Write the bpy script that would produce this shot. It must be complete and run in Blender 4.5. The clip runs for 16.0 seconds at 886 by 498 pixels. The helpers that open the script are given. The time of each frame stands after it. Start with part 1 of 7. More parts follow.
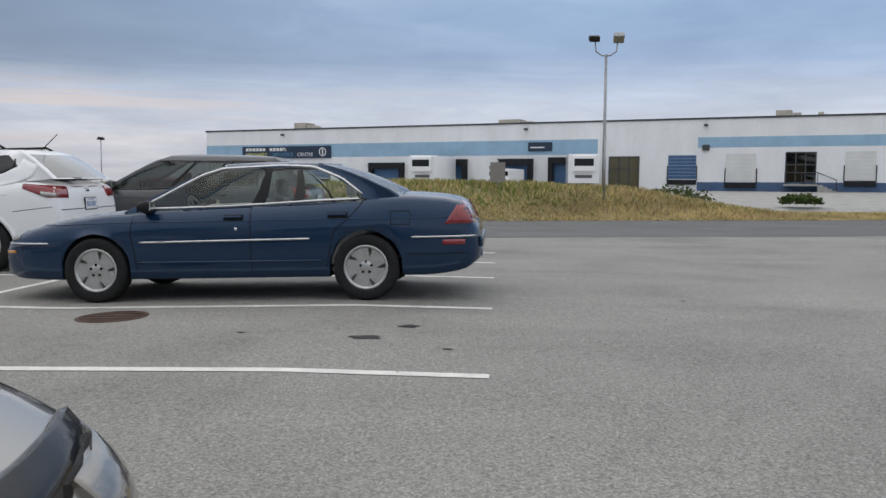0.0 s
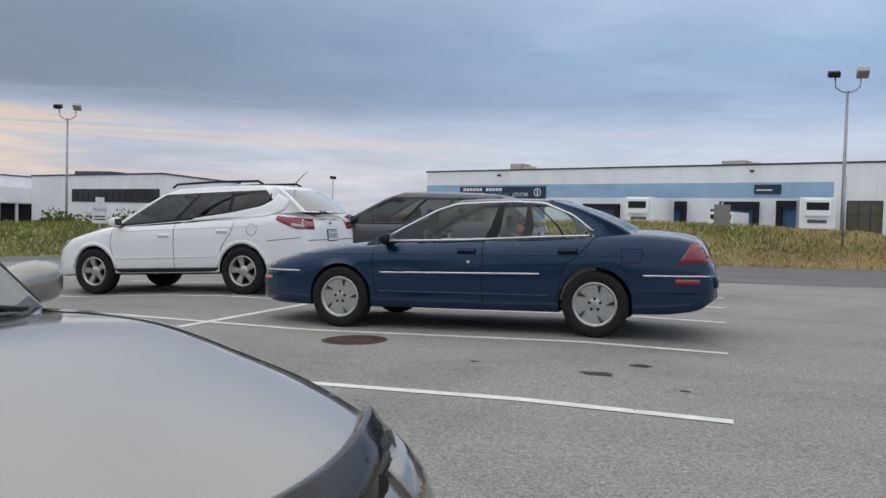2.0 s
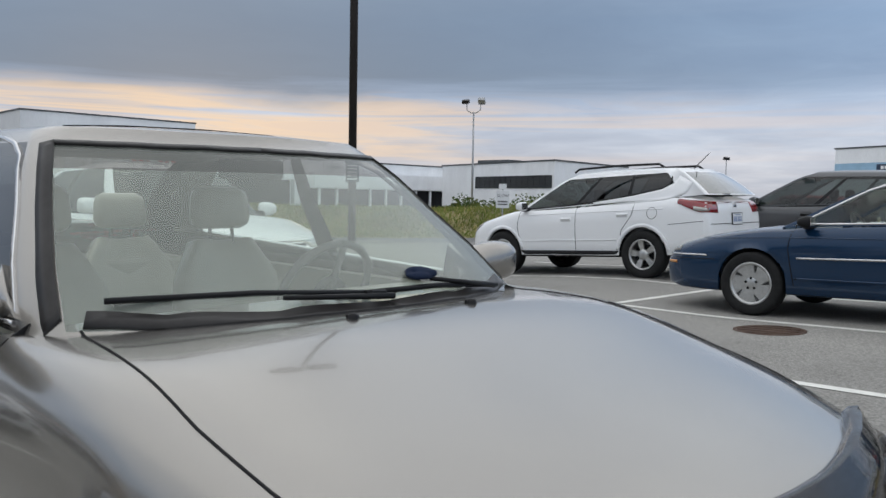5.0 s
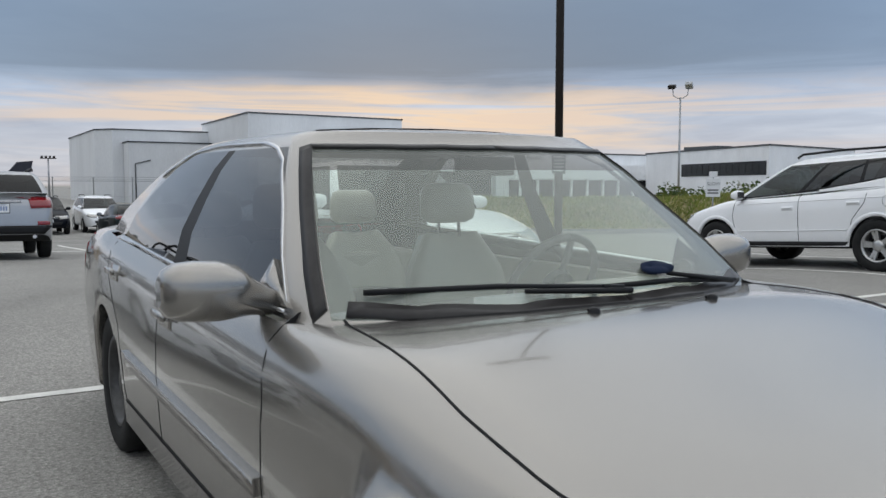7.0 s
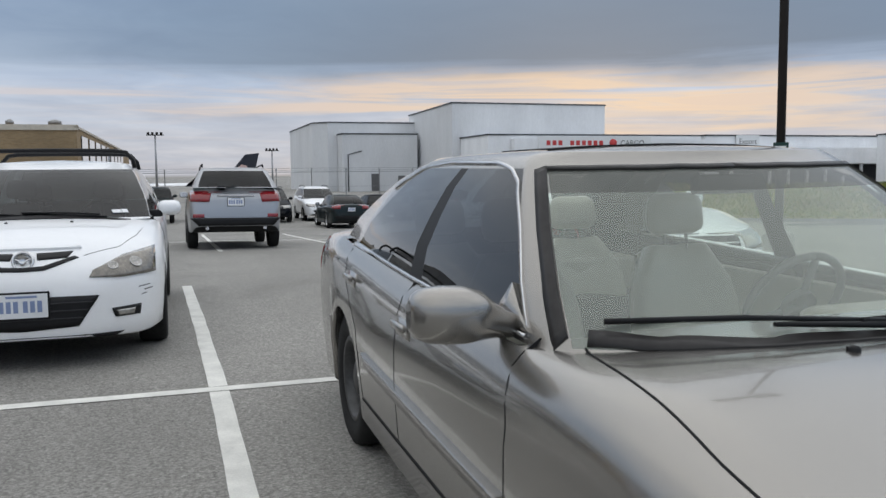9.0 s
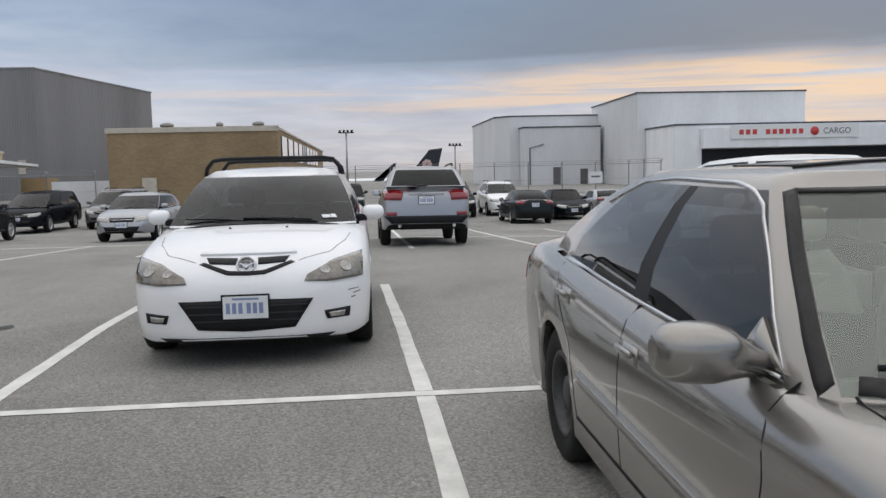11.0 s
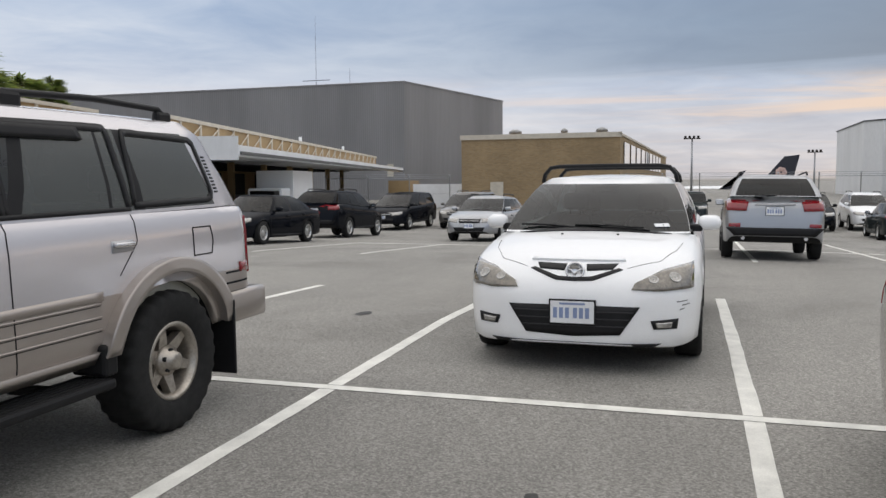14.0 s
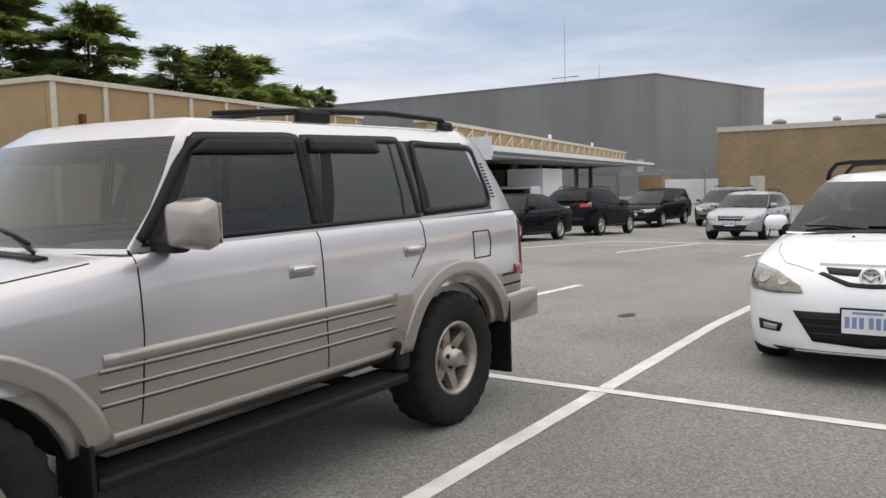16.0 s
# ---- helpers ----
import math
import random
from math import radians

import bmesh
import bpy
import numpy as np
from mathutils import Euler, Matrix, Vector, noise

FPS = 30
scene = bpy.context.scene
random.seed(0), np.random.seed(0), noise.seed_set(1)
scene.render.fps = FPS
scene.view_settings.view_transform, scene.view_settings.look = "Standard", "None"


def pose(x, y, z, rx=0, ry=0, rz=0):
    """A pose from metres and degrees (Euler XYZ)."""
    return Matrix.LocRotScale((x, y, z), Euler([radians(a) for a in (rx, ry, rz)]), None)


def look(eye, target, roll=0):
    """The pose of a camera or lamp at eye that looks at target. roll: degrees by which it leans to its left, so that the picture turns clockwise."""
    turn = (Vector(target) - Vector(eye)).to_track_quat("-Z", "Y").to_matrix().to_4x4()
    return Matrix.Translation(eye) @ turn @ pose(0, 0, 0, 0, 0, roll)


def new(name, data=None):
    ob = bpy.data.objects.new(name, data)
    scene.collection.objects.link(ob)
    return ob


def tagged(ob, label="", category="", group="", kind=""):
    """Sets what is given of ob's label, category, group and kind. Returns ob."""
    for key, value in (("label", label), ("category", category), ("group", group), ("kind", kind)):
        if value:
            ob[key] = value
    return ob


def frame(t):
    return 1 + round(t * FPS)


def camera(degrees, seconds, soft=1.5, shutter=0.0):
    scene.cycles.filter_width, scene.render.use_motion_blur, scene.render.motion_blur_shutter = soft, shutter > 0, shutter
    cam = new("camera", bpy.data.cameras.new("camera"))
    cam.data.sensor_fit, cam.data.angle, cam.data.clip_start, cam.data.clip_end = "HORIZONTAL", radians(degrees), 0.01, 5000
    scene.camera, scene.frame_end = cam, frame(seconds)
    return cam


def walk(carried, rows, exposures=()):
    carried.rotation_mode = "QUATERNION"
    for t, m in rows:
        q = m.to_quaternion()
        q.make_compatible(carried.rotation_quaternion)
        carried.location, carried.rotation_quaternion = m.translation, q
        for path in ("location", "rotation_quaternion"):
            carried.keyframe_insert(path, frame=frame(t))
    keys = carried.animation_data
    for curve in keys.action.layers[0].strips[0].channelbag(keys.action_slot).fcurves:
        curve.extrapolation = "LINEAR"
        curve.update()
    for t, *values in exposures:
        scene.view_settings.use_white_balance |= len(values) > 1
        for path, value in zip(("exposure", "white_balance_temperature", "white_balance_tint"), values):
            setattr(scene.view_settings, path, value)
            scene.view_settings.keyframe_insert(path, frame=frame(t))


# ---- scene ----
cam = camera(56.3, 16.0)
PATH = [
    (0, (0.042, 0.213, 1.257), (-0.09, 2.203, 1.105), 0.4),
    (0.5, (0.003, 0.157, 1.217), (-0.189, 2.144, 1.097), 0.8),
    (1, (-0.062, 0.14, 1.207), (-0.415, 2.106, 1.115), 0.7),
    (1.5, (-0.101, 0.099, 1.212), (-0.614, 2.031, 1.139), 1.0),
    (2, (-0.127, 0.105, 1.212), (-0.756, 2.003, 1.149), 1.6),
    (2.5, (-0.154, 0.086, 1.21), (-0.902, 1.94, 1.143), 2.2),
    (3, (-0.194, 0.072, 1.21), (-1.088, 1.859, 1.133), 2.3),
    (3.5, (-0.225, 0.058, 1.201), (-1.266, 1.764, 1.111), 2.1),
    (4, (-0.251, 0.031, 1.199), (-1.426, 1.646, 1.1), 1.7),
    (4.5, (-0.259, 0.004, 1.206), (-1.544, 1.532, 1.097), 1.3),
    (4.7, (-0.296, 0.029, 1.2), (-1.631, 1.514, 1.085), 1.2),
    (7, (-0.342, -0.07, 1.211), (-2.04, 0.975, 1.062), 0.0),
    (7.5, (-0.354, -0.111, 1.229), (-2.125, 0.804, 1.075), -0.0),
    (8, (-0.37, -0.131, 1.24), (-2.198, 0.666, 1.086), -0.0),
    (8.5, (-0.363, -0.159, 1.261), (-2.232, 0.536, 1.101), -0.1),
    (9, (-0.359, -0.17, 1.313), (-2.256, 0.439, 1.135), -0.6),
    (11.3, (-0.448, -0.304, 1.415), (-2.435, -0.169, 1.234), -1.1),
    (11.5, (-0.432, -0.283, 1.423), (-2.421, -0.182, 1.247), -0.9),
    (12, (-0.408, -0.239, 1.431), (-2.4, -0.31, 1.267), -0.5),
    (12.5, (-0.415, -0.219, 1.431), (-2.397, -0.434, 1.271), -0.4),
    (13, (-0.409, -0.219, 1.435), (-2.375, -0.551, 1.278), -0.2),
    (13.5, (-0.417, -0.23, 1.435), (-2.357, -0.694, 1.281), -0.2),
    (14, (-0.429, -0.235, 1.418), (-2.327, -0.845, 1.257), -0.4),
    (14.5, (-0.44, -0.272, 1.423), (-2.279, -1.038, 1.25), -0.8),
    (15, (-0.379, -0.344, 1.426), (-2.175, -1.206, 1.255), -1.3),
    (15.5, (-0.347, -0.377, 1.437), (-2.083, -1.355, 1.268), -1.7),
    (16, (-0.317, -0.365, 1.468), (-1.954, -1.503, 1.308), -1.4),
]
walk(cam, [(t, look(eye, target, roll)) for t, eye, target, roll in PATH],
     exposures=[(0, 0.60, 6650, 10), (4, 0.64, 6500, 9), (8, 0.63, 6480, 8), (9.5, 0.61, 6550, 9), (12.5, 0.66, 6900, 11), (14.5, 0.81, 7000, 11), (16, 0.96, 7080, 11)])

# ---- light ----
SUN_AZ = radians(62)      # yaw of the sunset, measured from +y towards -x
world = bpy.data.worlds.new("evening_sky")
scene.world = world
world.use_nodes = True


def node(nt, kind, **kw):
    n = nt.nodes.new(kind)
    for k, v in kw.items():
        n.inputs[k].default_value = v
    return n


def math_node(nt, op, a, b=None, clamp=False):
    n = nt.nodes.new("ShaderNodeMath")
    n.operation, n.use_clamp = op, clamp
    for i, v in enumerate((a, b)):
        if v is None:
            continue
        if isinstance(v, (int, float)):
            n.inputs[i].default_value = v
        else:
            nt.links.new(v, n.inputs[i])
    return n.outputs[0]


def ramp(nt, fac, stops, mode="LINEAR"):
    n = nt.nodes.new("ShaderNodeValToRGB")
    n.color_ramp.interpolation = mode
    el = n.color_ramp.elements
    while len(el) < len(stops):
        el.new(0.5)
    for e, (p, c) in zip(el, stops):
        e.position = p
        e.color = (*c, 1) if len(c) == 3 else c
    nt.links.new(fac, n.inputs[0])
    return n.outputs[0]


def mix_rgb(nt, fac, a, b, mode="MIX"):
    n = nt.nodes.new("ShaderNodeMix")
    n.data_type, n.blend_type = "RGBA", mode
    for i, v in ((0, fac), (6, a), (7, b)):
        if isinstance(v, (int, float)):
            n.inputs[i].default_value = v
        elif isinstance(v, tuple):
            n.inputs[i].default_value = (*v, 1)
        else:
            nt.links.new(v, n.inputs[i])
    return n.outputs[2]


def sky_world():
    nt = world.node_tree
    nt.nodes.clear()
    out = nt.nodes.new("ShaderNodeOutputWorld")
    bg = nt.nodes.new("ShaderNodeBackground")
    nt.links.new(bg.outputs[0], out.inputs[0])
    sky = nt.nodes.new("ShaderNodeTexSky")
    sky.sky_type, sky.sun_disc = "NISHITA", False
    sky.sun_elevation, sky.sun_rotation = radians(6), -SUN_AZ
    tc = nt.nodes.new("ShaderNodeTexCoord")
    sep = nt.nodes.new("ShaderNodeSeparateXYZ")
    nt.links.new(tc.outputs["Generated"], sep.inputs[0])
    x, y, z = sep.outputs
    up = math_node(nt, "MAXIMUM", z, 0.0)
    # cloud deck: the direction laid onto a flat layer far above
    den = math_node(nt, "ADD", up, 0.09)
    px = math_node(nt, "DIVIDE", x, den)
    py = math_node(nt, "DIVIDE", y, den)
    comb = nt.nodes.new("ShaderNodeCombineXYZ")
    nt.links.new(px, comb.inputs[0]), nt.links.new(py, comb.inputs[1])
    def noise_tex(scale, detail, rough, vec, dist=0.0):
        n = node(nt, "ShaderNodeTexNoise", Scale=scale, Detail=detail, Roughness=rough, Distortion=dist)
        nt.links.new(vec, n.inputs["Vector"])
        return n.outputs[0]
    big = noise_tex(0.55, 5, 0.55, comb.outputs[0], 0.4)
    fine = noise_tex(1.9, 6, 0.6, comb.outputs[0], 0.7)
    # long thin streaks near the horizon
    stretch = nt.nodes.new("ShaderNodeCombineXYZ")
    nt.links.new(x, stretch.inputs[0]), nt.links.new(y, stretch.inputs[1])
    nt.links.new(math_node(nt, "MULTIPLY", z, 22.0), stretch.inputs[2])
    streak = noise_tex(2.4, 7, 0.58, stretch.outputs[0], 0.9)
    # height, made uneven so that the deck's edge is ragged
    zz = math_node(nt, "ADD", z, math_node(nt, "ADD", math_node(nt, "MULTIPLY", math_node(nt, "SUBTRACT", streak, 0.5), 0.035), math_node(nt, "MULTIPLY", math_node(nt, "SUBTRACT", big, 0.5), 0.06)))
    base = ramp(nt, zz, [(0.0, (0.37, 0.39, 0.44)), (0.04, (0.40, 0.42, 0.475)), (0.085, (0.38, 0.425, 0.51)), (0.115, (0.325, 0.39, 0.505)), (0.145, (0.245, 0.33, 0.475)), (0.20, (0.225, 0.32, 0.475)),
                         (0.28, (0.32, 0.405, 0.54)), (0.42, (0.52, 0.57, 0.65)), (0.65, (0.70, 0.73, 0.78)), (1.0, (0.76, 0.78, 0.82))])
    mottling = math_node(nt, "ADD", math_node(nt, "MULTIPLY", big, 0.75), math_node(nt, "MULTIPLY", fine, 0.32))
    mottled = mix_rgb(nt, 1.0, base, ramp(nt, mottling, [(0.36, (0.80, 0.82, 0.86)), (0.55, (1.0, 1.0, 1.0)), (0.72, (1.26, 1.22, 1.16))]), "MULTIPLY")
    # light seen under the deck's edge towards the sunset
    sd = (-math.sin(SUN_AZ), math.cos(SUN_AZ))
    toward = math_node(nt, "ADD", math_node(nt, "MULTIPLY", x, sd[0]), math_node(nt, "MULTIPLY", y, sd[1]))
    toward = math_node(nt, "MAXIMUM", toward, 0.0)
    az = math_node(nt, "MULTIPLY", math_node(nt, "POWER", toward, 15.0), 1.0)
    wide = math_node(nt, "POWER", toward, 3.0)
    band = ramp(nt, zz, [(0.02, (0.25,) * 3), (0.055, (0.45,) * 3), (0.085, (1,) * 3), (0.112, (0.9,) * 3), (0.13, (0.05,) * 3), (0.15, (0,) * 3)])
    lit = ramp(nt, streak, [(0.42, (0.0,) * 3), (0.52, (0.35,) * 3), (0.62, (1.0,) * 3)])
    gl = math_node(nt, "MULTIPLY", math_node(nt, "MULTIPLY", az, band), lit)
    warm = mix_rgb(nt, gl, mottled, (1.0, 0.62, 0.215))
    pale = math_node(nt, "MULTIPLY", math_node(nt, "MULTIPLY", band, lit), math_node(nt, "ADD", math_node(nt, "MULTIPLY", wide, 0.75), 0.10))
    warm = mix_rgb(nt, pale, warm, (0.54, 0.46, 0.43))
    dark = math_node(nt, "MULTIPLY", wide, ramp(nt, zz, [(0.105, (0,) * 3), (0.14, (1,) * 3), (0.26, (0.85,) * 3), (0.45, (0,) * 3)]))
    warm = mix_rgb(nt, math_node(nt, "MULTIPLY", dark, 0.96), warm, (0.142, 0.182, 0.238))
    # thinner, paler cloud away from the sunset, to the south
    south = math_node(nt, "MULTIPLY", math_node(nt, "MULTIPLY", y, -1.3, True), ramp(nt, mottling, [(0.40, (0.25,) * 3), (0.62, (1,) * 3)]))
    warm = mix_rgb(nt, math_node(nt, "MULTIPLY", south, 0.55), warm, (0.50, 0.51, 0.53))
    # the heavy cloud over the sunset dims all that side
    warm = mix_rgb(nt, wide, warm, (0.80, 0.81, 0.83), "MULTIPLY")
    both = mix_rgb(nt, 0.985, mix_rgb(nt, 1.0, sky.outputs[0], (0.1, 0.1, 0.1), "MULTIPLY"), warm)
    ground_side = mix_rgb(nt, ramp(nt, z, [(0.0, (0,) * 3), (0.002, (1,) * 3)]), (0.2, 0.2, 0.2), both)
    nt.links.new(ground_side, bg.inputs[0])
    bg.inputs[1].default_value = 1.0


sky_world()
sun = new("sun", bpy.data.lights.new("sun", "SUN"))
sun.data.energy, sun.data.angle, sun.data.color = 0.25, radians(120), (1.0, 0.93, 0.84)
sun.matrix_world = look((-60 * math.sin(SUN_AZ), 60 * math.cos(SUN_AZ), 45), (0, 0, 0))

# ---- materials ----
def material(name):
    m = bpy.data.materials.new(name)
    m.use_nodes = True
    nt = m.node_tree
    return m, nt, nt.nodes["Principled BSDF"]


def coords(nt, scale=1.0):
    tc = nt.nodes.new("ShaderNodeTexCoord")
    mp = nt.nodes.new("ShaderNodeMapping")
    mp.inputs["Scale"].default_value = (scale,) * 3 if isinstance(scale, (int, float)) else scale
    nt.links.new(tc.outputs["Object"], mp.inputs[0])
    return mp.outputs[0]


def noise_of(nt, vec, scale, detail=4, rough=0.55, dist=0.0):
    n = node(nt, "ShaderNodeTexNoise", Scale=scale, Detail=detail, Roughness=rough, Distortion=dist)
    nt.links.new(vec, n.inputs["Vector"])
    return n.outputs[0]


def bump(nt, bsdf, height, strength=0.2, dist=0.01):
    b = node(nt, "ShaderNodeBump", Strength=strength, Distance=dist)
    nt.links.new(height, b.inputs["Height"])
    nt.links.new(b.outputs[0], bsdf.inputs["Normal"])


def plain(name, color, rough=0.5, metal=0.0, vary=0.12, scale=3.0, grain=0.0, gscale=60.0, coat=0.0, scale3=None):
    """A surface with stains at one scale and grain at another."""
    m, nt, b = material(name)
    v = coords(nt, scale3 or 1.0)
    stain = noise_of(nt, v, scale, 5, 0.6)
    c = mix_rgb(nt, 1.0, color, ramp(nt, stain, [(0.3, (1 - vary,) * 3), (0.7, (1 + vary,) * 3)]), "MULTIPLY")
    g = noise_of(nt, v, gscale, 3, 0.6)
    c = mix_rgb(nt, 1.0, c, ramp(nt, g, [(0.3, (1 - vary * 0.5,) * 3), (0.7, (1 + vary * 0.5,) * 3)]), "MULTIPLY")
    nt.links.new(c, b.inputs["Base Color"])
    b.inputs["Roughness"].default_value, b.inputs["Metallic"].default_value = rough, metal
    b.inputs["Coat Weight"].default_value = coat
    if max(color) < 0.06:
        b.inputs["Specular IOR Level"].default_value = 0.22
    if grain:
        bump(nt, b, g, grain, 0.004)
    return m


def paint(name, color, metal=0.5, rough=0.32, dust=0.10, coat=0.75):
    """Clear-coated car paint with flake and a film of road dust."""
    m, nt, b = material(name)
    v = coords(nt)
    flake = noise_of(nt, v, 900, 1, 0.5)
    film = noise_of(nt, v, 2.3, 6, 0.65, 0.4)
    c = mix_rgb(nt, 1.0, color, ramp(nt, flake, [(0.3, (0.9,) * 3), (0.7, (1.1,) * 3)]), "MULTIPLY")
    f = math_node(nt, "MULTIPLY", ramp(nt, film, [(0.4, (0,) * 3), (0.75, (1,) * 3)]), dust)
    c = mix_rgb(nt, f, c, (0.30, 0.28, 0.25))
    nt.links.new(c, b.inputs["Base Color"])
    b.inputs["Metallic"].default_value = metal
    b.inputs["Coat Weight"].default_value = coat
    b.inputs["Specular IOR Level"].default_value = 0.2 if max(color) > 0.03 else 0.0
    b.inputs["Coat IOR"].default_value = 1.5
    nt.links.new(math_node(nt, "ADD", math_node(nt, "MULTIPLY", f, 0.8), rough), b.inputs["Roughness"])
    nt.links.new(math_node(nt, "ADD", math_node(nt, "MULTIPLY", film, 0.06), 0.02), b.inputs["Coat Roughness"])
    return m


def glass(name, tint, gloss=1.0, haze=0.0):
    """A thin pane: tinted see-through, mirror by Fresnel."""
    m, nt, b = material(name)
    nt.nodes.remove(b)
    out = nt.nodes["Material Output"]
    tr = nt.nodes.new("ShaderNodeBsdfTransparent")
    tr.inputs[0].default_value = (*tint, 1)
    gl = nt.nodes.new("ShaderNodeBsdfGlossy")
    gl.inputs["Roughness"].default_value = 0.015
    lw = node(nt, "ShaderNodeLayerWeight", Blend=0.5)
    grazing = math_node(nt, "MULTIPLY", math_node(nt, "POWER", lw.outputs["Facing"], 5.0), 0.95)
    mx = nt.nodes.new("ShaderNodeMixShader")
    nt.links.new(math_node(nt, "MULTIPLY", math_node(nt, "ADD", grazing, 0.045), gloss, True), mx.inputs[0])
    src = tr.outputs[0]
    # pale matte veil: dust, and reflected haze painted into the pane
    if haze:
        df = nt.nodes.new("ShaderNodeBsdfDiffuse")
        df.inputs[0].default_value = (0.66, 0.70, 0.61, 1)
        hz = nt.nodes.new("ShaderNodeMixShader")
        hz.inputs[0].default_value = haze
        nt.links.new(src, hz.inputs[1]), nt.links.new(df.outputs[0], hz.inputs[2])
        src = hz.outputs[0]
    nt.links.new(src, mx.inputs[1])
    nt.links.new(gl.outputs[0], mx.inputs[2])
    nt.links.new(mx.outputs[0], out.inputs[0])
    return m


def asphalt(name, dark, light, stain=0.25):
    m, nt, b = material(name)
    v = coords(nt)
    stones = node(nt, "ShaderNodeTexVoronoi", Scale=105.0)
    nt.links.new(v, stones.inputs["Vector"])
    grit = noise_of(nt, v, 45, 4, 0.7)
    patch_n = noise_of(nt, v, 0.35, 6, 0.6, 0.6)
    long_n = noise_of(nt, coords(nt, (0.08, 0.9, 1)), 1.0, 4, 0.6)
    c = ramp(nt, grit, [(0.32, dark), (0.5, tuple((a + b2) / 2 for a, b2 in zip(dark, light))), (0.72, light)])
    c = mix_rgb(nt, 0.9, c, mix_rgb(nt, 1.0, c, ramp(nt, stones.outputs["Color"], [(0.0, (0.60,) * 3), (0.5, (0.97,) * 3), (1.0, (1.5,) * 3)]), "MULTIPLY"))
    c = mix_rgb(nt, 1.0, c, ramp(nt, patch_n, [(0.3, (1 - stain,) * 3), (0.5, (1,) * 3), (0.72, (1 + stain * 0.6,) * 3)]), "MULTIPLY")
    c = mix_rgb(nt, 1.0, c, ramp(nt, long_n, [(0.3, (0.92,) * 3), (0.7, (1.07,) * 3)]), "MULTIPLY")
    nt.links.new(c, b.inputs["Base Color"])
    b.inputs["Roughness"].default_value = 0.85
    bump(nt, b, stones.outputs["Distance"], 0.45, 0.006)
    return m


def bricks(name, c1, c2, mortar):
    m, nt, b = material(name)
    tc = nt.nodes.new("ShaderNodeTexCoord")
    sep = nt.nodes.new("ShaderNodeSeparateXYZ")
    nt.links.new(tc.outputs["Object"], sep.inputs[0])
    cb = nt.nodes.new("ShaderNodeCombineXYZ")
    nt.links.new(math_node(nt, "ADD", sep.outputs[0], sep.outputs[1]), cb.inputs[0])
    nt.links.new(sep.outputs[2], cb.inputs[1])
    br = node(nt, "ShaderNodeTexBrick", Scale=1.0)
    br.inputs["Color1"].default_value, br.inputs["Color2"].default_value, br.inputs["Mortar"].default_value = (*c1, 1), (*c2, 1), (*mortar, 1)
    br.inputs["Brick Width"].default_value, br.inputs["Row Height"].default_value, br.inputs["Mortar Size"].default_value = 0.29, 0.09, 0.009
    nt.links.new(cb.outputs[0], br.inputs["Vector"])
    st = noise_of(nt, tc.outputs["Object"], 0.4, 5, 0.6)
    c = mix_rgb(nt, 1.0, br.outputs[0], ramp(nt, st, [(0.3, (0.82,) * 3), (0.7, (1.15,) * 3)]), "MULTIPLY")
    nt.links.new(c, b.inputs["Base Color"])
    b.inputs["Roughness"].default_value = 0.9
    return m


def corrugated(name, color, pitch=0.3):
    m, nt, b = material(name)
    tc = nt.nodes.new("ShaderNodeTexCoord")
    sep = nt.nodes.new("ShaderNodeSeparateXYZ")
    nt.links.new(tc.outputs["Object"], sep.inputs[0])
    along = math_node(nt, "ADD", sep.outputs[0], sep.outputs[1])
    wave = math_node(nt, "SINE", math_node(nt, "MULTIPLY", along, 2 * math.pi / pitch))
    st = noise_of(nt, coords(nt, (0.12, 0.12, 0.02)), 1.0, 5, 0.6)
    c = mix_rgb(nt, 1.0, color, ramp(nt, st, [(0.3, (0.8,) * 3), (0.7, (1.2,) * 3)]), "MULTIPLY")
    # rib shading put into the colour: troughs darker, ridges lighter
    c = mix_rgb(nt, 1.0, c, ramp(nt, math_node(nt, "ADD", math_node(nt, "MULTIPLY", wave, 0.5), 0.5), [(0, (0.9,) * 3), (1, (1.06,) * 3)]), "MULTIPLY")
    nt.links.new(c, b.inputs["Base Color"])
    b.inputs["Roughness"].default_value, b.inputs["Metallic"].default_value = 0.55, 0.2
    bump(nt, b, wave, 0.4, 0.03)
    return m


def foliage(name, stops, rough=0.7):
    m, nt, b = material(name)
    geo = nt.nodes.new("ShaderNodeNewGeometry")
    c = ramp(nt, geo.outputs["Random Per Island"], stops)
    tc = nt.nodes.new("ShaderNodeTexCoord")
    st = noise_of(nt, tc.outputs["Object"], 0.35, 4, 0.6)
    c = mix_rgb(nt, 1.0, c, ramp(nt, st, [(0.3, (0.7,) * 3), (0.7, (1.3,) * 3)]), "MULTIPLY")
    nt.links.new(c, b.inputs["Base Color"])
    b.inputs["Roughness"].default_value = rough
    # light that shines through thin leaves
    tl, mx = nt.nodes.new("ShaderNodeBsdfTranslucent"), nt.nodes.new("ShaderNodeMixShader")
    nt.links.new(mix_rgb(nt, 1.0, c, (1.5, 1.6, 1.1), "MULTIPLY"), tl.inputs[0])
    mx.inputs[0].default_value = 0.45
    nt.links.new(b.outputs[0], mx.inputs[1]), nt.links.new(tl.outputs[0], mx.inputs[2])
    nt.links.new(mx.outputs[0], nt.nodes["Material Output"].inputs[0])
    return m


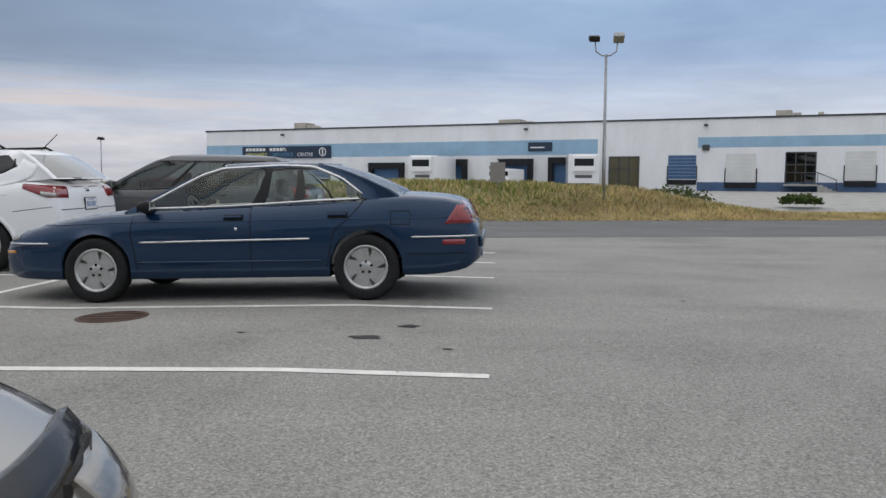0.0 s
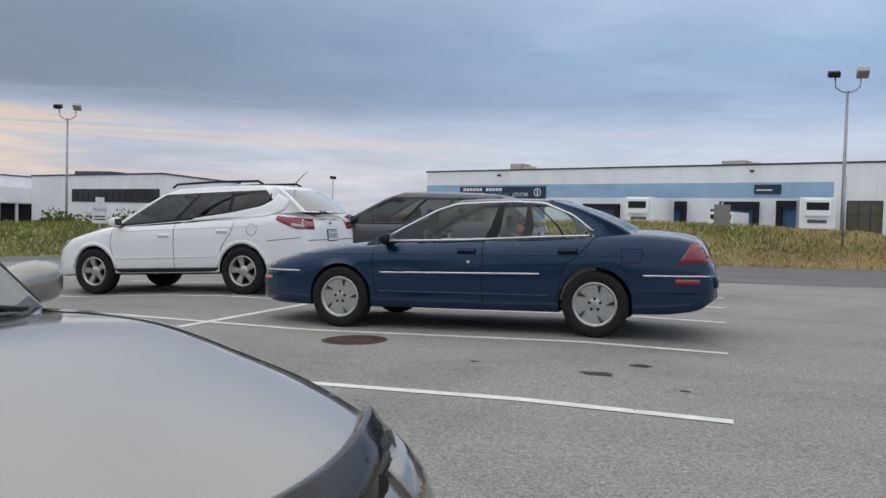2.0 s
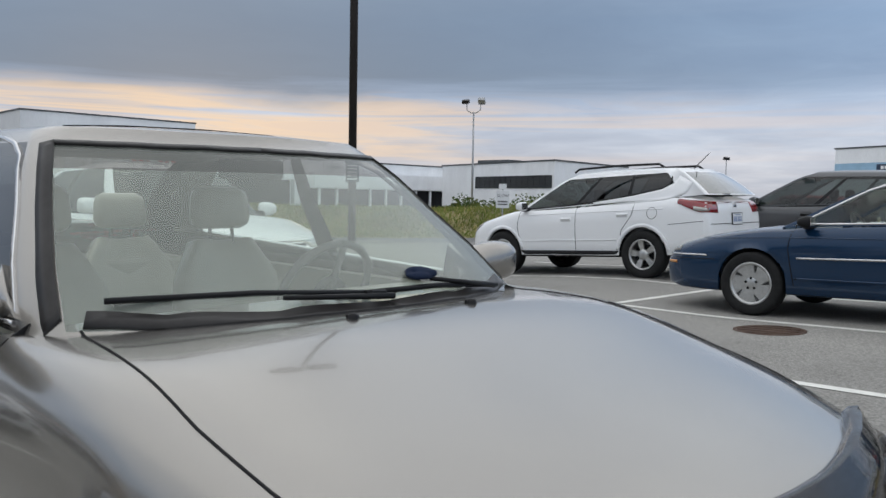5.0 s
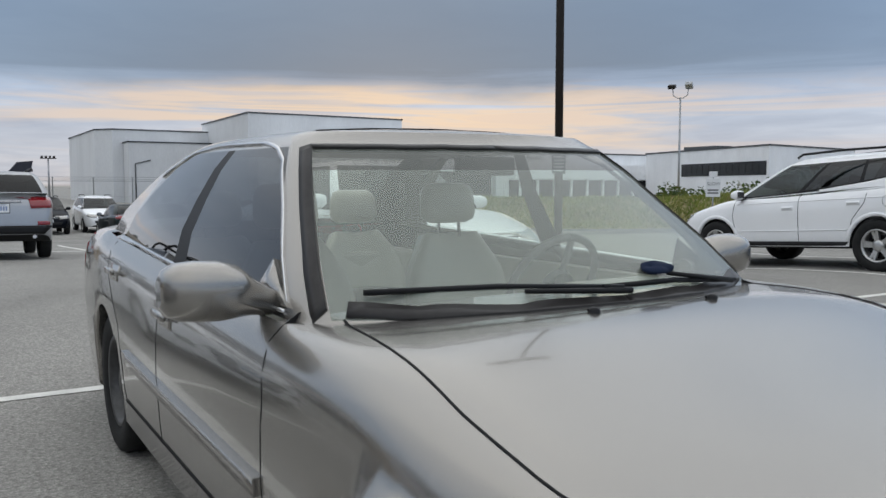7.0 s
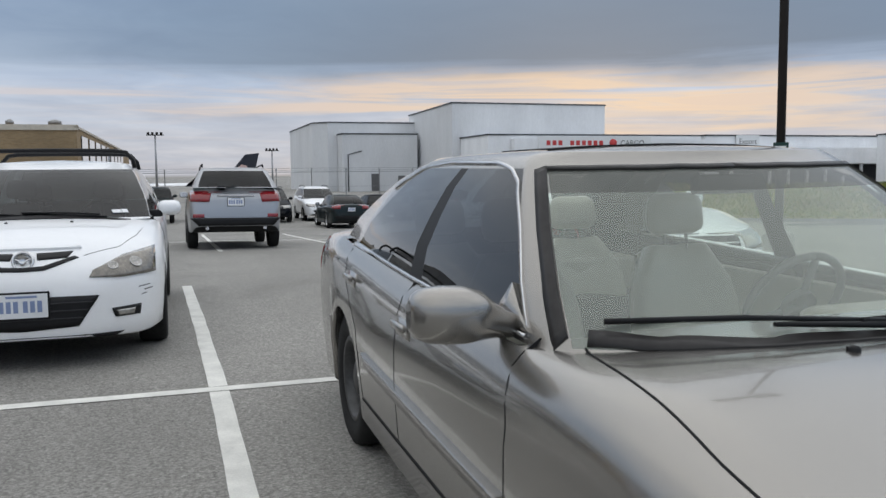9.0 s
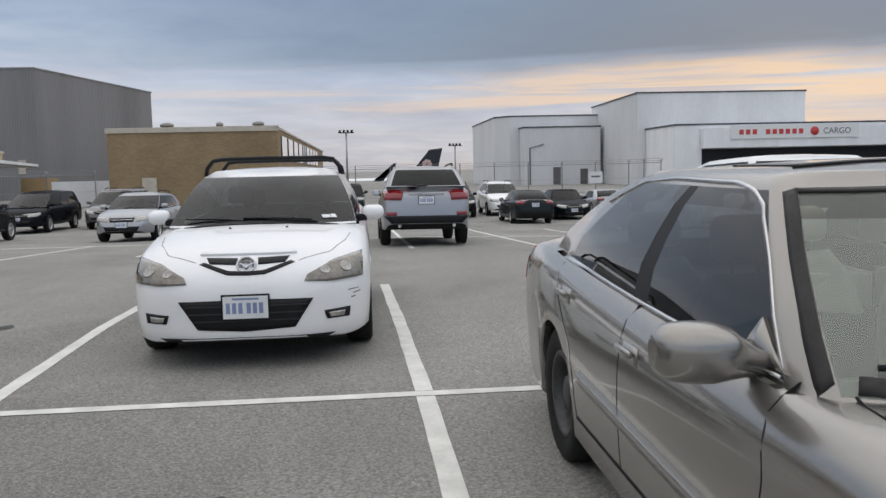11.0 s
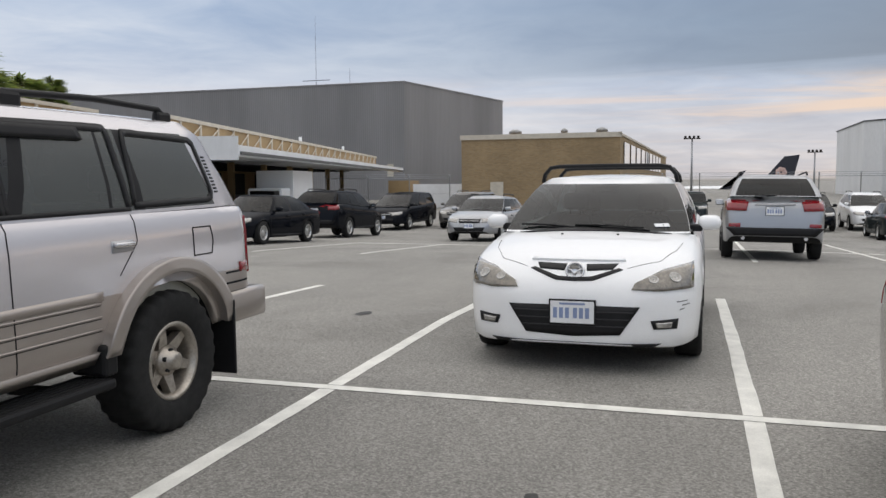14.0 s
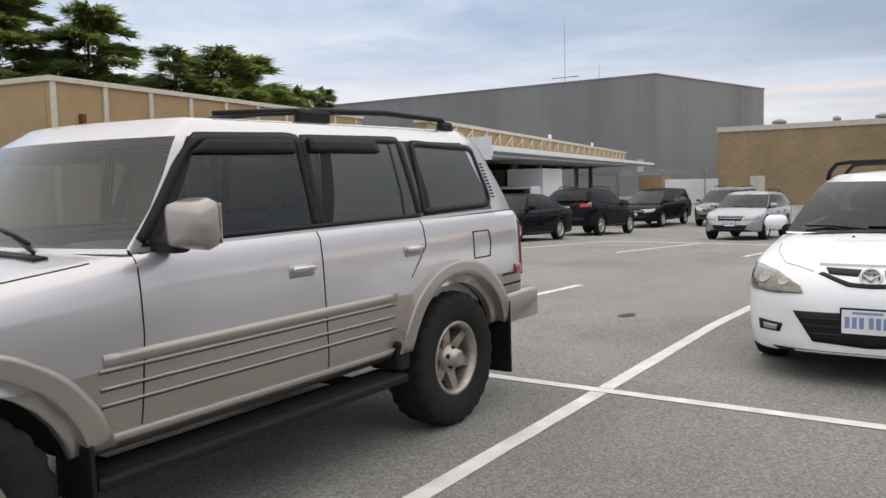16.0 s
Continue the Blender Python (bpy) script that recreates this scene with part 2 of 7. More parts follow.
ASPHALT = asphalt("lot_asphalt", (0.176, 0.170, 0.156), (0.345, 0.331, 0.304))
ROAD = asphalt("road_asphalt", (0.088, 0.088, 0.087), (0.17, 0.168, 0.162))
CONCRETE = plain("concrete", (0.36, 0.35, 0.33), 0.85, vary=0.18, scale=1.2, grain=0.2)
LINE = plain("worn_line_paint", (0.72, 0.71, 0.66), 0.7, vary=0.16, scale=5, grain=0.3, gscale=120)
RUBBER = plain("tyre_rubber", (0.016, 0.016, 0.016), 0.75, vary=0.3, scale=20, grain=0.2, gscale=200)
BLACK = plain("black_plastic", (0.011, 0.011, 0.012), 0.5, vary=0.2, scale=9)
UNDER = plain("underbody", (0.02, 0.02, 0.02), 0.9)
CHROME = plain("chrome", (0.62, 0.62, 0.62), 0.18, 1.0, vary=0.05)
ALLOY = plain("alloy", (0.52, 0.52, 0.51), 0.32, 0.85, vary=0.12, scale=15)
WORN_ALLOY = plain("worn_alloy", (0.40, 0.365, 0.32), 0.38, 0.8, vary=0.2, scale=15)
STEEL_WHEEL = plain("dark_steel_wheel", (0.07, 0.07, 0.07), 0.5, 0.5, vary=0.25, scale=18)
PLATE = plain("plate_white", (0.78, 0.79, 0.80), 0.4, vary=0.06)
PLATE_BAR = plain("plate_blue", (0.22, 0.28, 0.45), 0.5, vary=0.08)
RED_LAMP = plain("red_lamp", (0.23, 0.006, 0.011), 0.12, vary=0.2, scale=30, coat=1.0)
AMBER_LAMP = plain("amber_lamp", (0.55, 0.2, 0.02), 0.15, coat=1.0)
CLEAR_LAMP = plain("headlamp_glass", (0.33, 0.32, 0.30), 0.08, 0.5, vary=0.35, scale=16, coat=1.0)
HAZY_LAMP = plain("yellowed_headlamp", (0.17, 0.152, 0.128), 0.12, 0.35, vary=0.35, scale=18, coat=1.0)
COWL = plain("dark_cowl_plastic", (0.030, 0.028, 0.027), 0.35, vary=0.2, scale=14)
GAP = plain("panel_gap", (0.012, 0.012, 0.013), 0.8)
WS_GLASS = glass("windscreen_glass", (0.92, 0.98, 0.92), 1.0, 0.26)
SHADE_GLASS = glass("shade_band_glass", (0.36, 0.32, 0.31), 1.0, 0.14)
CLEAR_GLASS = glass("side_glass", (0.82, 0.88, 0.84), 1.0)
TINT_GLASS = glass("tinted_glass", (0.07, 0.08, 0.09), 1.5)
CABIN_GLASS = glass("cabin_glass", (0.34, 0.38, 0.37), 1.3)
BRONZE_GLASS = glass("bronze_glass", (0.22, 0.17, 0.12), 2.2, 0.12)
DARK_GLASS = glass("dark_glass", (0.13, 0.17, 0.17), 1.0)
MIRRORED_GLASS = glass("coated_glass", (0.40, 0.45, 0.50), 1.7)
PRIVACY_GLASS = glass("privacy_glass", (0.10, 0.12, 0.12), 1.8, 0.07)
BEIGE = plain("beige_leather", (0.34, 0.325, 0.27), 0.36, vary=0.1, grain=0.2)
GREY_TRIM = plain("grey_interior", (0.12, 0.12, 0.12), 0.7, vary=0.1)
DARK_TRIM = plain("dark_interior", (0.035, 0.035, 0.037), 0.7, vary=0.1)
WHITE_WALL = plain("white_painted_wall", (0.82, 0.83, 0.84), 0.75, vary=0.07, scale=0.5, gscale=9, scale3=(1, 1, 0.3))

# ---- building tools ----
from mathutils.bvhtree import BVHTree


FALL_X, FALL_XZ = [-45, -36, -27, -17, -8, 0], [-0.85, -0.8, -0.5, -0.1, 0.08, 0]
HUMP_X, HUMP_K = [-9.5, -6.8, -4.2, -1.3], [-1.2, 0.0, 0.1, 1.0]
FALL_Y, FALL_Z = [1, 5.2, 7.9, 10.5, 16, 24], [0, 0.088, 0.12, 0.118, 0.0, -0.1]


def ground_z(x, y):
    """The lot: a faint crown across it, falls for drainage, and a hump that dies out to the west."""
    hump = float(np.interp(y, FALL_Y, FALL_Z))
    if hump > 0:
        hump *= float(np.interp(x, HUMP_X, HUMP_K))
    return float(np.interp(x, FALL_X, FALL_XZ)) + hump


def smooth(bm, on=True):
    for f in bm.faces:
        f.smooth = on


def part(name, bm, mat, parent=None, label=""):
    me = bpy.data.meshes.new(name)
    bm.to_mesh(me)
    bm.free()
    for m in (mat if isinstance(mat, (list, tuple)) else [mat]):
        me.materials.append(m)
    ob = new(name, me)
    if parent is not None:
        ob.parent = parent
    if label:
        ob["label"] = label
    return ob


def thing(name, label, category, m=None, group="", kind=""):
    ob = new(name)
    ob.empty_display_size = 0.1
    if m is not None:
        ob.matrix_basis = m
    return tagged(ob, label, category, group, kind)


def box(bm, x0, y0, z0, x1, y1, z1, bev=0.0, mi=0):
    r = bmesh.ops.create_cube(bm, size=1)
    bmesh.ops.scale(bm, vec=(x1 - x0, y1 - y0, z1 - z0), verts=r["verts"])
    bmesh.ops.translate(bm, vec=((x0 + x1) / 2, (y0 + y1) / 2, (z0 + z1) / 2), verts=r["verts"])
    fs = {f for v in r["verts"] for f in v.link_faces}
    for f in fs:
        f.material_index = mi
    if bev:
        bmesh.ops.bevel(bm, geom=list({e for v in r["verts"] for e in v.link_edges}), offset=bev, segments=2, affect="EDGES", profile=0.5)
    return bm


def boxes(*rows, bev=0.0):
    bm = bmesh.new()
    for r in rows:
        box(bm, *r, bev=bev)
    return bm


def tube(pts, r, seg=8, bm=None, r2=None):
    """A round bar along a line of points."""
    bm = bm or bmesh.new()
    pts = [Vector(p) for p in pts]
    rings = []
    for i, p in enumerate(pts):
        d = (pts[min(i + 1, len(pts) - 1)] - pts[max(i - 1, 0)]).normalized()
        a = d.orthogonal().normalized() if abs(d.z) < 0.99 else Vector((1, 0, 0))
        if i and rings:
            a = (prev - d * prev.dot(d)).normalized()
        prev = a
        b = d.cross(a)
        rr = r if r2 is None else r + (r2 - r) * i / (len(pts) - 1)
        rings.append([bm.verts.new(p + (a * math.cos(t) + b * math.sin(t)) * rr) for t in (2 * math.pi * k / seg for k in range(seg))])
    for q, s in zip(rings, rings[1:]):
        for k in range(seg):
            bm.faces.new((q[k], q[(k + 1) % seg], s[(k + 1) % seg], s[k])).smooth = True
    bm.faces.new(rings[0][::-1]), bm.faces.new(rings[-1])
    return bm


def lathe(profile, seg=32, axis="Y", bm=None):
    """Turns (radius, height) points round an axis."""
    bm = bm or bmesh.new()
    rings = []
    for r, h in profile:
        ring = []
        for k in range(seg):
            a = 2 * math.pi * k / seg
            p = {"Y": (r * math.cos(a), h, r * math.sin(a)), "Z": (r * math.cos(a), r * math.sin(a), h)}[axis]
            ring.append(bm.verts.new(p))
        rings.append(ring)
    for q, s in zip(rings, rings[1:]):
        for k in range(seg):
            bm.faces.new((q[k], q[(k + 1) % seg], s[(k + 1) % seg], s[k])).smooth = True
    return bm


def pchip(pts):
    xs, ys = np.array([p[0] for p in pts], float), np.array([p[1] for p in pts], float)
    h, d = np.diff(xs), np.diff(ys) / np.diff(xs)
    m = np.zeros(len(xs))
    m[0], m[-1] = d[0], d[-1]
    for i in range(1, len(xs) - 1):
        if d[i - 1] * d[i] > 0:
            w1, w2 = 2 * h[i] + h[i - 1], h[i] + 2 * h[i - 1]
            m[i] = (w1 + w2) / (w1 / d[i - 1] + w2 / d[i])

    def f(x):
        x = min(max(x, xs[0]), xs[-1])
        i = int(min(max(np.searchsorted(xs, x) - 1, 0), len(h) - 1))
        t = (x - xs[i]) / h[i]
        return float((2 * t**3 - 3 * t**2 + 1) * ys[i] + (t**3 - 2 * t**2 + t) * h[i] * m[i] + (3 * t**2 - 2 * t**3) * ys[i + 1] + (t**3 - t**2) * h[i] * m[i + 1])
    return f


# ---- cars: x ahead, y to the car's left, z up; 0 midway between the axles on the ground ----
LEVELS = [(0.14, 0), (0.05, 0), (0.022, 0.035), (0.008, 0.28), (0.0, 0.50), (0.002, 0.68), (0.014, 0.84), (0.040, 0.945), (0.085, 1.0)]


def car_shell(s):
    """The painted lower body as cross-sections along the car; the wheel arches lift its lower edge."""
    top, drop, wid, bot = pchip(s["top"]), pchip(s["drop"]), pchip(s["wid"]), pchip(s["bot"])
    x0, x1, R, a = s["top"][0][0], s["top"][-1][0], s["arch"], s["wb"] / 2
    xs = set(np.linspace(x0, x1, 46)) | set(x0 + d for d in (0.008, 0.02, 0.04, 0.07, 0.11, 0.16, 0.22)) | set(x1 - d for d in (0.008, 0.02, 0.04, 0.07, 0.11, 0.16, 0.22))
    xs |= {p[0] for k in ("top",) for p in s[k]}
    xs = {x for x in xs if abs(abs(x) - a) > R + 0.012}
    for c in (-a, a):
        xs |= {c + R * math.cos(math.pi * k / 16) for k in range(17)} | {c - R - 0.002, c + R + 0.002}
    xs = sorted(x for x in xs if x0 <= x <= x1)
    lev = s.get("levels", LEVELS)
    bm = bmesh.new()
    rows = []
    for x in xs:
        zt, w, z0 = top(x), wid(x), bot(x)
        zs = zt - drop(x)
        zb = z0
        for c in (-a, a):
            if abs(x - c) <= R:
                zb = max(zb, s["tyre"] + 0.005 + math.sqrt(max(R * R - (x - c) ** 2, 0)) * s.get("arch_h", 1.0))
        half = [(0.0, zb)]
        for ins, f in lev:
            half.append((w - ins, max(zb, z0 + f * (zs - z0))))
        wi = w - lev[-1][0]
        half += [(wi * 0.84, zs + (zt - zs) * 0.42), (wi * 0.58, zs + (zt - zs) * 0.78), (wi * 0.3, zs + (zt - zs) * 0.95), (0.0, zt)]
        rows.append(([bm.verts.new((x, y, z)) for y, z in half], [bm.verts.new((x, -y, z)) if y else None for y, z in half], x))
    n = len(rows[0][0])
    g0, g1 = s["open"]
    two = s.get("two", 0)
    for (la, ra, xa), (lb, rb, xb) in zip(rows, rows[1:]):
        for i in range(n - 1):
            if i >= len(lev) and xa > g0 and xb < g1:
                continue
            mi = 1 if i < 2 else (2 if i < two else 0)
            qa = [ra[j] or la[j] for j in (i, i + 1)]
            qb = [rb[j] or lb[j] for j in (i, i + 1)]
            for quad in ((la[i], lb[i], lb[i + 1], la[i + 1]), (qa[0], qa[1], qb[1], qb[0])):
                if len(set(quad)) > 2:
                    f = bm.faces.new(quad)
                    f.smooth, f.material_index = True, mi
    for (l, r, x), flip in ((rows[0], False), (rows[-1], True)):
        for i in range(n - 1):
            q = [l[i], l[i + 1], r[i + 1] or l[i + 1], r[i] or l[i]]
            q = list(dict.fromkeys(q))
            if len(q) > 2:
                f = bm.faces.new(q)
                f.smooth, f.material_index = True, (1 if i < 1 else (2 if i < two else 0))
    bmesh.ops.remove_doubles(bm, verts=bm.verts, dist=0.0004)
    bmesh.ops.recalc_face_normals(bm, faces=bm.faces)
    return bm


def greenhouse(s):
    """Pillars, roof and window panes as rings from the belt up. Returns the painted mesh and one mesh a pane."""
    g = s["green"]
    xf, xr, hw = pchip([(p[0], p[1]) for p in g["rings"]]), pchip([(p[0], p[2]) for p in g["rings"]]), pchip([(p[0], p[3]) for p in g["rings"]])
    z0, z1 = g["rings"][0][0], g["rings"][-1][0]
    vs = [0, g.get("sill", 0.06), 0.3, 0.55, 0.78, g.get("head", 0.91), 1.0]
    us = g["us"]                       # side posts and panes: (u, kind of the stretch that begins here)
    slope = g.get("belt", 0.0)         # the belt climbs by this much to the rear
    bf0, br = g.get("bulge", (0.14, 0.10))
    bf1 = g.get("bulge_top", bf0)
    fy = g.get("fy", [0, 0.3, 0.6, 0.85, 0.962])
    sideu = []
    for (u, k), (u2, _) in zip(us, us[1:] + [(1.0, "end")]):
        m = max(1, int((u2 - u) / 0.09))
        sideu += [(u + (u2 - u) * i / m, k) for i in range(m)]
    sideu.append((1.0, "end"))
    bm = bmesh.new()
    rings = []
    kinds = []
    for v in vs:
        ring = []
        z = z0 + (z1 - z0) * v
        f, r, w = xf(z), xr(z), hw(z)
        bf = bf0 + (bf1 - bf0) * v
        for y in fy:
            ring.append((f - bf * y * y, y * w, z))
        for u, k in sideu:
            fx, rx = f - bf * 1.12, r + br * 1.12
            x = fx + (rx - fx) * u
            ring.append((x, w * (1.0 - 0.045 * (2 * u - 0.9) ** 2), z + (slope * u) * (1 - v)))
        for y in reversed(fy):
            ring.append((r + br * y * y, y * w, z + slope * (1 - v)))
        rings.append(ring)
    kinds = ["ws"] * (len(fy) - 1) + ["body"] + [k for _, k in sideu[:-1]] + ["body"] * 2 + ["rw"] * (len(fy) - 2)
    n = len(rings[0])
    # roof, drawn in towards the middle line
    crown = g.get("crown", 0.05)
    f, r = xf(z1), xr(z1)
    for sc in (0.93, 0.75, 0.45, 0.0):
        ring = []
        for x, y, z in rings[len(vs) - 1]:
            t = min(max((f - x) / (f - r), 0), 1)
            ring.append((x, y * sc, z1 + crown * (1 - sc**2.2) * (1 - abs(2 * t - 1) ** 3) * (1 - 0.25 * t) + (0.012 if sc < 1 else 0)))
        rings.append(ring)
    panes = {}
    def put_quad(b, q, mi=0):
        q = [p for i, p in enumerate(q) if (Vector(p) - Vector(q[i - 1])).length > 1e-5]
        if len(q) > 2:
            fc = b.faces.new([b.verts.new(p) for p in q])
            fc.smooth, fc.material_index = True, mi
    for j in range(len(rings) - 1):
        for i in range(n - 1):
            k = kinds[i] if i < len(kinds) else "body"
            lo, hi = rings[j], rings[j + 1]
            if not (1 <= j < 5):
                kk = "body"
            else:
                kk = k
            for sgn in (1, -1):
                q = [(p[0], p[1] * sgn, p[2]) for p in (lo[i], lo[i + 1], hi[i + 1], hi[i])]
                if sgn < 0:
                    q.reverse()
                if kk in ("body", "blk"):
                    put_quad(bm, q, 1 if kk == "blk" else 0)
                else:
                    key = kk if kk in ("ws", "rw") else kk + ("_l" if sgn > 0 else "_r")
                    b = panes.setdefault(key, bmesh.new())
                    put_quad(b, q)
    bmesh.ops.remove_doubles(bm, verts=bm.verts, dist=0.0006)
    bmesh.ops.recalc_face_normals(bm, faces=bm.faces)
    for b in panes.values():
        bmesh.ops.remove_doubles(b, verts=b.verts, dist=0.0006)
        bmesh.ops.recalc_face_normals(b, faces=b.faces)
        heart = Vector(((xf(z0) + xr(z0)) / 2, 0, z0 - 0.2))
        if sum(f.normal.dot(f.calc_center_median() - heart) for f in b.faces) < 0:
            bmesh.ops.reverse_faces(b, faces=b.faces[:])
    return bm, panes


def resample(line, n):
    pts = [Vector(p) for p in line]
    d = [0.0]
    for a, b in zip(pts, pts[1:]):
        d.append(d[-1] + (b - a).length)
    res = []
    for k in range(n):
        t = d[-1] * k / (n - 1)
        i = max(j for j in range(len(pts) - 1) if d[j] <= t + 1e-9)
        res.append(pts[i].lerp(pts[i + 1], min(1, (t - d[i]) / max(d[i + 1] - d[i], 1e-9))))
    return res


RAYS = {"F": lambda a, b: ((6, a, b), (-1, 0, 0)), "R": lambda a, b: ((-6, a, b), (1, 0, 0)), "L": lambda a, b: ((a, 6, b), (0, -1, 0)),
        "D": lambda a, b: ((a, -6, b), (0, 1, 0)), "T": lambda a, b: ((a, b, 6), (0, 0, -1))}


class Car:
    """Collects the parts of one car: shell, panes and pieces laid onto the shell."""

    def __init__(self, s, name, label, category="car", group=""):
        self.s = s
        self.root = thing(name, label, category, group=group)
        sh = car_shell(s)
        gh, panes = greenhouse(s)
        dg = bmesh.new()
        for b in (sh, gh, *panes.values()):
            me = bpy.data.meshes.new("tmp")
            b.to_mesh(me)
            dg.from_mesh(me)
            bpy.data.meshes.remove(me)
        self.tree = BVHTree.FromBMesh(dg)
        dg.free()
        mats = [s["paint"], UNDER, s.get("paint2", s["paint"])]
        part("body", sh, mats, self.root)
        part("roof", gh, [s["paint"], BLACK], self.root)
        names = {"ws": "windscreen", "rw": "rear_window"}
        for k, b in panes.items():
            mat = s.get("glass", {}).get(k) or s.get("glass", {}).get(k.split("_")[0], s.get("glass", {}).get("side", CLEAR_GLASS))
            ob = part(names.get(k, "side_window"), b, mat, self.root)
            ob.visible_shadow = False
            if k == "ws" and "shade" in s:
                # tinted band along the windscreen's top
                ob.data.materials.append(SHADE_GLASS)
                for p in ob.data.polygons:
                    p.material_index = 1 if p.center.z > s["shade"] else 0

    def hit(self, axis, a, b):
        o, d = RAYS[axis](a, b)
        p, nrm, _, _ = self.tree.ray_cast(Vector(o), Vector(d))
        if p is None:
            return None, None
        if nrm.dot(Vector(d)) > 0:
            nrm = -nrm
        return p, nrm

    def lay(self, name, upper, lower, axis, mat, off=0.004, nu=12, nv=4, parent=None, label="", flat=False):
        """A plate between two lines, laid on the shell along an axis and raised by off."""
        A, B = resample([(p[0], p[1], 0) for p in upper], nu), resample([(p[0], p[1], 0) for p in lower], nu)
        bm = bmesh.new()
        grid = []
        for j in range(nv):
            row = []
            for i in range(nu):
                q = A[i].lerp(B[i], j / (nv - 1))
                p, nrm = self.hit(axis, q.x, q.y)
                if p is None:
                    row.append(None)
                else:
                    row.append((p + nrm * off, p - nrm * 0.012))
            good = [i for i, r in enumerate(row) if r]
            if good:
                grid.append([row[min(good, key=lambda g: abs(g - i))] for i in range(nu)])
        m, nv = nu, len(grid)
        if nv < 2:
            bm.free()
            return None
        up = [[bm.verts.new(a) for a, _ in r[:m]] for r in grid]
        dn = [[bm.verts.new(b) for _, b in r[:m]] for r in grid]
        for j in range(nv - 1):
            for i in range(m - 1):
                bm.faces.new((up[j][i], up[j][i + 1], up[j + 1][i + 1], up[j + 1][i])).smooth = not flat
        rim = [(0, i) for i in range(m)] + [(j, m - 1) for j in range(1, nv)] + [(nv - 1, i) for i in range(m - 2, -1, -1)] + [(j, 0) for j in range(nv - 2, 0, -1)]
        for (j, i), (j2, i2) in zip(rim, rim[1:] + rim[:1]):
            bm.faces.new((up[j][i], dn[j][i], dn[j2][i2], up[j2][i2]))
        bmesh.ops.recalc_face_normals(bm, faces=bm.faces)
        return part(name, bm, mat, parent or self.root, label)

    def both(self, name, upper, lower, mat, **kw):
        """The same piece on both sides."""
        return [self.lay(name, upper, lower, ax, mat, **kw) for ax in ("L", "D")]

    def mirror(self, name, upper, lower, axis, mat, **kw):
        """Two pieces mirrored about the middle, on the front, rear or top."""
        res = []
        for sg in (1, -1):
            if axis == "T":
                u, l = [(a, b * sg) for a, b in upper], [(a, b * sg) for a, b in lower]
            else:
                u, l = [(a * sg, b) for a, b in upper], [(a * sg, b) for a, b in lower]
            res.append(self.lay(name, u, l, axis, mat, **kw))
        return res

    def strip(self, name, line, width, axis, mat, off=0.003, nu=20, label=""):
        """A thin band along a line."""
        P = resample([(a, b, 0) for a, b in line], nu)
        U, D = [], []
        for i, p in enumerate(P):
            d = (P[min(i + 1, nu - 1)] - P[max(i - 1, 0)]).normalized()
            q = Vector((-d.y, d.x, 0)) * width / 2
            U.append(((p + q).x, (p + q).y)), D.append(((p - q).x, (p - q).y))
        return self.lay(name, U, D, axis, mat, off, nu, 2, label=label)

    def strips(self, name, line, width, mat, off=0.003, nu=20, label=""):
        for ax in ("L", "D"):
            self.strip(name, line, width, ax, mat, off, nu, label)

    def wheels(self, style, half_track, width=0.205, rim=None):
        s = self.s
        for x in (s["wb"] / 2, -s["wb"] / 2):
            for sg in (1, -1):
                wheel(self.root, Matrix.Translation((x, sg * half_track, s["tyre"])) @ pose(0, 0, 0, 0, 0, 0 if sg > 0 else 180), s["tyre"], width, style, rim)

    def ground(self, x, y, heading):
        """Stands the car on the sloping ground, middle of its wheelbase at x, y."""
        a, c, si = self.s["wb"] / 2, math.cos(radians(heading)), math.sin(radians(heading))
        zf, zr = ground_z(x + a * c, y + a * si), ground_z(x - a * c, y - a * si)
        zl, zq = ground_z(x - 0.75 * si, y + 0.75 * c), ground_z(x + 0.75 * si, y - 0.75 * c)
        self.root.matrix_basis = pose(x, y, (zf + zr) / 2 + 0.001, 0, 0, heading) @ pose(0, 0, 0, math.degrees(math.atan((zl - zq) / 1.5)), -math.degrees(math.atan((zf - zr) / (2 * a))), 0)
        return self


WHEEL_MESHES = {}


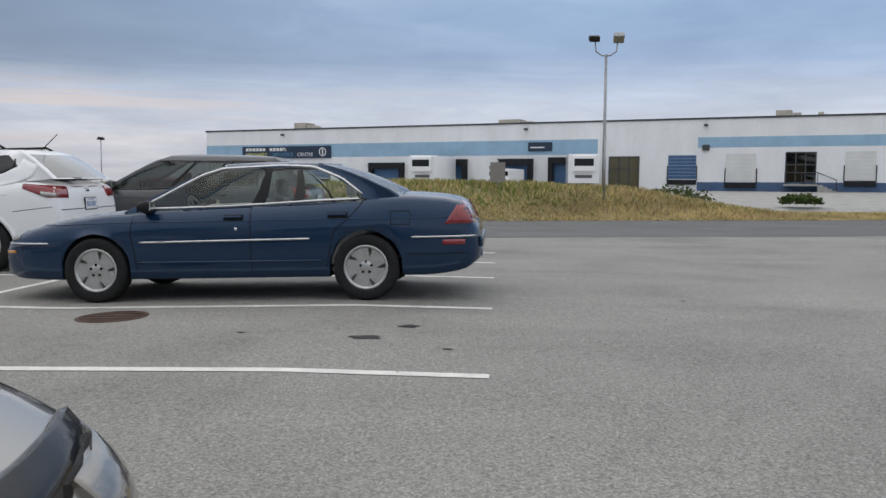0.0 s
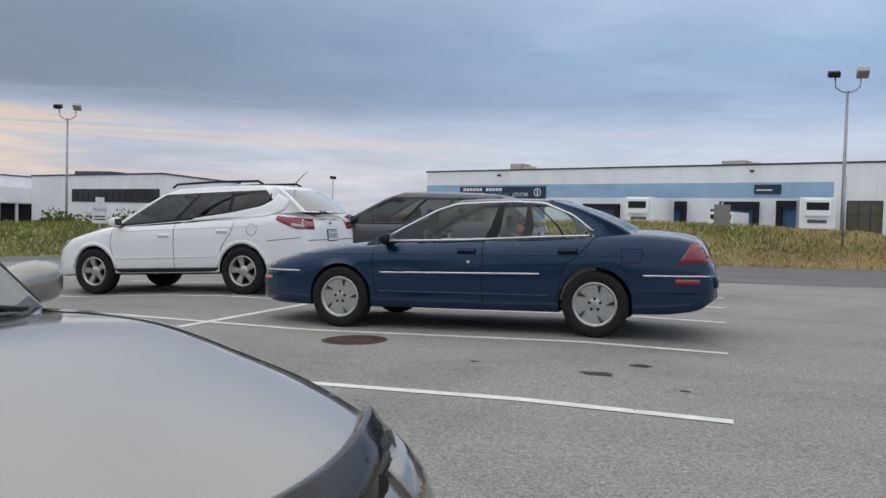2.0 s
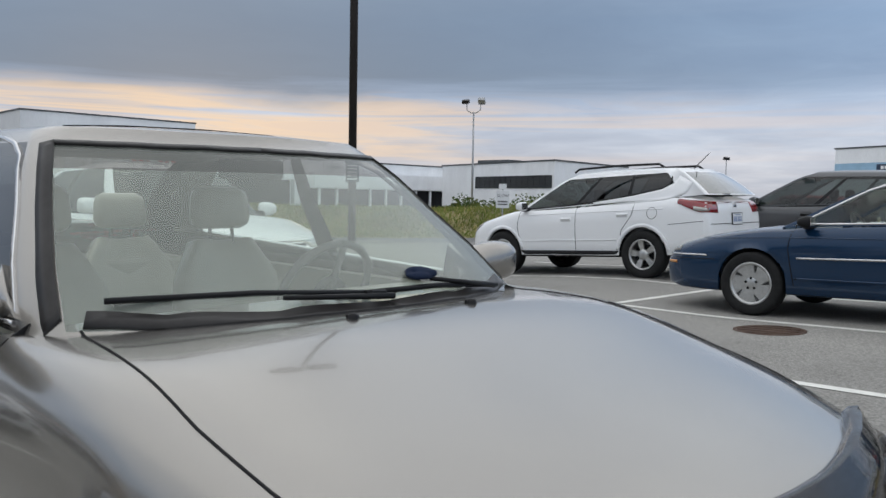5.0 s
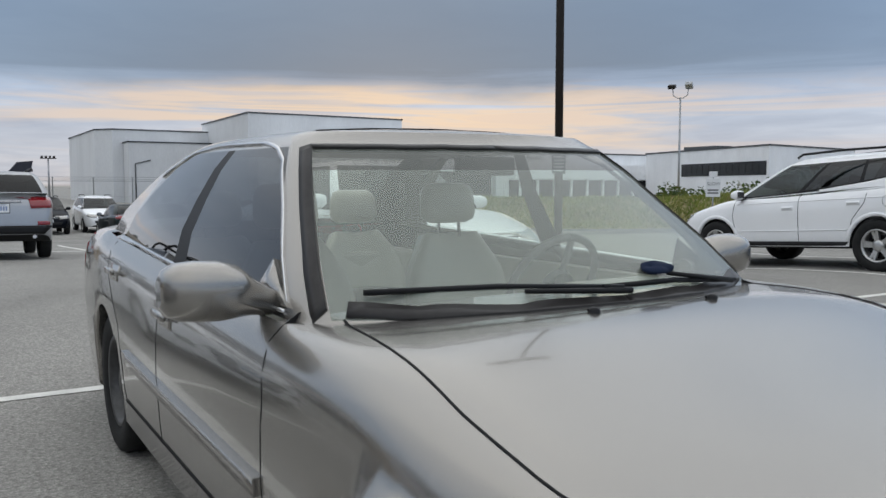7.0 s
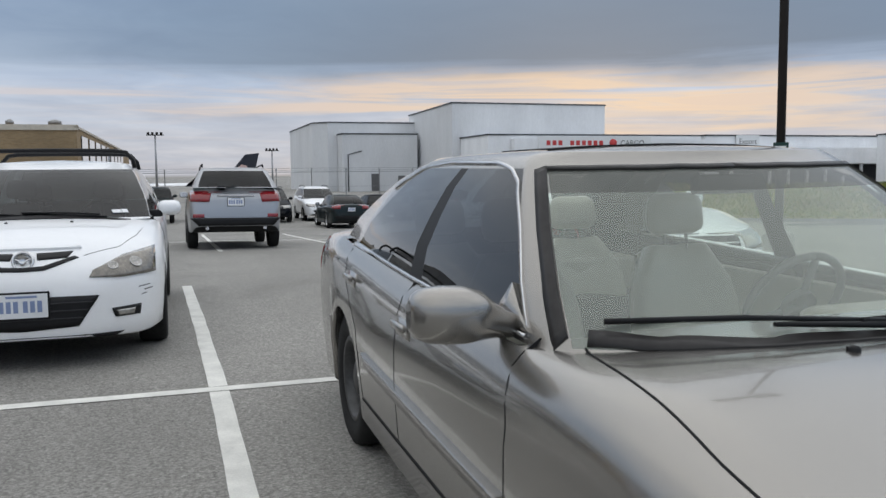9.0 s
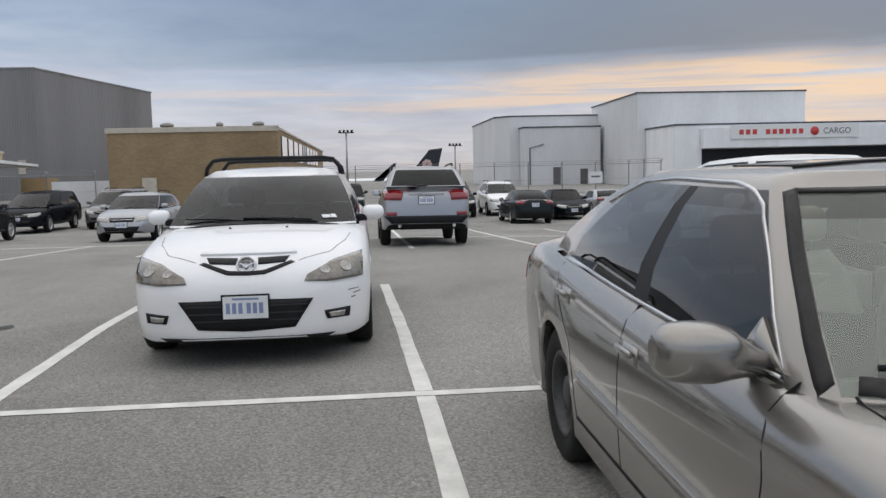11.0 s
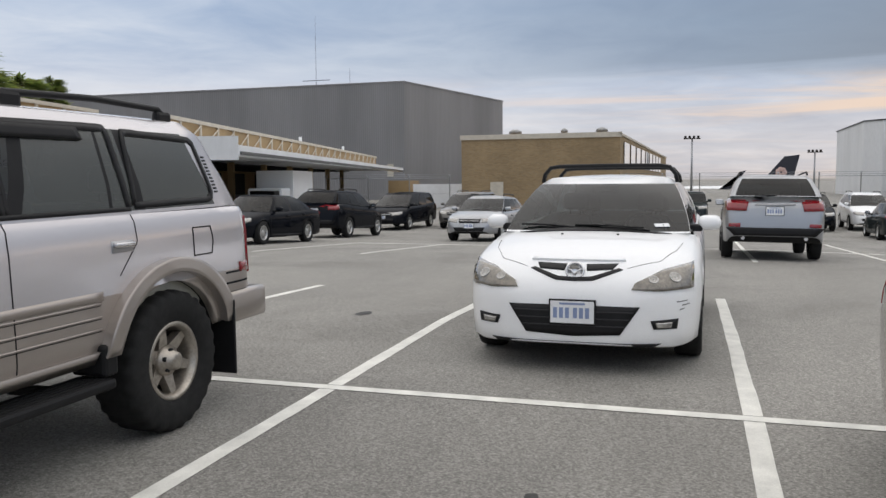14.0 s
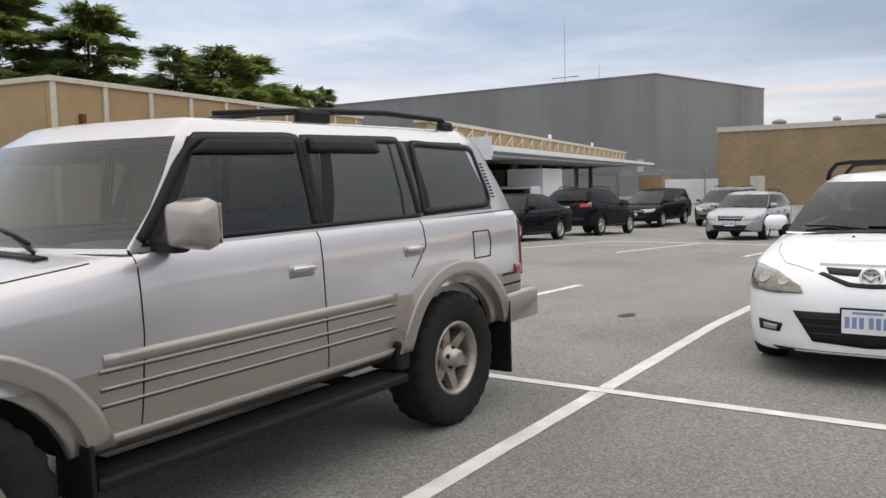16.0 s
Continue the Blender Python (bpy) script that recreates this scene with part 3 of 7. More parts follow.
def wheel(root, m, R, width, style, rim=None):
    """Tyre, rim with spokes, and hub; the outer face points to +y."""
    key = (round(R, 3), width, style)
    if key not in WHEEL_MESHES:
        rr = rim or R * 0.66
        h = width / 2
        ty = lathe([(rr - 0.015, -h * 0.8), (rr + 0.005, -h * 0.95), (R * 0.9, -h), (R * 0.975, -h * 0.88), (R, -h * 0.62), (R * 1.0, 0), (R, h * 0.62), (R * 0.975, h * 0.88),
                    (R * 0.9, h), (rr + 0.02, h * 0.97), (rr, h * 0.86), (rr - 0.015, h * 0.8)], 40)
        if style == "mud":
            # blocks cut into the tread and shoulder
            ty.free()
            ty = lathe([(rr - 0.015, -h * 0.8), (rr + 0.005, -h * 0.95), (R * 0.84, -h), (R * 0.93, -h * 0.97), (R * 0.985, -h * 0.86), (R, -h * 0.6), (R, -h * 0.1), (R, h * 0.1), (R, h * 0.6),
                        (R * 0.985, h * 0.86), (R * 0.93, h * 0.97), (R * 0.84, h), (rr + 0.02, h * 0.97), (rr, h * 0.86), (rr - 0.015, h * 0.8)], 104)
            for v in ty.verts:
                r = math.hypot(v.co.x, v.co.z)
                if r > R * 0.92 and abs(v.co.y) > h * 0.2 and int(round(math.atan2(v.co.z, v.co.x) / (2 * math.pi / 104) + (2 if v.co.y > 0 else 0))) % 4 < 2:
                    v.co.x *= 1 - 0.011 / r
                    v.co.z *= 1 - 0.011 / r
        bmesh.ops.recalc_face_normals(ty, faces=ty.faces)
        rm = lathe([(rr - 0.002, -h * 0.7), (rr - 0.002, h * 0.82), (rr - 0.012, h * 0.88), (rr - 0.028, h * 0.84), (rr - 0.036, h * 0.4), (rr - 0.05, -h * 0.4)], 40)
        back = lathe([(rr - 0.03, -0.02), (0.0, -0.02)], 24)
        spokes = bmesh.new()
        def spoke(a, w0, w1, r0, r1, y0, y1, th=0.025):
            vs = []
            for r, w, y in ((r0, w0, y0), (r1, w1, y1)):
                for dx, dy in ((-w, y), (w, y), (w * 1.15, y - th), (-w * 1.15, y - th)):
                    v = Vector((dx, dy, r))
                    v.rotate(Euler((0, a, 0)))
                    vs.append(spokes.verts.new(v))
            for q in ((0, 1, 5, 4), (1, 2, 6, 5), (2, 3, 7, 6), (3, 0, 4, 7), (4, 5, 6, 7)):
                spokes.faces.new([vs[i] for i in q])
        r1 = rr - 0.02
        if style == "five_wide":
            for k in range(5):
                spoke(2 * math.pi * k / 5 + 0.3, 0.058, 0.080, 0.05, r1, h * 0.66, h * 0.70, 0.03)
                spoke(2 * math.pi * k / 5 + 0.72, 0.012, 0.038, 0.11, r1 - 0.012, h * 0.60, h * 0.64, 0.02)
        elif style in ("twin", "twin_dark"):
            for k in range(5):
                for d in (-0.13, 0.13):
                    spoke(2 * math.pi * k / 5 + d + 0.2, 0.024, 0.020, 0.045, r1, h * 0.55, h * 0.68, 0.035)
        elif style == "mud":
            for k in range(6):
                spoke(2 * math.pi * k / 6 + 0.2, 0.042, 0.022, 0.05, r1, h * 0.35, h * 0.55, 0.05)
        elif style == "steel":
            for k in range(10):
                spoke(2 * math.pi * k / 10, 0.040, 0.052, 0.04, r1, h * 0.35, h * 0.25, 0.03)
        else:
            for k in range(10):
                spoke(2 * math.pi * k / 10, 0.020, 0.018, 0.05, r1, h * 0.55, h * 0.66, 0.03)
        bmesh.ops.recalc_face_normals(spokes, faces=spokes.faces)
        if style == "mud":
            hub = lathe([(0.085, h * 0.2), (0.085, h * 0.55), (0.06, h * 0.62), (0.05, h * 0.95), (0.03, h * 1.0), (0, h * 1.0)], 20)
        else:
            hub = lathe([(0.085, h * 0.25), (0.08, h * 0.60), (0.05, h * 0.70), (0.0, h * 0.71)], 20)
        rm_mat = STEEL_WHEEL if style in ("steel", "twin_dark") else (WORN_ALLOY if style == "mud" else ALLOY)
        rows = [("tyre", ty, RUBBER, 0), ("rim", rm, rm_mat, 0), ("brake", back, UNDER, 0), ("spokes", spokes, rm_mat, 0), ("hub", hub, rm_mat, 0)]
        for k in range(5 if style in ("five_wide", "mud") else 0):
            a = 2 * math.pi * k / 5 + 0.3
            b = lathe([(0.014, h * 0.5), (0.014, h * 0.735), (0.0, h * 0.74)], 8)
            bmesh.ops.translate(b, verts=b.verts, vec=(0.056 * math.cos(a), 0, 0.056 * math.sin(a)))
            rows.append(("wheel_nut", b, BLACK, 0))
        if style == "five_wide":
            rows.append(("wheel_cover", lathe([(rr - 0.012, h * 0.72), (rr - 0.03, h * 0.66), (rr - 0.045, h * 0.56), (0.09, h * 0.54), (0.0, h * 0.54)], 32), STEEL_WHEEL, 0))
            rows.append(("cover_rim", lathe([(rr - 0.002, h * 0.80), (rr - 0.014, h * 0.84), (rr - 0.034, h * 0.72), (rr - 0.036, h * 0.6)], 40), ALLOY, 0))
        data = []
        for nm, b, mt, _ in rows:
            me = bpy.data.meshes.new(nm)
            b.to_mesh(me)
            b.free()
            me.materials.append(mt)
            data.append((nm, me))
        WHEEL_MESHES[key] = data
    w = new("wheel", None)
    w.parent, w.matrix_basis = root, m
    w.empty_display_size = 0.1
    for nm, me in WHEEL_MESHES[key]:
        o = new(nm, me)
        o.parent = w
    return w


def seat(root, x, y, mat, z=0.45, back=0.62, lean=0.16, headrest=True):
    """A car seat: cushion with thigh bolsters, waisted back with side bolsters, headrest on two stalks."""
    b = bmesh.new()
    box(b, x - 0.05, y - 0.24, z - 0.15, x + 0.45, y + 0.24, z + 0.02, 0.05)
    for sg in (1, -1):
        box(b, x + 0.0, y + sg * 0.20 - 0.045, z - 0.08, x + 0.44, y + sg * 0.20 + 0.045, z + 0.06, 0.04)
    smooth(b)
    part("seat_cushion", b, mat, root)
    b = bmesh.new()
    rings = []
    for k in range(9):
        t = k / 8
        zz, hw = back * t, 0.235 - 0.035 * abs(t - 0.45) - 0.09 * max(0.0, t - 0.72) / 0.28
        th = 0.085 - 0.035 * t
        ring = []
        for j in range(20):
            a = 2 * math.pi * j / 20
            cy, cx = math.cos(a), math.sin(a)
            yy = hw * math.copysign(abs(cy) ** 0.5, cy)
            hollow = 0.035 * (1 - min(1, (yy / (hw * 0.72)) ** 2)) if cx > 0 else 0.0
            ring.append(b.verts.new((th * math.copysign(abs(cx) ** 0.6, cx) + (0.035 * abs(yy / hw) ** 3 if cx > 0 else 0) - hollow + 0.03 * math.sin(3.1 * t), yy, zz)))
        rings.append(ring)
    for q, r in zip(rings, rings[1:]):
        for j in range(20):
            b.faces.new((q[j], q[(j + 1) % 20], r[(j + 1) % 20], r[j])).smooth = True
    b.faces.new(rings[0][::-1]), b.faces.new(rings[-1])
    bmesh.ops.recalc_face_normals(b, faces=b.faces)
    o = part("seat_back", b, mat, root)
    o.matrix_basis = pose(x - 0.02, y, z, 0, -math.degrees(lean) - 3, 0)
    for zz in (0.24, 0.42):
        part("seat_seam", tube([(0.055, -0.15, zz), (0.045, 0.0, zz + 0.008), (0.055, 0.15, zz)], 0.006, 5), GAP, o)
    if headrest:
        b = bmesh.new()
        box(b, -0.05, -0.13, 0, 0.045, 0.13, 0.17, 0.045)
        for v in b.verts:
            v.co.y *= 1.0 - 0.9 * max(0.0, v.co.z - 0.07)
        smooth(b)
        o = part("headrest", b, mat, root)
        o.matrix_basis = pose(x - 0.02 - math.tan(lean) * (back + 0.03), y, z + back + 0.035, 0, -6, 0)
        for sg in (1, -1):
            part("stalk", tube([(0, sg * 0.05, -0.06), (0, sg * 0.05, 0.02)], 0.007, 6), DARK_TRIM, o)


def cabin(root, s, mat, wheel_mat, seats=True):
    """Floor, dashboard, steering wheel and seats behind the windscreen."""
    g = s["green"]["rings"]
    zb, xf, xr, w = g[0]
    b = bmesh.new()
    box(b, xr + 0.35, -w + 0.06, zb - 0.62, xf - 0.35, w - 0.06, zb - 0.58)
    part("cabin_floor", b, mat, root)
    b = bmesh.new()
    box(b, xf - 0.62, -w + 0.10, zb - 0.28, xf - 0.06, w - 0.10, zb - 0.045, 0.05)
    box(b, xf - 0.55, 0.16, zb - 0.06, xf - 0.25, 0.55, zb + 0.015, 0.04)
    smooth(b)
    part("dashboard", b, mat, root)
    b = bmesh.new()
    box(b, xr + 0.10, -w + 0.12, zb - 0.25, xr + 0.55, w - 0.12, zb - 0.03, 0.02)
    part("parcel_shelf", b, mat, root)
    for sg in (1, -1):
        b = bmesh.new()
        box(b, xr + 0.5, sg * (w - 0.05) - 0.03, zb - 0.55, xf - 0.5, sg * (w - 0.05) + 0.03, zb - 0.02)
        part("door_card", b, mat, root)
    pts = [(0.18 * math.cos(t), 0.18 * math.sin(t), 0) for t in (2 * math.pi * k / 24 for k in range(25))]
    b = tube(pts, 0.014, 8)
    for a in (0.1, 2.1, 4.2):
        tube([(0, 0, -0.03), (0.17 * math.cos(a), 0.17 * math.sin(a), 0)], 0.014, 6, b)
    lathe([(0.0, 0.0), (0.06, -0.01), (0.06, -0.04)], 14, "Z", b)
    o = part("steering_wheel", b, wheel_mat, root)
    o.matrix_basis = pose(xf - 0.78, 0.36, zb - 0.02, 0, -62, 0)
    if seats:
        for y in (0.36, -0.36):
            seat(root, xf - 1.35, y, mat, zb - 0.50)
        for y in (0.36, -0.36):
            seat(root, xf - 2.25, y, mat, zb - 0.48, 0.56, 0.22)
    b = bmesh.new()
    box(b, -0.015, -0.11, -0.03, 0.015, 0.11, 0.03, 0.01)
    o = part("inner_mirror", b, DARK_TRIM, root)
    zt = g[-1][0]
    o.matrix_basis = pose(g[-1][1] + 0.02, 0, zt - 0.09)


def door_mirror(root, x, y, z, mat, sg, size=(0.13, 0.24, 0.16), arm=None):
    """Shell, glass and foot of a door mirror; y is the outer face of the door."""
    lx, ly, lz = size
    b = bmesh.new()
    box(b, x - lx / 2, sg * (y + 0.05), z - lz / 2, x + lx / 2, sg * (y + 0.05 + ly), z + lz / 2, 0.045)
    for v in b.verts:
        if v.co.x > x:
            k = 1 - 0.25 * abs((v.co.y * sg - y - 0.05) / ly)
            v.co.z = z + (v.co.z - z) * (0.85 * k + 0.1)
    smooth(b)
    bmesh.ops.recalc_face_normals(b, faces=b.faces)
    sh = part("door_mirror", b, mat, root)
    b = bmesh.new()
    box(b, x - lx / 2 - 0.003, sg * (y + 0.075), z - lz / 2 + 0.022, x - lx / 2 + 0.004, sg * (y + 0.03 + ly), z + lz / 2 - 0.022, 0.002)
    part("mirror_glass", b, CHROME, sh)
    b = bmesh.new()
    box(b, x - 0.035, sg * (y - 0.06), z - lz / 2 - 0.01, x + 0.05, sg * (y + 0.09), z - lz / 2 + 0.05, 0.015)
    part("mirror_foot", b, arm or mat, sh)


def plate(car, axis, y0, z0, bars=True, w=0.305, h=0.155, tilt=0, frame_mat=BLACK):
    """A number plate in its frame, its characters as plain bars."""
    p, _ = car.hit(axis, y0, z0)
    if p is None:
        return
    d = 1 if axis == "F" else -1
    base = new("number_plate")
    base.parent = car.root
    base.empty_display_size = 0.05
    base.matrix_basis = pose(p.x + d * 0.012, y0, z0, 0, 0, 0 if d > 0 else 180)
    b = bmesh.new()
    box(b, -0.012, -w / 2 - 0.012, -h / 2 - 0.012, 0.004, w / 2 + 0.012, h / 2 + 0.012, 0.003)
    part("plate_frame", b, frame_mat, base)
    b = bmesh.new()
    box(b, 0.002, -w / 2, -h / 2, 0.007, w / 2, h / 2, 0.001)
    part("plate_sheet", b, PLATE, base)
    if bars:
        for k in range(6):
            yy = -w / 2 + 0.020 + k * 0.042 + (0.014 if k > 2 else 0)
            part("character_bar", boxes((0.006, yy, -0.042, 0.009, yy + 0.028, 0.032)), PLATE_BAR, base)
        part("caption_bar", boxes((0.006, -0.09, 0.052, 0.009, 0.09, 0.066)), PLATE_BAR, base)


def wipers(root, rows):
    """Arms with blades lying on the windscreen's foot: (pivot, elbow, tip a, tip b)."""
    for piv, elb, a, c in rows:
        b = tube([piv, tuple((p * 0.6 + q * 0.4) for p, q in zip(piv, elb)), elb], 0.009, 6, r2=0.006)
        arm = part("wiper_arm", b, BLACK, root)
        b = tube([a, tuple((p + q) / 2 + (0.008 if i == 2 else 0) for i, (p, q) in enumerate(zip(a, c))), c], 0.0075, 6)
        part("wiper_blade", b, BLACK, arm)

# ---- the cars' forms ----
def scaled(spec, kx, kz, kw, **more):
    """A form stretched in length, height and width."""
    s = dict(spec)
    s["wb"] = s["wb"] * kx
    for k in ("top", "bot"):
        s[k] = [(x * kx, z * kz) for x, z in spec[k]]
    s["drop"] = [(x * kx, z * kz) for x, z in spec["drop"]]
    s["wid"] = [(x * kx, w * kw) for x, w in spec["wid"]]
    s["open"] = (spec["open"][0] * kx, spec["open"][1] * kx)
    g = dict(spec["green"])
    g["rings"] = [(z * kz, f * kx, r * kx, w * kw) for z, f, r, w in spec["green"]["rings"]]
    s["green"] = g
    s.update(more)
    return s


SEDAN = dict(
    wb=2.67, tyre=0.315, arch=0.345, open=(-1.60, 0.72),
    top=[(-2.47, 0.50), (-2.455, 0.74), (-2.42, 0.93), (-2.36, 0.985), (-2.2, 1.005), (-1.72, 1.01), (-1.3, 0.965), (0.0, 0.905), (0.75, 0.882), (1.08, 0.897), (1.5, 0.826), (1.85, 0.748), (2.02, 0.69), (2.12, 0.62), (2.18, 0.48)],
    drop=[(-2.47, 0.05), (-2.3, 0.06), (-1.7, 0.045), (-1.2, 0.015), (0.8, 0.015), (1.1, 0.04), (1.45, 0.055), (1.8, 0.06), (2.1, 0.05), (2.18, 0.04)],
    wid=[(-2.47, 0.55), (-2.44, 0.67), (-2.36, 0.77), (-2.1, 0.845), (-1.3, 0.885), (0.5, 0.89), (1.25, 0.875), (1.5, 0.852), (1.75, 0.785), (1.92, 0.70), (2.04, 0.61), (2.12, 0.50), (2.18, 0.34)],
    bot=[(-2.47, 0.38), (-2.3, 0.25), (-1.8, 0.21), (1.75, 0.19), (2.06, 0.20), (2.18, 0.27)],
    green=dict(rings=[(0.865, 1.01, -1.86, 0.805), (1.0, 0.825, -1.74, 0.765), (1.15, 0.60, -1.50, 0.695), (1.27, 0.43, -1.25, 0.635), (1.335, 0.31, -1.03, 0.585)],
               us=[(0.0, "body"), (0.02, "side1"), (0.385, "blk"), (0.445, "side2"), (0.85, "body")], belt=0.085, fy=[0, 0.3, 0.6, 0.8, 0.90], bulge=(0.30, 0.12), bulge_top=0.15, crown=0.035, head=0.93, sill=0.03),
)
LUMINA = dict(
    wb=2.73, tyre=0.325, arch=0.36, open=(-1.55, 1.0),
    top=[(-2.50, 0.42), (-2.49, 0.66), (-2.42, 0.80), (-2.36, 0.93), (-2.28, 0.99), (-2.1, 1.03), (-1.68, 1.06), (-1.2, 0.975), (0.0, 0.935), (0.8, 0.915), (1.1, 0.925), (1.7, 0.865), (2.05, 0.795), (2.22, 0.745), (2.32, 0.705), (2.40, 0.64), (2.47, 0.56), (2.50, 0.44)],
    drop=[(-2.5, 0.04), (-2.3, 0.05), (-1.7, 0.06), (-1.2, 0.015), (0.8, 0.015), (1.1, 0.05), (2.0, 0.05), (2.5, 0.03)],
    wid=[(-2.50, 0.60), (-2.46, 0.74), (-2.36, 0.83), (-2.0, 0.89), (-1.0, 0.92), (0.6, 0.92), (1.6, 0.90), (2.05, 0.84), (2.3, 0.74), (2.44, 0.62), (2.50, 0.45)],
    bot=[(-2.50, 0.40), (-2.3, 0.28), (-1.9, 0.24), (1.8, 0.23), (2.2, 0.24), (2.50, 0.30)],
    green=dict(rings=[(0.90, 1.26, -1.86, 0.82), (1.04, 0.98, -1.68, 0.785), (1.18, 0.70, -1.42, 0.72), (1.29, 0.45, -1.18, 0.66), (1.35, 0.25, -0.98, 0.60)],
               us=[(0.0, "body"), (0.015, "side1"), (0.455, "blk"), (0.505, "side2"), (0.755, "blk"), (0.765, "side3"), (0.875, "body")], belt=0.07, bulge=(0.18, 0.12), crown=0.035, head=0.93, sill=0.03),
)
WAGON = dict(
    wb=2.70, tyre=0.36, arch=0.40, open=(-1.95, 1.05),
    top=[(-2.40, 0.60), (-2.385, 0.80), (-2.36, 1.00), (-2.30, 1.14), (-1.95, 1.21), (-1.0, 1.15), (0.3, 1.085), (0.8, 1.075), (1.12, 1.09), (1.6, 1.01), (1.95, 0.92), (2.15, 0.82), (2.26, 0.68), (2.31, 0.52)],
    drop=[(-2.4, 0.05), (-2.1, 0.03), (0.8, 0.02), (1.2, 0.06), (1.9, 0.07), (2.2, 0.06), (2.31, 0.04)],
    wid=[(-2.40, 0.72), (-2.36, 0.82), (-2.25, 0.885), (-1.6, 0.935), (0.5, 0.94), (1.5, 0.92), (1.9, 0.865), (2.12, 0.76), (2.25, 0.64), (2.31, 0.48)],
    bot=[(-2.40, 0.46), (-2.15, 0.34), (1.8, 0.29), (2.1, 0.28), (2.31, 0.36)],
    green=dict(rings=[(1.05, 1.24, -2.40, 0.85), (1.2, 0.98, -2.28, 0.815), (1.4, 0.63, -2.10, 0.75), (1.55, 0.34, -1.94, 0.69), (1.61, 0.16, -1.84, 0.63)],
               us=[(0.0, "body"), (0.015, "side1"), (0.33, "blk"), (0.355, "side2"), (0.62, "blk"), (0.64, "side3"), (0.90, "body")], belt=0.16, bulge=(0.20, 0.10), crown=0.06, head=0.88, sill=0.03),
)
HATCH = dict(
    wb=2.64, tyre=0.315, arch=0.345, open=(-1.75, 0.98),
    top=[(-2.15, 0.55), (-2.14, 0.75), (-2.10, 0.95), (-2.0, 1.03), (-1.6, 1.04), (-0.6, 0.985), (0.5, 0.94), (1.0, 0.955), (1.5, 0.895), (1.8, 0.82), (1.98, 0.745), (2.10, 0.665), (2.17, 0.56), (2.19, 0.45)],
    drop=[(-2.15, 0.05), (-1.9, 0.02), (0.8, 0.02), (1.1, 0.06), (1.7, 0.075), (2.0, 0.07), (2.19, 0.03)],
    wid=[(-2.15, 0.62), (-2.1, 0.76), (-1.9, 0.83), (-1.2, 0.865), (0.6, 0.87), (1.3, 0.872), (1.62, 0.865), (1.85, 0.82), (2.0, 0.735), (2.10, 0.61), (2.16, 0.47), (2.19, 0.30)],
    bot=[(-2.15, 0.40), (-1.95, 0.25), (1.7, 0.19), (2.0, 0.18), (2.19, 0.20)],
    green=dict(rings=[(0.925, 1.19, -2.06, 0.79), (1.05, 0.97, -1.95, 0.76), (1.2, 0.70, -1.78, 0.70), (1.32, 0.44, -1.62, 0.635), (1.375, 0.26, -1.5, 0.58)],
               us=[(0.0, "body"), (0.015, "side1"), (0.42, "blk"), (0.45, "side2"), (0.72, "blk"), (0.74, "side3"), (0.84, "body")], belt=0.10, bulge=(0.20, 0.10), crown=0.045, head=0.90, sill=0.03),
)
BOXY = dict(
    wb=2.85, tyre=0.395, arch=0.465, arch_h=0.95, open=(-2.05, 0.72),
    top=[(-2.30, 0.62), (-2.295, 0.9), (-2.285, 1.16), (-2.26, 1.235), (0.4, 1.225), (0.78, 1.215), (1.2, 1.185), (1.8, 1.13), (2.08, 1.09), (2.16, 1.02), (2.2, 0.8), (2.24, 0.62)],
    drop=[(-2.30, 0.03), (-2.2, 0.012), (0.5, 0.012), (0.9, 0.05), (2.1, 0.07), (2.24, 0.04)],
    wid=[(-2.30, 0.82), (-2.28, 0.87), (-2.18, 0.90), (-1.4, 0.912), (0.8, 0.912), (1.8, 0.895), (2.05, 0.86), (2.18, 0.80), (2.24, 0.72)],
    bot=[(-2.30, 0.52), (1.9, 0.50), (2.24, 0.54)],
    levels=[(0.14, 0), (0.05, 0), (0.012, 0.03), (0.0, 0.14), (0.0, 0.30), (0.003, 0.45), (0.007, 0.62), (0.012, 0.80), (0.024, 0.95), (0.045, 1.0)],
    green=dict(rings=[(1.205, 0.80, -2.27, 0.868), (1.36, 0.66, -2.19, 0.84), (1.52, 0.545, -2.10, 0.80), (1.665, 0.45, -2.02, 0.76), (1.735, 0.33, -1.94, 0.70)],
               us=[(0.0, "body"), (0.012, "blk"), (0.035, "side1"), (0.352, "blk"), (0.385, "side2"), (0.585, "blk"), (0.595, "side3"), (0.655, "blk"), (0.685, "side4"), (0.93, "body")], belt=0.025, bulge=(0.13, 0.06), crown=0.035, head=0.86, sill=0.035),
)

# ---- ground ----
def sheet(name, xs, ys, mat, lift=0.0):
    bm = bmesh.new()
    V = [[bm.verts.new((x, y, ground_z(x, y) + lift)) for y in ys] for x in xs]
    for i in range(len(xs) - 1):
        for j in range(len(ys) - 1):
            bm.faces.new((V[i][j], V[i + 1][j], V[i + 1][j + 1], V[i][j + 1]))
    return tagged(part(name, bm, mat), kind="structure")


tagged(sheet("ground", sorted({-2500, -300, -45, -36, -27, -17, -8, 0, 10, 200, 2500, *HUMP_X} | {-14 + 0.5 * k for k in range(33)}), sorted({-2500, -200, -10, 1, 5.2, 7.9, 10.5, 16, 24, 40, 300, 2500} | {1 + 0.5 * k for k in range(47)}), ASPHALT), "worn grey asphalt of a parking lot", "ground")
W, CX, FAR, NEAR = 2.62, -5.385, -10.6, 0.0


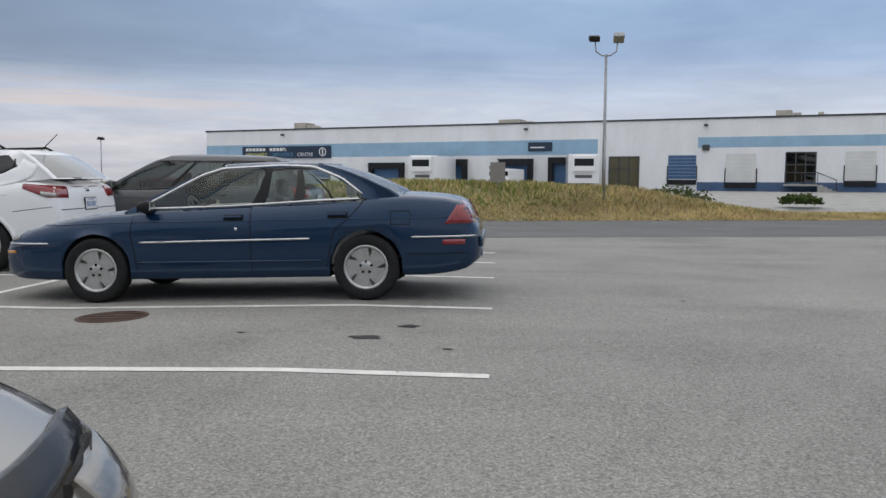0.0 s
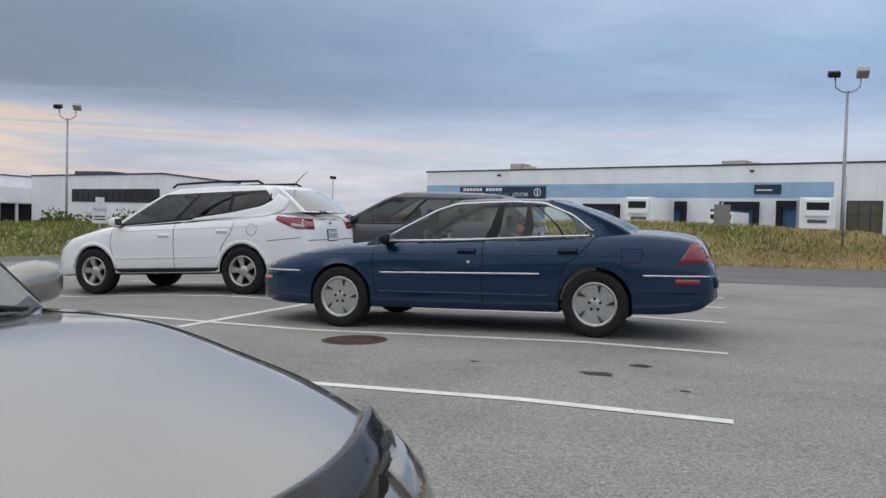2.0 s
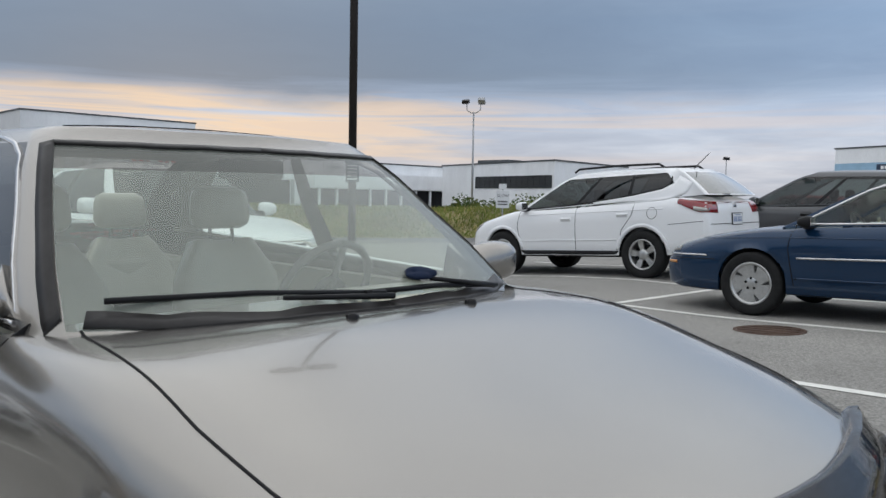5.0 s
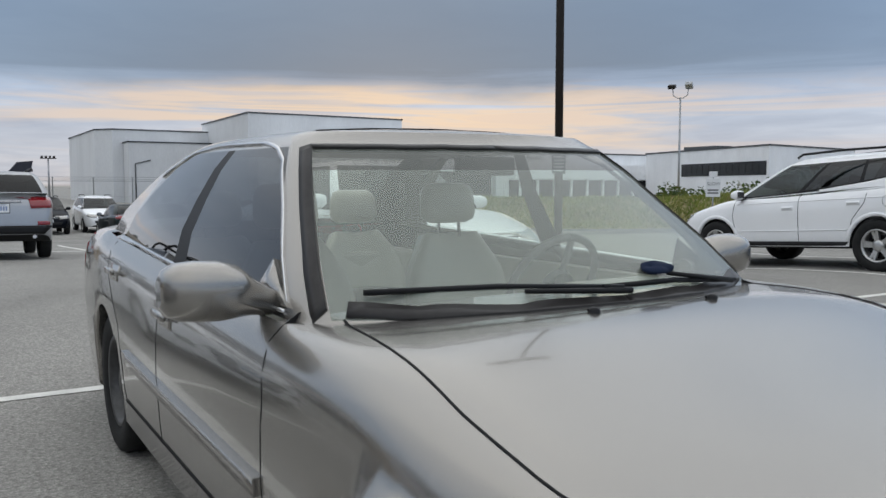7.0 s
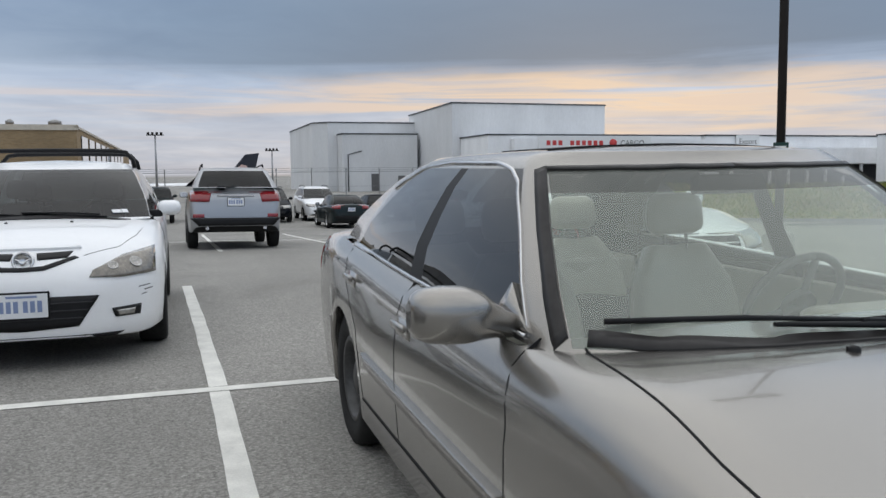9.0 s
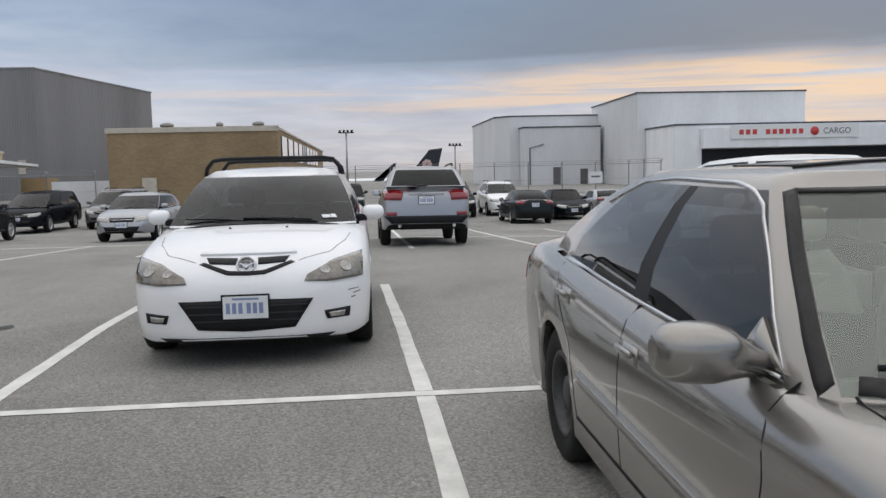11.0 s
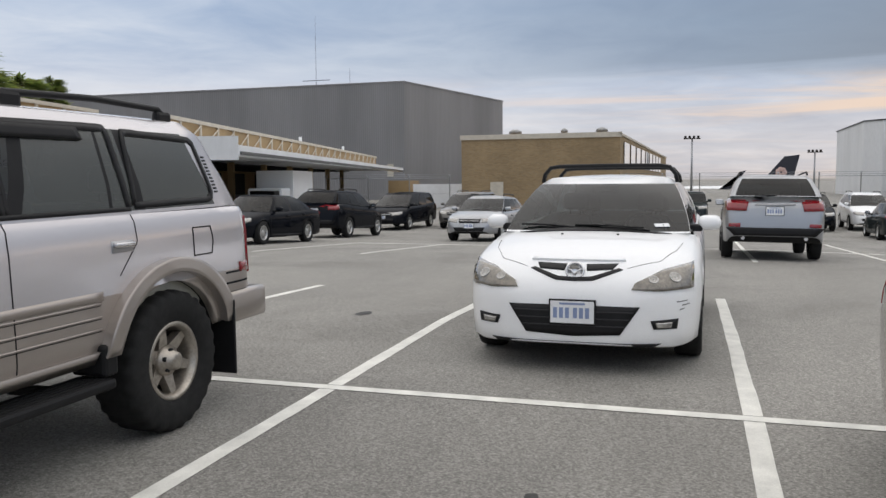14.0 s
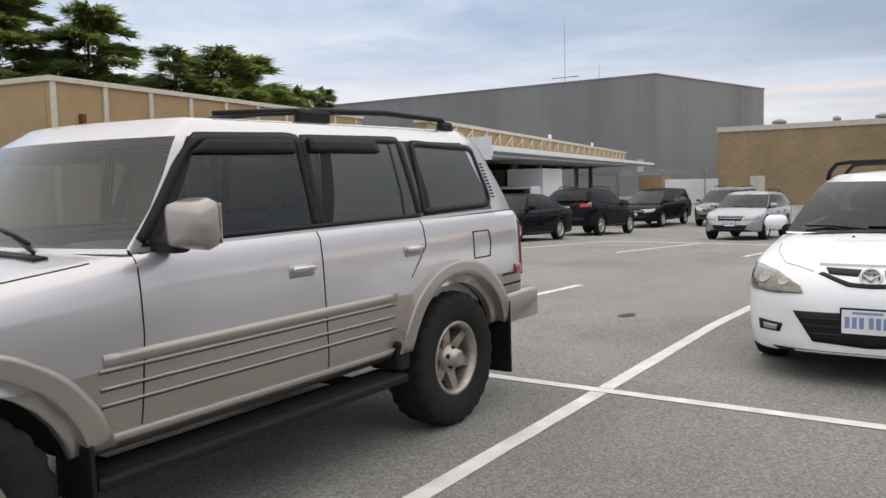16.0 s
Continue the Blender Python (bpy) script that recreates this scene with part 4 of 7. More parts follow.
def line(x0, y0, x1, y1, w=0.10):
    d = Vector((x1 - x0, y1 - y0)).normalized()
    q = Vector((-d.y, d.x)) * w / 2
    n = max(1, int(math.hypot(x1 - x0, y1 - y0) / 0.25))
    bm = bmesh.new()
    prev = None
    for i in range(n + 1):
        x, y = x0 + (x1 - x0) * i / n, y0 + (y1 - y0) * i / n
        j, j2 = random.uniform(0.93, 1.06), random.uniform(0.93, 1.06)
        a = [bm.verts.new((x + q.x * j, y + q.y * j, ground_z(x, y) + 0.004)), bm.verts.new((x - q.x * j2, y - q.y * j2, ground_z(x, y) + 0.004))]
        if prev:
            bm.faces.new((prev[0], prev[1], a[1], a[0]))
        prev = a
    bmesh.ops.recalc_face_normals(bm, faces=bm.faces)
    o = part("stall_line", bm, LINE)
    return tagged(o, "worn white painted stall line on the asphalt", "marking", "stall lines", "structure")


for k in range(-4, 7):
    skew = 0.03 if k in (0, -1) else 0.0
    line(FAR, k * W - 3 * skew, CX - 0.06, k * W + skew * (k + 1), 0.11)
    line(CX + 0.06, k * W + skew * (k + 1), NEAR, k * W + 2.6 * skew, 0.11)
line(CX, -4 * W - 0.05, CX, 6 * W + 0.05, 0.105)
for k in range(-4, 6):
    line(-22.3, k * W + 0.6, -16.6, k * W + 0.6, 0.10)
line(-22.3, -9.9, -22.3, 13.7, 0.10)
for k in range(0, 6):
    line(-28.6, k * W + 0.6, -22.4, k * W + 0.6, 0.10)

# ---- paints ----
PAINT_CAMRY = paint("silver_beige_paint", (0.305, 0.290, 0.267), 0.8, 0.22, 0.06)
PAINT_BLUE = paint("dark_blue_paint", (0.007, 0.031, 0.076), 0.3, 0.24, 0.012, 0.6)
PAINT_WHITE = paint("white_paint", (0.86, 0.865, 0.87), 0.0, 0.35, 0.03)
PAINT_GREY = paint("dark_grey_paint", (0.075, 0.078, 0.084), 0.5, 0.32, 0.03, 0.5)
PAINT_BLACK = paint("black_paint", (0.005, 0.006, 0.009), 0.0, 0.35, 0.0, 0.28)
PAINT_RED = paint("red_paint", (0.36, 0.012, 0.018), 0.1, 0.3, 0.03)
PAINT_SILVER = paint("silver_paint", (0.36, 0.37, 0.39), 0.6, 0.3, 0.06)
PAINT_PEARL = paint("pearl_silver_paint", (0.58, 0.56, 0.575), 0.6, 0.22, 0.05)
PAINT_TAUPE = paint("taupe_paint", (0.36, 0.32, 0.29), 0.6, 0.32)
PAINT_GREEN = paint("dark_green_grey_paint", (0.014, 0.021, 0.022), 0.3, 0.3, 0.01, 0.45)
PAINT_BRONZE = paint("grey_brown_paint", (0.12, 0.112, 0.105), 0.5, 0.3, 0.03)


def arc(xc, zc, r, a0, a1, n=14, kz=1.0):
    return [(xc + r * math.cos(radians(a0 + (a1 - a0) * i / (n - 1))), zc + kz * r * math.sin(radians(a0 + (a1 - a0) * i / (n - 1)))) for i in range(n)]


def roof_rails(c, x0, x1, y, z, mat=BLACK, r=0.018):
    for sg in (1, -1):
        pts = [(x0, sg * y, z - 0.05), (x0 - 0.08, sg * y, z), ((x0 + x1) / 2, sg * y, z + 0.015), (x1 + 0.08, sg * y, z), (x1, sg * y, z - 0.05)]
        part("roof_rail", tube(pts, r, 8), mat, c.root)


def handle(c, x, z, mat, w=0.17, chrome=None):
    for ax, sg in (("L", 1), ("D", -1)):
        o = c.lay("door_handle", [(x - w / 2, z + 0.03), (x + w / 2, z + 0.03)], [(x - w / 2, z - 0.03), (x + w / 2, z - 0.03)], ax, GAP if chrome is None else chrome, 0.003, 6, 3)
        p, _ = c.hit(ax, x, z)
        if p is not None and o is not None:
            b = bmesh.new()
            box(b, x - w * 0.45, p.y - 0.012, z - 0.004, x + w * 0.45, p.y + sg * 0.030, z + 0.022, 0.008)
            smooth(b)
            part("grip", b, mat, o)


# ---- the silver sedan ----
camry = Car(dict(SEDAN, shade=1.235, paint=PAINT_CAMRY, glass=dict(ws=WS_GLASS, side=TINT_GLASS, side1_l=CLEAR_GLASS, side2_l=CLEAR_GLASS, rw=CLEAR_GLASS)), "silver_sedan", "weathered silver-beige four-door sedan with dark tinted side windows")
c = camry
c.wheels("steel", 0.748)
cabin(c.root, c.s, BEIGE, GREY_TRIM)
c.mirror("headlight", [(0.30, 0.65), (0.48, 0.655), (0.66, 0.66)], [(0.32, 0.535), (0.50, 0.55), (0.70, 0.575)], "F", HAZY_LAMP, off=0.012, nu=16, nv=6, label="hazy clear headlight")
# smoked shield along the hood's front edge: hood lip, raised ridge, slanting front
sh = bmesh.new()
rows = []
for k in range(41):
    y = -0.58 + 1.16 * k / 40
    x = 2.005 - 0.38 * y * y
    p, _ = c.hit("T", x, y)
    nx, ny = 1.0, 0.76 * y
    ln = math.hypot(nx, ny)
    nx, ny = nx / ln, ny / ln
    wide = 0.12 - 0.03 * abs(y)
    pts = [(x, y, p.z + 0.002), (x + 0.014 * nx, y + 0.014 * ny, p.z + 0.020), (x + 0.035 * nx, y + 0.035 * ny, p.z + 0.024), (x + 0.6 * wide * nx, y + 0.6 * wide * ny, p.z - 0.012),
           (x + wide * nx, y + wide * ny, p.z - 0.065), (x + (wide - 0.004) * nx, y + (wide - 0.004) * ny, p.z - 0.072)]
    rows.append([sh.verts.new(q) for q in pts])
for r0, r1 in zip(rows, rows[1:]):
    for i in range(5):
        sh.faces.new((r0[i], r1[i], r1[i + 1], r0[i + 1])).smooth = i != 2
bmesh.ops.solidify(sh, geom=sh.faces[:], thickness=0.004)
bmesh.ops.recalc_face_normals(sh, faces=sh.faces)
part("hood_deflector", sh, plain("smoked_plastic", (0.035, 0.033, 0.032), 0.14, vary=0.25, scale=7, coat=1.0), c.root, "scuffed smoked plastic hood deflector")
c.lay("grille", [(-0.27, 0.60), (0.27, 0.60)], [(-0.26, 0.52), (0.26, 0.52)], "F", BLACK, off=0.006)
c.lay("bumper_gap", [(-0.70, 0.515), (0.70, 0.515)], [(-0.70, 0.507), (0.70, 0.507)], "F", GAP, off=0.002, nu=24, nv=2)
for sg in (1, -1):
    c.strip("hood_gap", [(0.765, 0.695 * sg), (0.90, 0.715 * sg), (1.1, 0.735 * sg), (1.35, 0.752 * sg), (1.58, 0.745 * sg), (1.78, 0.705 * sg), (1.90, 0.65 * sg)], 0.005, "T", GAP, 0.002, 30)
    # cowl at the windscreen's foot
    c.lay("cowl", [(1.0, 0.0), (0.955, 0.3 * sg), (0.865, 0.53 * sg), (0.765, 0.69 * sg)], [(0.955, 0.0), (0.915, 0.3 * sg), (0.825, 0.53 * sg), (0.735, 0.67 * sg)], "T", COWL, off=0.004, nu=18, nv=3)
for y in (0.20, -0.20):
    p, _ = c.hit("T", 1.07, y)
    b = bmesh.new()
    lathe([(0.014, -0.005), (0.013, 0.008), (0.008, 0.013), (0.0, 0.014)], 12, "Z", b)
    box(b, -0.020, -0.007, 0.0, -0.002, 0.007, 0.009, 0.002)
    o = part("washer_nozzle", b, BLACK, c.root)
    o.matrix_basis = pose(p.x, p.y, p.z)
def on_screen(x, y, lift):
    p, _ = c.hit("T", x, y)
    return (p.x, p.y, p.z + lift)


wipers(c.root, [(on_screen(0.885, 0.50, 0.024), on_screen(0.915, 0.20, 0.030), on_screen(0.87, 0.53, 0.024), on_screen(0.945, -0.06, 0.024)),
                (on_screen(0.965, 0.02, 0.024), on_screen(0.91, -0.28, 0.024), on_screen(0.955, 0.0, 0.024), on_screen(0.755, -0.64, 0.024))])
b = bmesh.new()
bmesh.ops.create_icosphere(b, subdivisions=3, radius=0.042)
for v in b.verts:
    v.co *= 0.8 + 0.5 * noise.noise(v.co * 25)
    v.co.z *= 0.5
    v.co.y *= 1.3
smooth(b)
rag = part("rag", b, plain("dark_blue_cloth", (0.012, 0.020, 0.045), 0.9, grain=0.4))
RAG = on_screen(0.90, 0.17, 0.06)
rag.matrix_basis = pose(-2.855 + RAG[0], 1.435 + RAG[1], RAG[2])
tagged(rag, "crumpled dark blue cloth tucked under the wiper", "cloth")
for ax in ("L", "D"):
    c.strip("window_chrome", [(0.60, 0.884), (0.4, 0.892), (0.0, 0.903), (-0.4, 0.917), (-1.1, 0.944), (-1.40, 0.955)], 0.014, ax, CHROME, 0.006, 30)
    c.strip("window_chrome", [(0.60, 0.90), (0.50, 1.0), (0.36, 1.13), (0.20, 1.26), (0.10, 1.30), (-0.02, 1.32), (-0.5, 1.327), (-0.85, 1.31), (-1.15, 1.22)], 0.011, ax, CHROME, 0.006, 40)
    c.strip("side_moulding", [(0.70, 0.50), (-0.85, 0.525)], 0.045, ax, PAINT_CAMRY, 0.014, 24)
    c.strip("sill_line", [(0.92, 0.33), (-0.92, 0.33)], 0.012, ax, GAP, 0.002, 20)
    c.strip("door_gap", [(0.66, 0.89), (0.72, 0.7), (0.72, 0.34)], 0.004, ax, GAP, 0.001)
    c.strip("door_gap", [(-0.31, 0.92), (-0.31, 0.33)], 0.004, ax, GAP, 0.001)
    c.strip("door_gap", [(-1.36, 0.965), (-1.22, 0.80), (-0.98, 0.62), (-0.92, 0.34)], 0.004, ax, GAP, 0.001)
    c.lay("tail_light", [(-2.42, 0.90), (-2.18, 0.93)], [(-2.40, 0.74), (-2.22, 0.75)], ax, RED_LAMP, 0.006, 8, 4)
    c.lay("mirror_base", [(0.46, 1.0), (0.56, 0.93)], [(0.40, 0.895), (0.62, 0.895)], ax, PAINT_CAMRY, 0.012, 6, 3)
handle(c, -0.21, 0.765, PAINT_CAMRY, 0.17, PAINT_CAMRY)
handle(c, -1.10, 0.825, PAINT_CAMRY, 0.17, PAINT_CAMRY)
def teardrop_mirror(x0, y0, z0, sg):
    b = bmesh.new()
    rings = []
    for t, hx, hz, dx, dz in ((0.0, 0.030, 0.030, -0.02, -0.042), (0.03, 0.034, 0.036, -0.02, -0.038), (0.075, 0.048, 0.050, -0.012, -0.018), (0.11, 0.062, 0.064, 0.0, -0.004), (0.16, 0.073, 0.073, 0.003, 0.0), (0.215, 0.073, 0.073, 0.0, 0.002),
                              (0.255, 0.066, 0.068, -0.006, 0.002), (0.28, 0.050, 0.055, -0.014, 0.0), (0.292, 0.026, 0.032, -0.02, 0.0)):
        ring = []
        for j in range(24):
            a = 2 * math.pi * j / 24
            ca, sa = math.cos(a), math.sin(a)
            ring.append(b.verts.new((x0 + dx + hx * math.copysign(abs(ca) ** 0.62, ca), sg * (y0 + t), z0 + dz + hz * math.copysign(abs(sa) ** 0.62, sa) * (1.0 if ca < 0 else 1 - 0.18 * ca))))
        rings.append(ring)
    for q, r in zip(rings, rings[1:]):
        for j in range(24):
            b.faces.new((q[j], q[(j + 1) % 24], r[(j + 1) % 24], r[j])).smooth = True
    b.faces.new(rings[0]), b.faces.new(rings[-1])
    bmesh.ops.recalc_face_normals(b, faces=b.faces)
    shell = part("door_mirror", b, PAINT_CAMRY, c.root)
    b = bmesh.new()
    box(b, x0 - 0.082, sg * (y0 + 0.10), z0 - 0.052, x0 - 0.070, sg * (y0 + 0.25), z0 + 0.052, 0.003)
    part("mirror_glass", b, CHROME, shell)


teardrop_mirror(0.54, 0.765, 0.940, -1)
teardrop_mirror(0.50, 0.745, 0.93, 1)
b = bmesh.new()
box(b, -0.98, -0.50, 1.30, 0.20, 0.50, 1.315, 0.006)
part("headlining", b, BEIGE, c.root)
c.lay("sunroof", [(-0.02, -0.40), (-0.02, 0.40)], [(-0.48, -0.40), (-0.48, 0.40)], "T", TINT_GLASS, 0.004, 10, 5)
c.strip("sunroof_seal", [(0.02, -0.44), (0.02, 0.44)], 0.014, "T", GAP, 0.005)
for sg in (1, -1):
    seal = [(0.385 - 0.16 * (k / 10) ** 2, 0.612 * k / 10 * sg) for k in range(10)]
    c.lay("windscreen_seal", seal, [(a - 0.018, q) for a, q in seal], "T", COWL, 0.006, 14, 3)
    edge_line = []
    for k in range(9):
        z = 0.90 + (1.305 - 0.90) * k / 8
        f = np.interp(z, [r[0] for r in c.s["green"]["rings"]], [r[1] for r in c.s["green"]["rings"]])
        w = np.interp(z, [r[0] for r in c.s["green"]["rings"]], [r[3] for r in c.s["green"]["rings"]])
        v = (z - 0.865) / 0.47
        edge_line.append((f - (0.30 - 0.15 * v) * 0.85, 0.925 * w * sg))
    c.strip("windscreen_trim", edge_line, 0.036, "T", COWL, 0.006, 26)
c.ground(-2.855, 1.435, 0)

# ---- the dark blue sedan ----
blue = Car(dict(LUMINA, paint=PAINT_BLUE, glass=dict(ws=DARK_GLASS, side=CLEAR_GLASS, rw=CLEAR_GLASS)), "blue_sedan", "dark blue older four-door sedan with silver wheel covers")
c = blue
c.wheels("five_wide", 0.815, 0.205, 0.225)
cabin(c.root, c.s, plain("pale_grey_cloth", (0.42, 0.42, 0.41), 0.8), GREY_TRIM)
for ax in ("L", "D"):
    c.strip("window_chrome", [(0.93, 0.93), (0.0, 0.945), (-0.9, 0.985), (-1.30, 0.995)], 0.018, ax, CHROME, 0.006, 30)
    c.strip("window_chrome", [(0.93, 0.935), (0.62, 1.10), (0.32, 1.26), (0.12, 1.325), (-0.5, 1.345), (-0.82, 1.325), (-1.12, 1.20), (-1.33, 1.04)], 0.018, ax, CHROME, 0.006, 40)
    c.strip("chrome_moulding", [(1.85 - 0.95, 0.60), (-0.82, 0.615)], 0.018, ax, CHROME, 0.012, 24)
    c.strip("chrome_moulding", [(2.42, 0.60), (1.85, 0.60)], 0.016, ax, CHROME, 0.010, 14)
    c.strip("chrome_moulding", [(-1.82, 0.615), (-2.46, 0.615)], 0.016, ax, CHROME, 0.010, 14)
    c.strip("lower_moulding", [(0.92, 0.40), (-0.93, 0.40)], 0.02, ax, PAINT_BLUE, 0.012, 20)
    c.strip("waist_crease", [(2.1, 0.775), (1.0, 0.80), (-2.2, 0.80)], 0.008, ax, PAINT_BLUE, 0.005, 40)
    c.strip("door_gap", [(0.95, 0.92), (0.99, 0.70), (0.93, 0.33)], 0.009, ax, GAP, 0.002)
    c.strip("door_gap", [(-0.23, 0.94), (-0.23, 0.31)], 0.009, ax, GAP, 0.002)
    c.strip("door_gap", [(-1.37, 1.0), (-1.25, 0.85), (-1.05, 0.68), (-0.98, 0.33)], 0.009, ax, GAP, 0.002)
    c.strip("bumper_gap", [(2.28, 0.56), (1.76, 0.56)], 0.008, ax, GAP, 0.002, 12)
    c.strip("bumper_gap", [(-1.78, 0.45), (-2.44, 0.45)], 0.010, ax, GAP, 0.002, 12)
    c.lay("tail_light", [(-2.42, 0.93), (-2.29, 0.955)], [(-2.44, 0.74), (-2.14, 0.735)], ax, RED_LAMP, 0.010, 10, 6)
    c.lay("side_marker", [(-2.12, 0.585), (-2.34, 0.585)], [(-2.12, 0.535), (-2.34, 0.535)], ax, RED_LAMP, 0.008, 6, 3)
    c.lay("side_marker", [(2.26, 0.53), (2.42, 0.53)], [(2.26, 0.50), (2.42, 0.50)], ax, AMBER_LAMP, 0.008, 6, 3)
    c.lay("headlight", [(2.20, 0.725), (2.34, 0.685)], [(2.22, 0.64), (2.38, 0.62)], ax, CLEAR_LAMP, 0.008, 6, 3)
    for q in ([(-1.62, 0.87), (-1.80, 0.87)], [(-1.80, 0.87), (-1.82, 0.84), (-1.80, 0.74)], [(-1.80, 0.74), (-1.62, 0.74)], [(-1.62, 0.74), (-1.62, 0.87)]):
        c.strip("fuel_flap_gap", q, 0.007, ax, GAP, 0.002, 8)
    c.lay("lock_cylinder", [(-0.10, 0.735), (-0.07, 0.735)], [(-0.10, 0.705), (-0.07, 0.705)], ax, CHROME, 0.006, 4, 3)
handle(c, -0.06, 0.83, PAINT_BLUE, 0.2)
handle(c, -1.10, 0.84, PAINT_BLUE, 0.2)
for sg in (1, -1):
    door_mirror(c.root, 0.80, 0.82, 0.955, BLACK, sg, (0.14, 0.17, 0.12))
c.strip("trunk_gap", [(-1.72, -0.66), (-1.72, 0.66)], 0.008, "T", GAP, 0.002)
c.mirror("rear_lamp", [(0.36, 0.93), (0.72, 0.93)], [(0.36, 0.76), (0.74, 0.76)], "R", RED_LAMP, off=0.008)
c.lay("bumper_cover", [(-0.72, 0.60), (0.72, 0.60)], [(-0.70, 0.50), (0.70, 0.50)], "R", PAINT_BLUE, off=0.02, nu=16)
c.ground(-2.60, 9.11, 180)

# ---- the white SUV ----
sf = Car(dict(WAGON, paint=PAINT_WHITE, paint2=BLACK, two=3, glass=dict(ws=DARK_GLASS, side=CABIN_GLASS, side3=TINT_GLASS, side2=TINT_GLASS, rw=BRONZE_GLASS)), "white_suv", "white mid-size SUV with alloy wheels and a roof antenna")
c = sf
c.wheels("twin", 0.83, 0.235, 0.235)
cabin(c.root, c.s, GREY_TRIM, DARK_TRIM)
for ax in ("L", "D"):
    c.strip("door_gap", [(0.98, 1.07), (1.02, 0.8), (0.93, 0.42)], 0.009, ax, GAP, 0.002)
    c.strip("door_gap", [(-0.16, 1.11), (-0.16, 0.40)], 0.009, ax, GAP, 0.002)
    c.strip("door_gap", [(-1.22, 1.15), (-1.18, 0.95), (-1.0, 0.72), (-0.94, 0.42)], 0.009, ax, GAP, 0.002)
    c.lay("tail_light", [(-2.36, 1.09), (-2.26, 1.12), (-1.92, 1.16)], [(-2.37, 0.96), (-2.24, 0.965), (-1.92, 1.10)], ax, RED_LAMP, 0.010, 14, 5)
    c.lay("reversing_lamp", [(-2.34, 1.02), (-2.16, 1.05)], [(-2.34, 0.97), (-2.16, 0.99)], ax, CLEAR_LAMP, 0.014, 8, 3)
    c.lay("headlight", [(1.86, 0.90), (2.18, 0.78)], [(1.90, 0.82), (2.2, 0.68)], ax, CLEAR_LAMP, 0.008, 8, 4)
    c.lay("rear_quarter", [(-0.45, 1.155), (-1.15, 1.235), (-1.62, 1.315), (-1.80, 1.40), (-1.86, 1.50)], [(-0.45, 1.10), (-1.15, 1.12), (-1.75, 1.16), (-2.02, 1.24), (-2.08, 1.40)], ax, PAINT_WHITE, 0.007, 26, 6)
    c.strip("sill", [(0.95, 0.36), (-0.95, 0.37)], 0.085, ax, BLACK, 0.010, 20)
    c.strip("window_surround", [(0.80, 1.085), (0.0, 1.125), (-0.6, 1.185), (-1.15, 1.25), (-1.60, 1.325), (-1.76, 1.40), (-1.74, 1.50)], 0.02, ax, BLACK, 0.009, 40)
    c.strip("body_crease", [(0.95, 0.98), (-1.7, 1.03)], 0.012, ax, PAINT_WHITE, 0.006, 30)
    c.strip("lower_crease", [(0.92, 0.56), (-0.92, 0.58)], 0.014, ax, PAINT_WHITE, 0.008, 30)
    c.strip("bumper_gap", [(-1.78, 0.80), (-2.3, 0.84)], 0.008, ax, GAP, 0.002, 14)
    c.strip("fuel_flap_gap", arc(-1.52, 0.97, 0.085, 0, 360, 20), 0.006, ax, GAP, 0.002, 24)
    a0 = c.s["wb"] / 2
    for xc in (a0, -a0):
        c.lay("arch_lip", arc(xc, 0.365, 0.455, 8, 172, 18), arc(xc, 0.365, 0.405, 6, 174, 18), ax, PAINT_WHITE, 0.016, 20, 2)
handle(c, 0.02, 0.90, PAINT_WHITE, 0.2, PAINT_WHITE)
handle(c, -1.02, 0.95, PAINT_WHITE, 0.2, PAINT_WHITE)
for sg in (1, -1):
    door_mirror(c.root, 0.86, 0.85, 1.13, PAINT_WHITE, sg, (0.14, 0.20, 0.15), BLACK)
roof_rails(c, 0.05, -1.55, 0.60, 1.70)
part("antenna", tube([(-1.72, 0, 1.64), (-1.98, 0, 1.86)], 0.009, 6, r2=0.004), BLACK, c.root)
plate(c, "R", 0.0, 0.86)
c.lay("rear_wiper", [(0.0, 1.20), (0.38, 1.22)], [(0.0, 1.18), (0.38, 1.20)], "R", BLACK, 0.012, 8, 2)
c.mirror("rear_lamp", [(0.52, 1.10), (0.80, 1.12)], [(0.56, 0.95), (0.82, 0.96)], "R", RED_LAMP, off=0.008)
c.lay("badge", [(-0.05, 1.08), (0.05, 1.08)], [(-0.05, 1.03), (0.05, 1.03)], "R", CHROME, 0.008, 6, 3)
c.lay("tailgate_gap", [(-0.78, 0.80), (0.78, 0.80)], [(-0.78, 0.79), (0.78, 0.79)], "R", GAP, 0.003, 20, 2)
c.ground(-8.13, 11.74, 180)

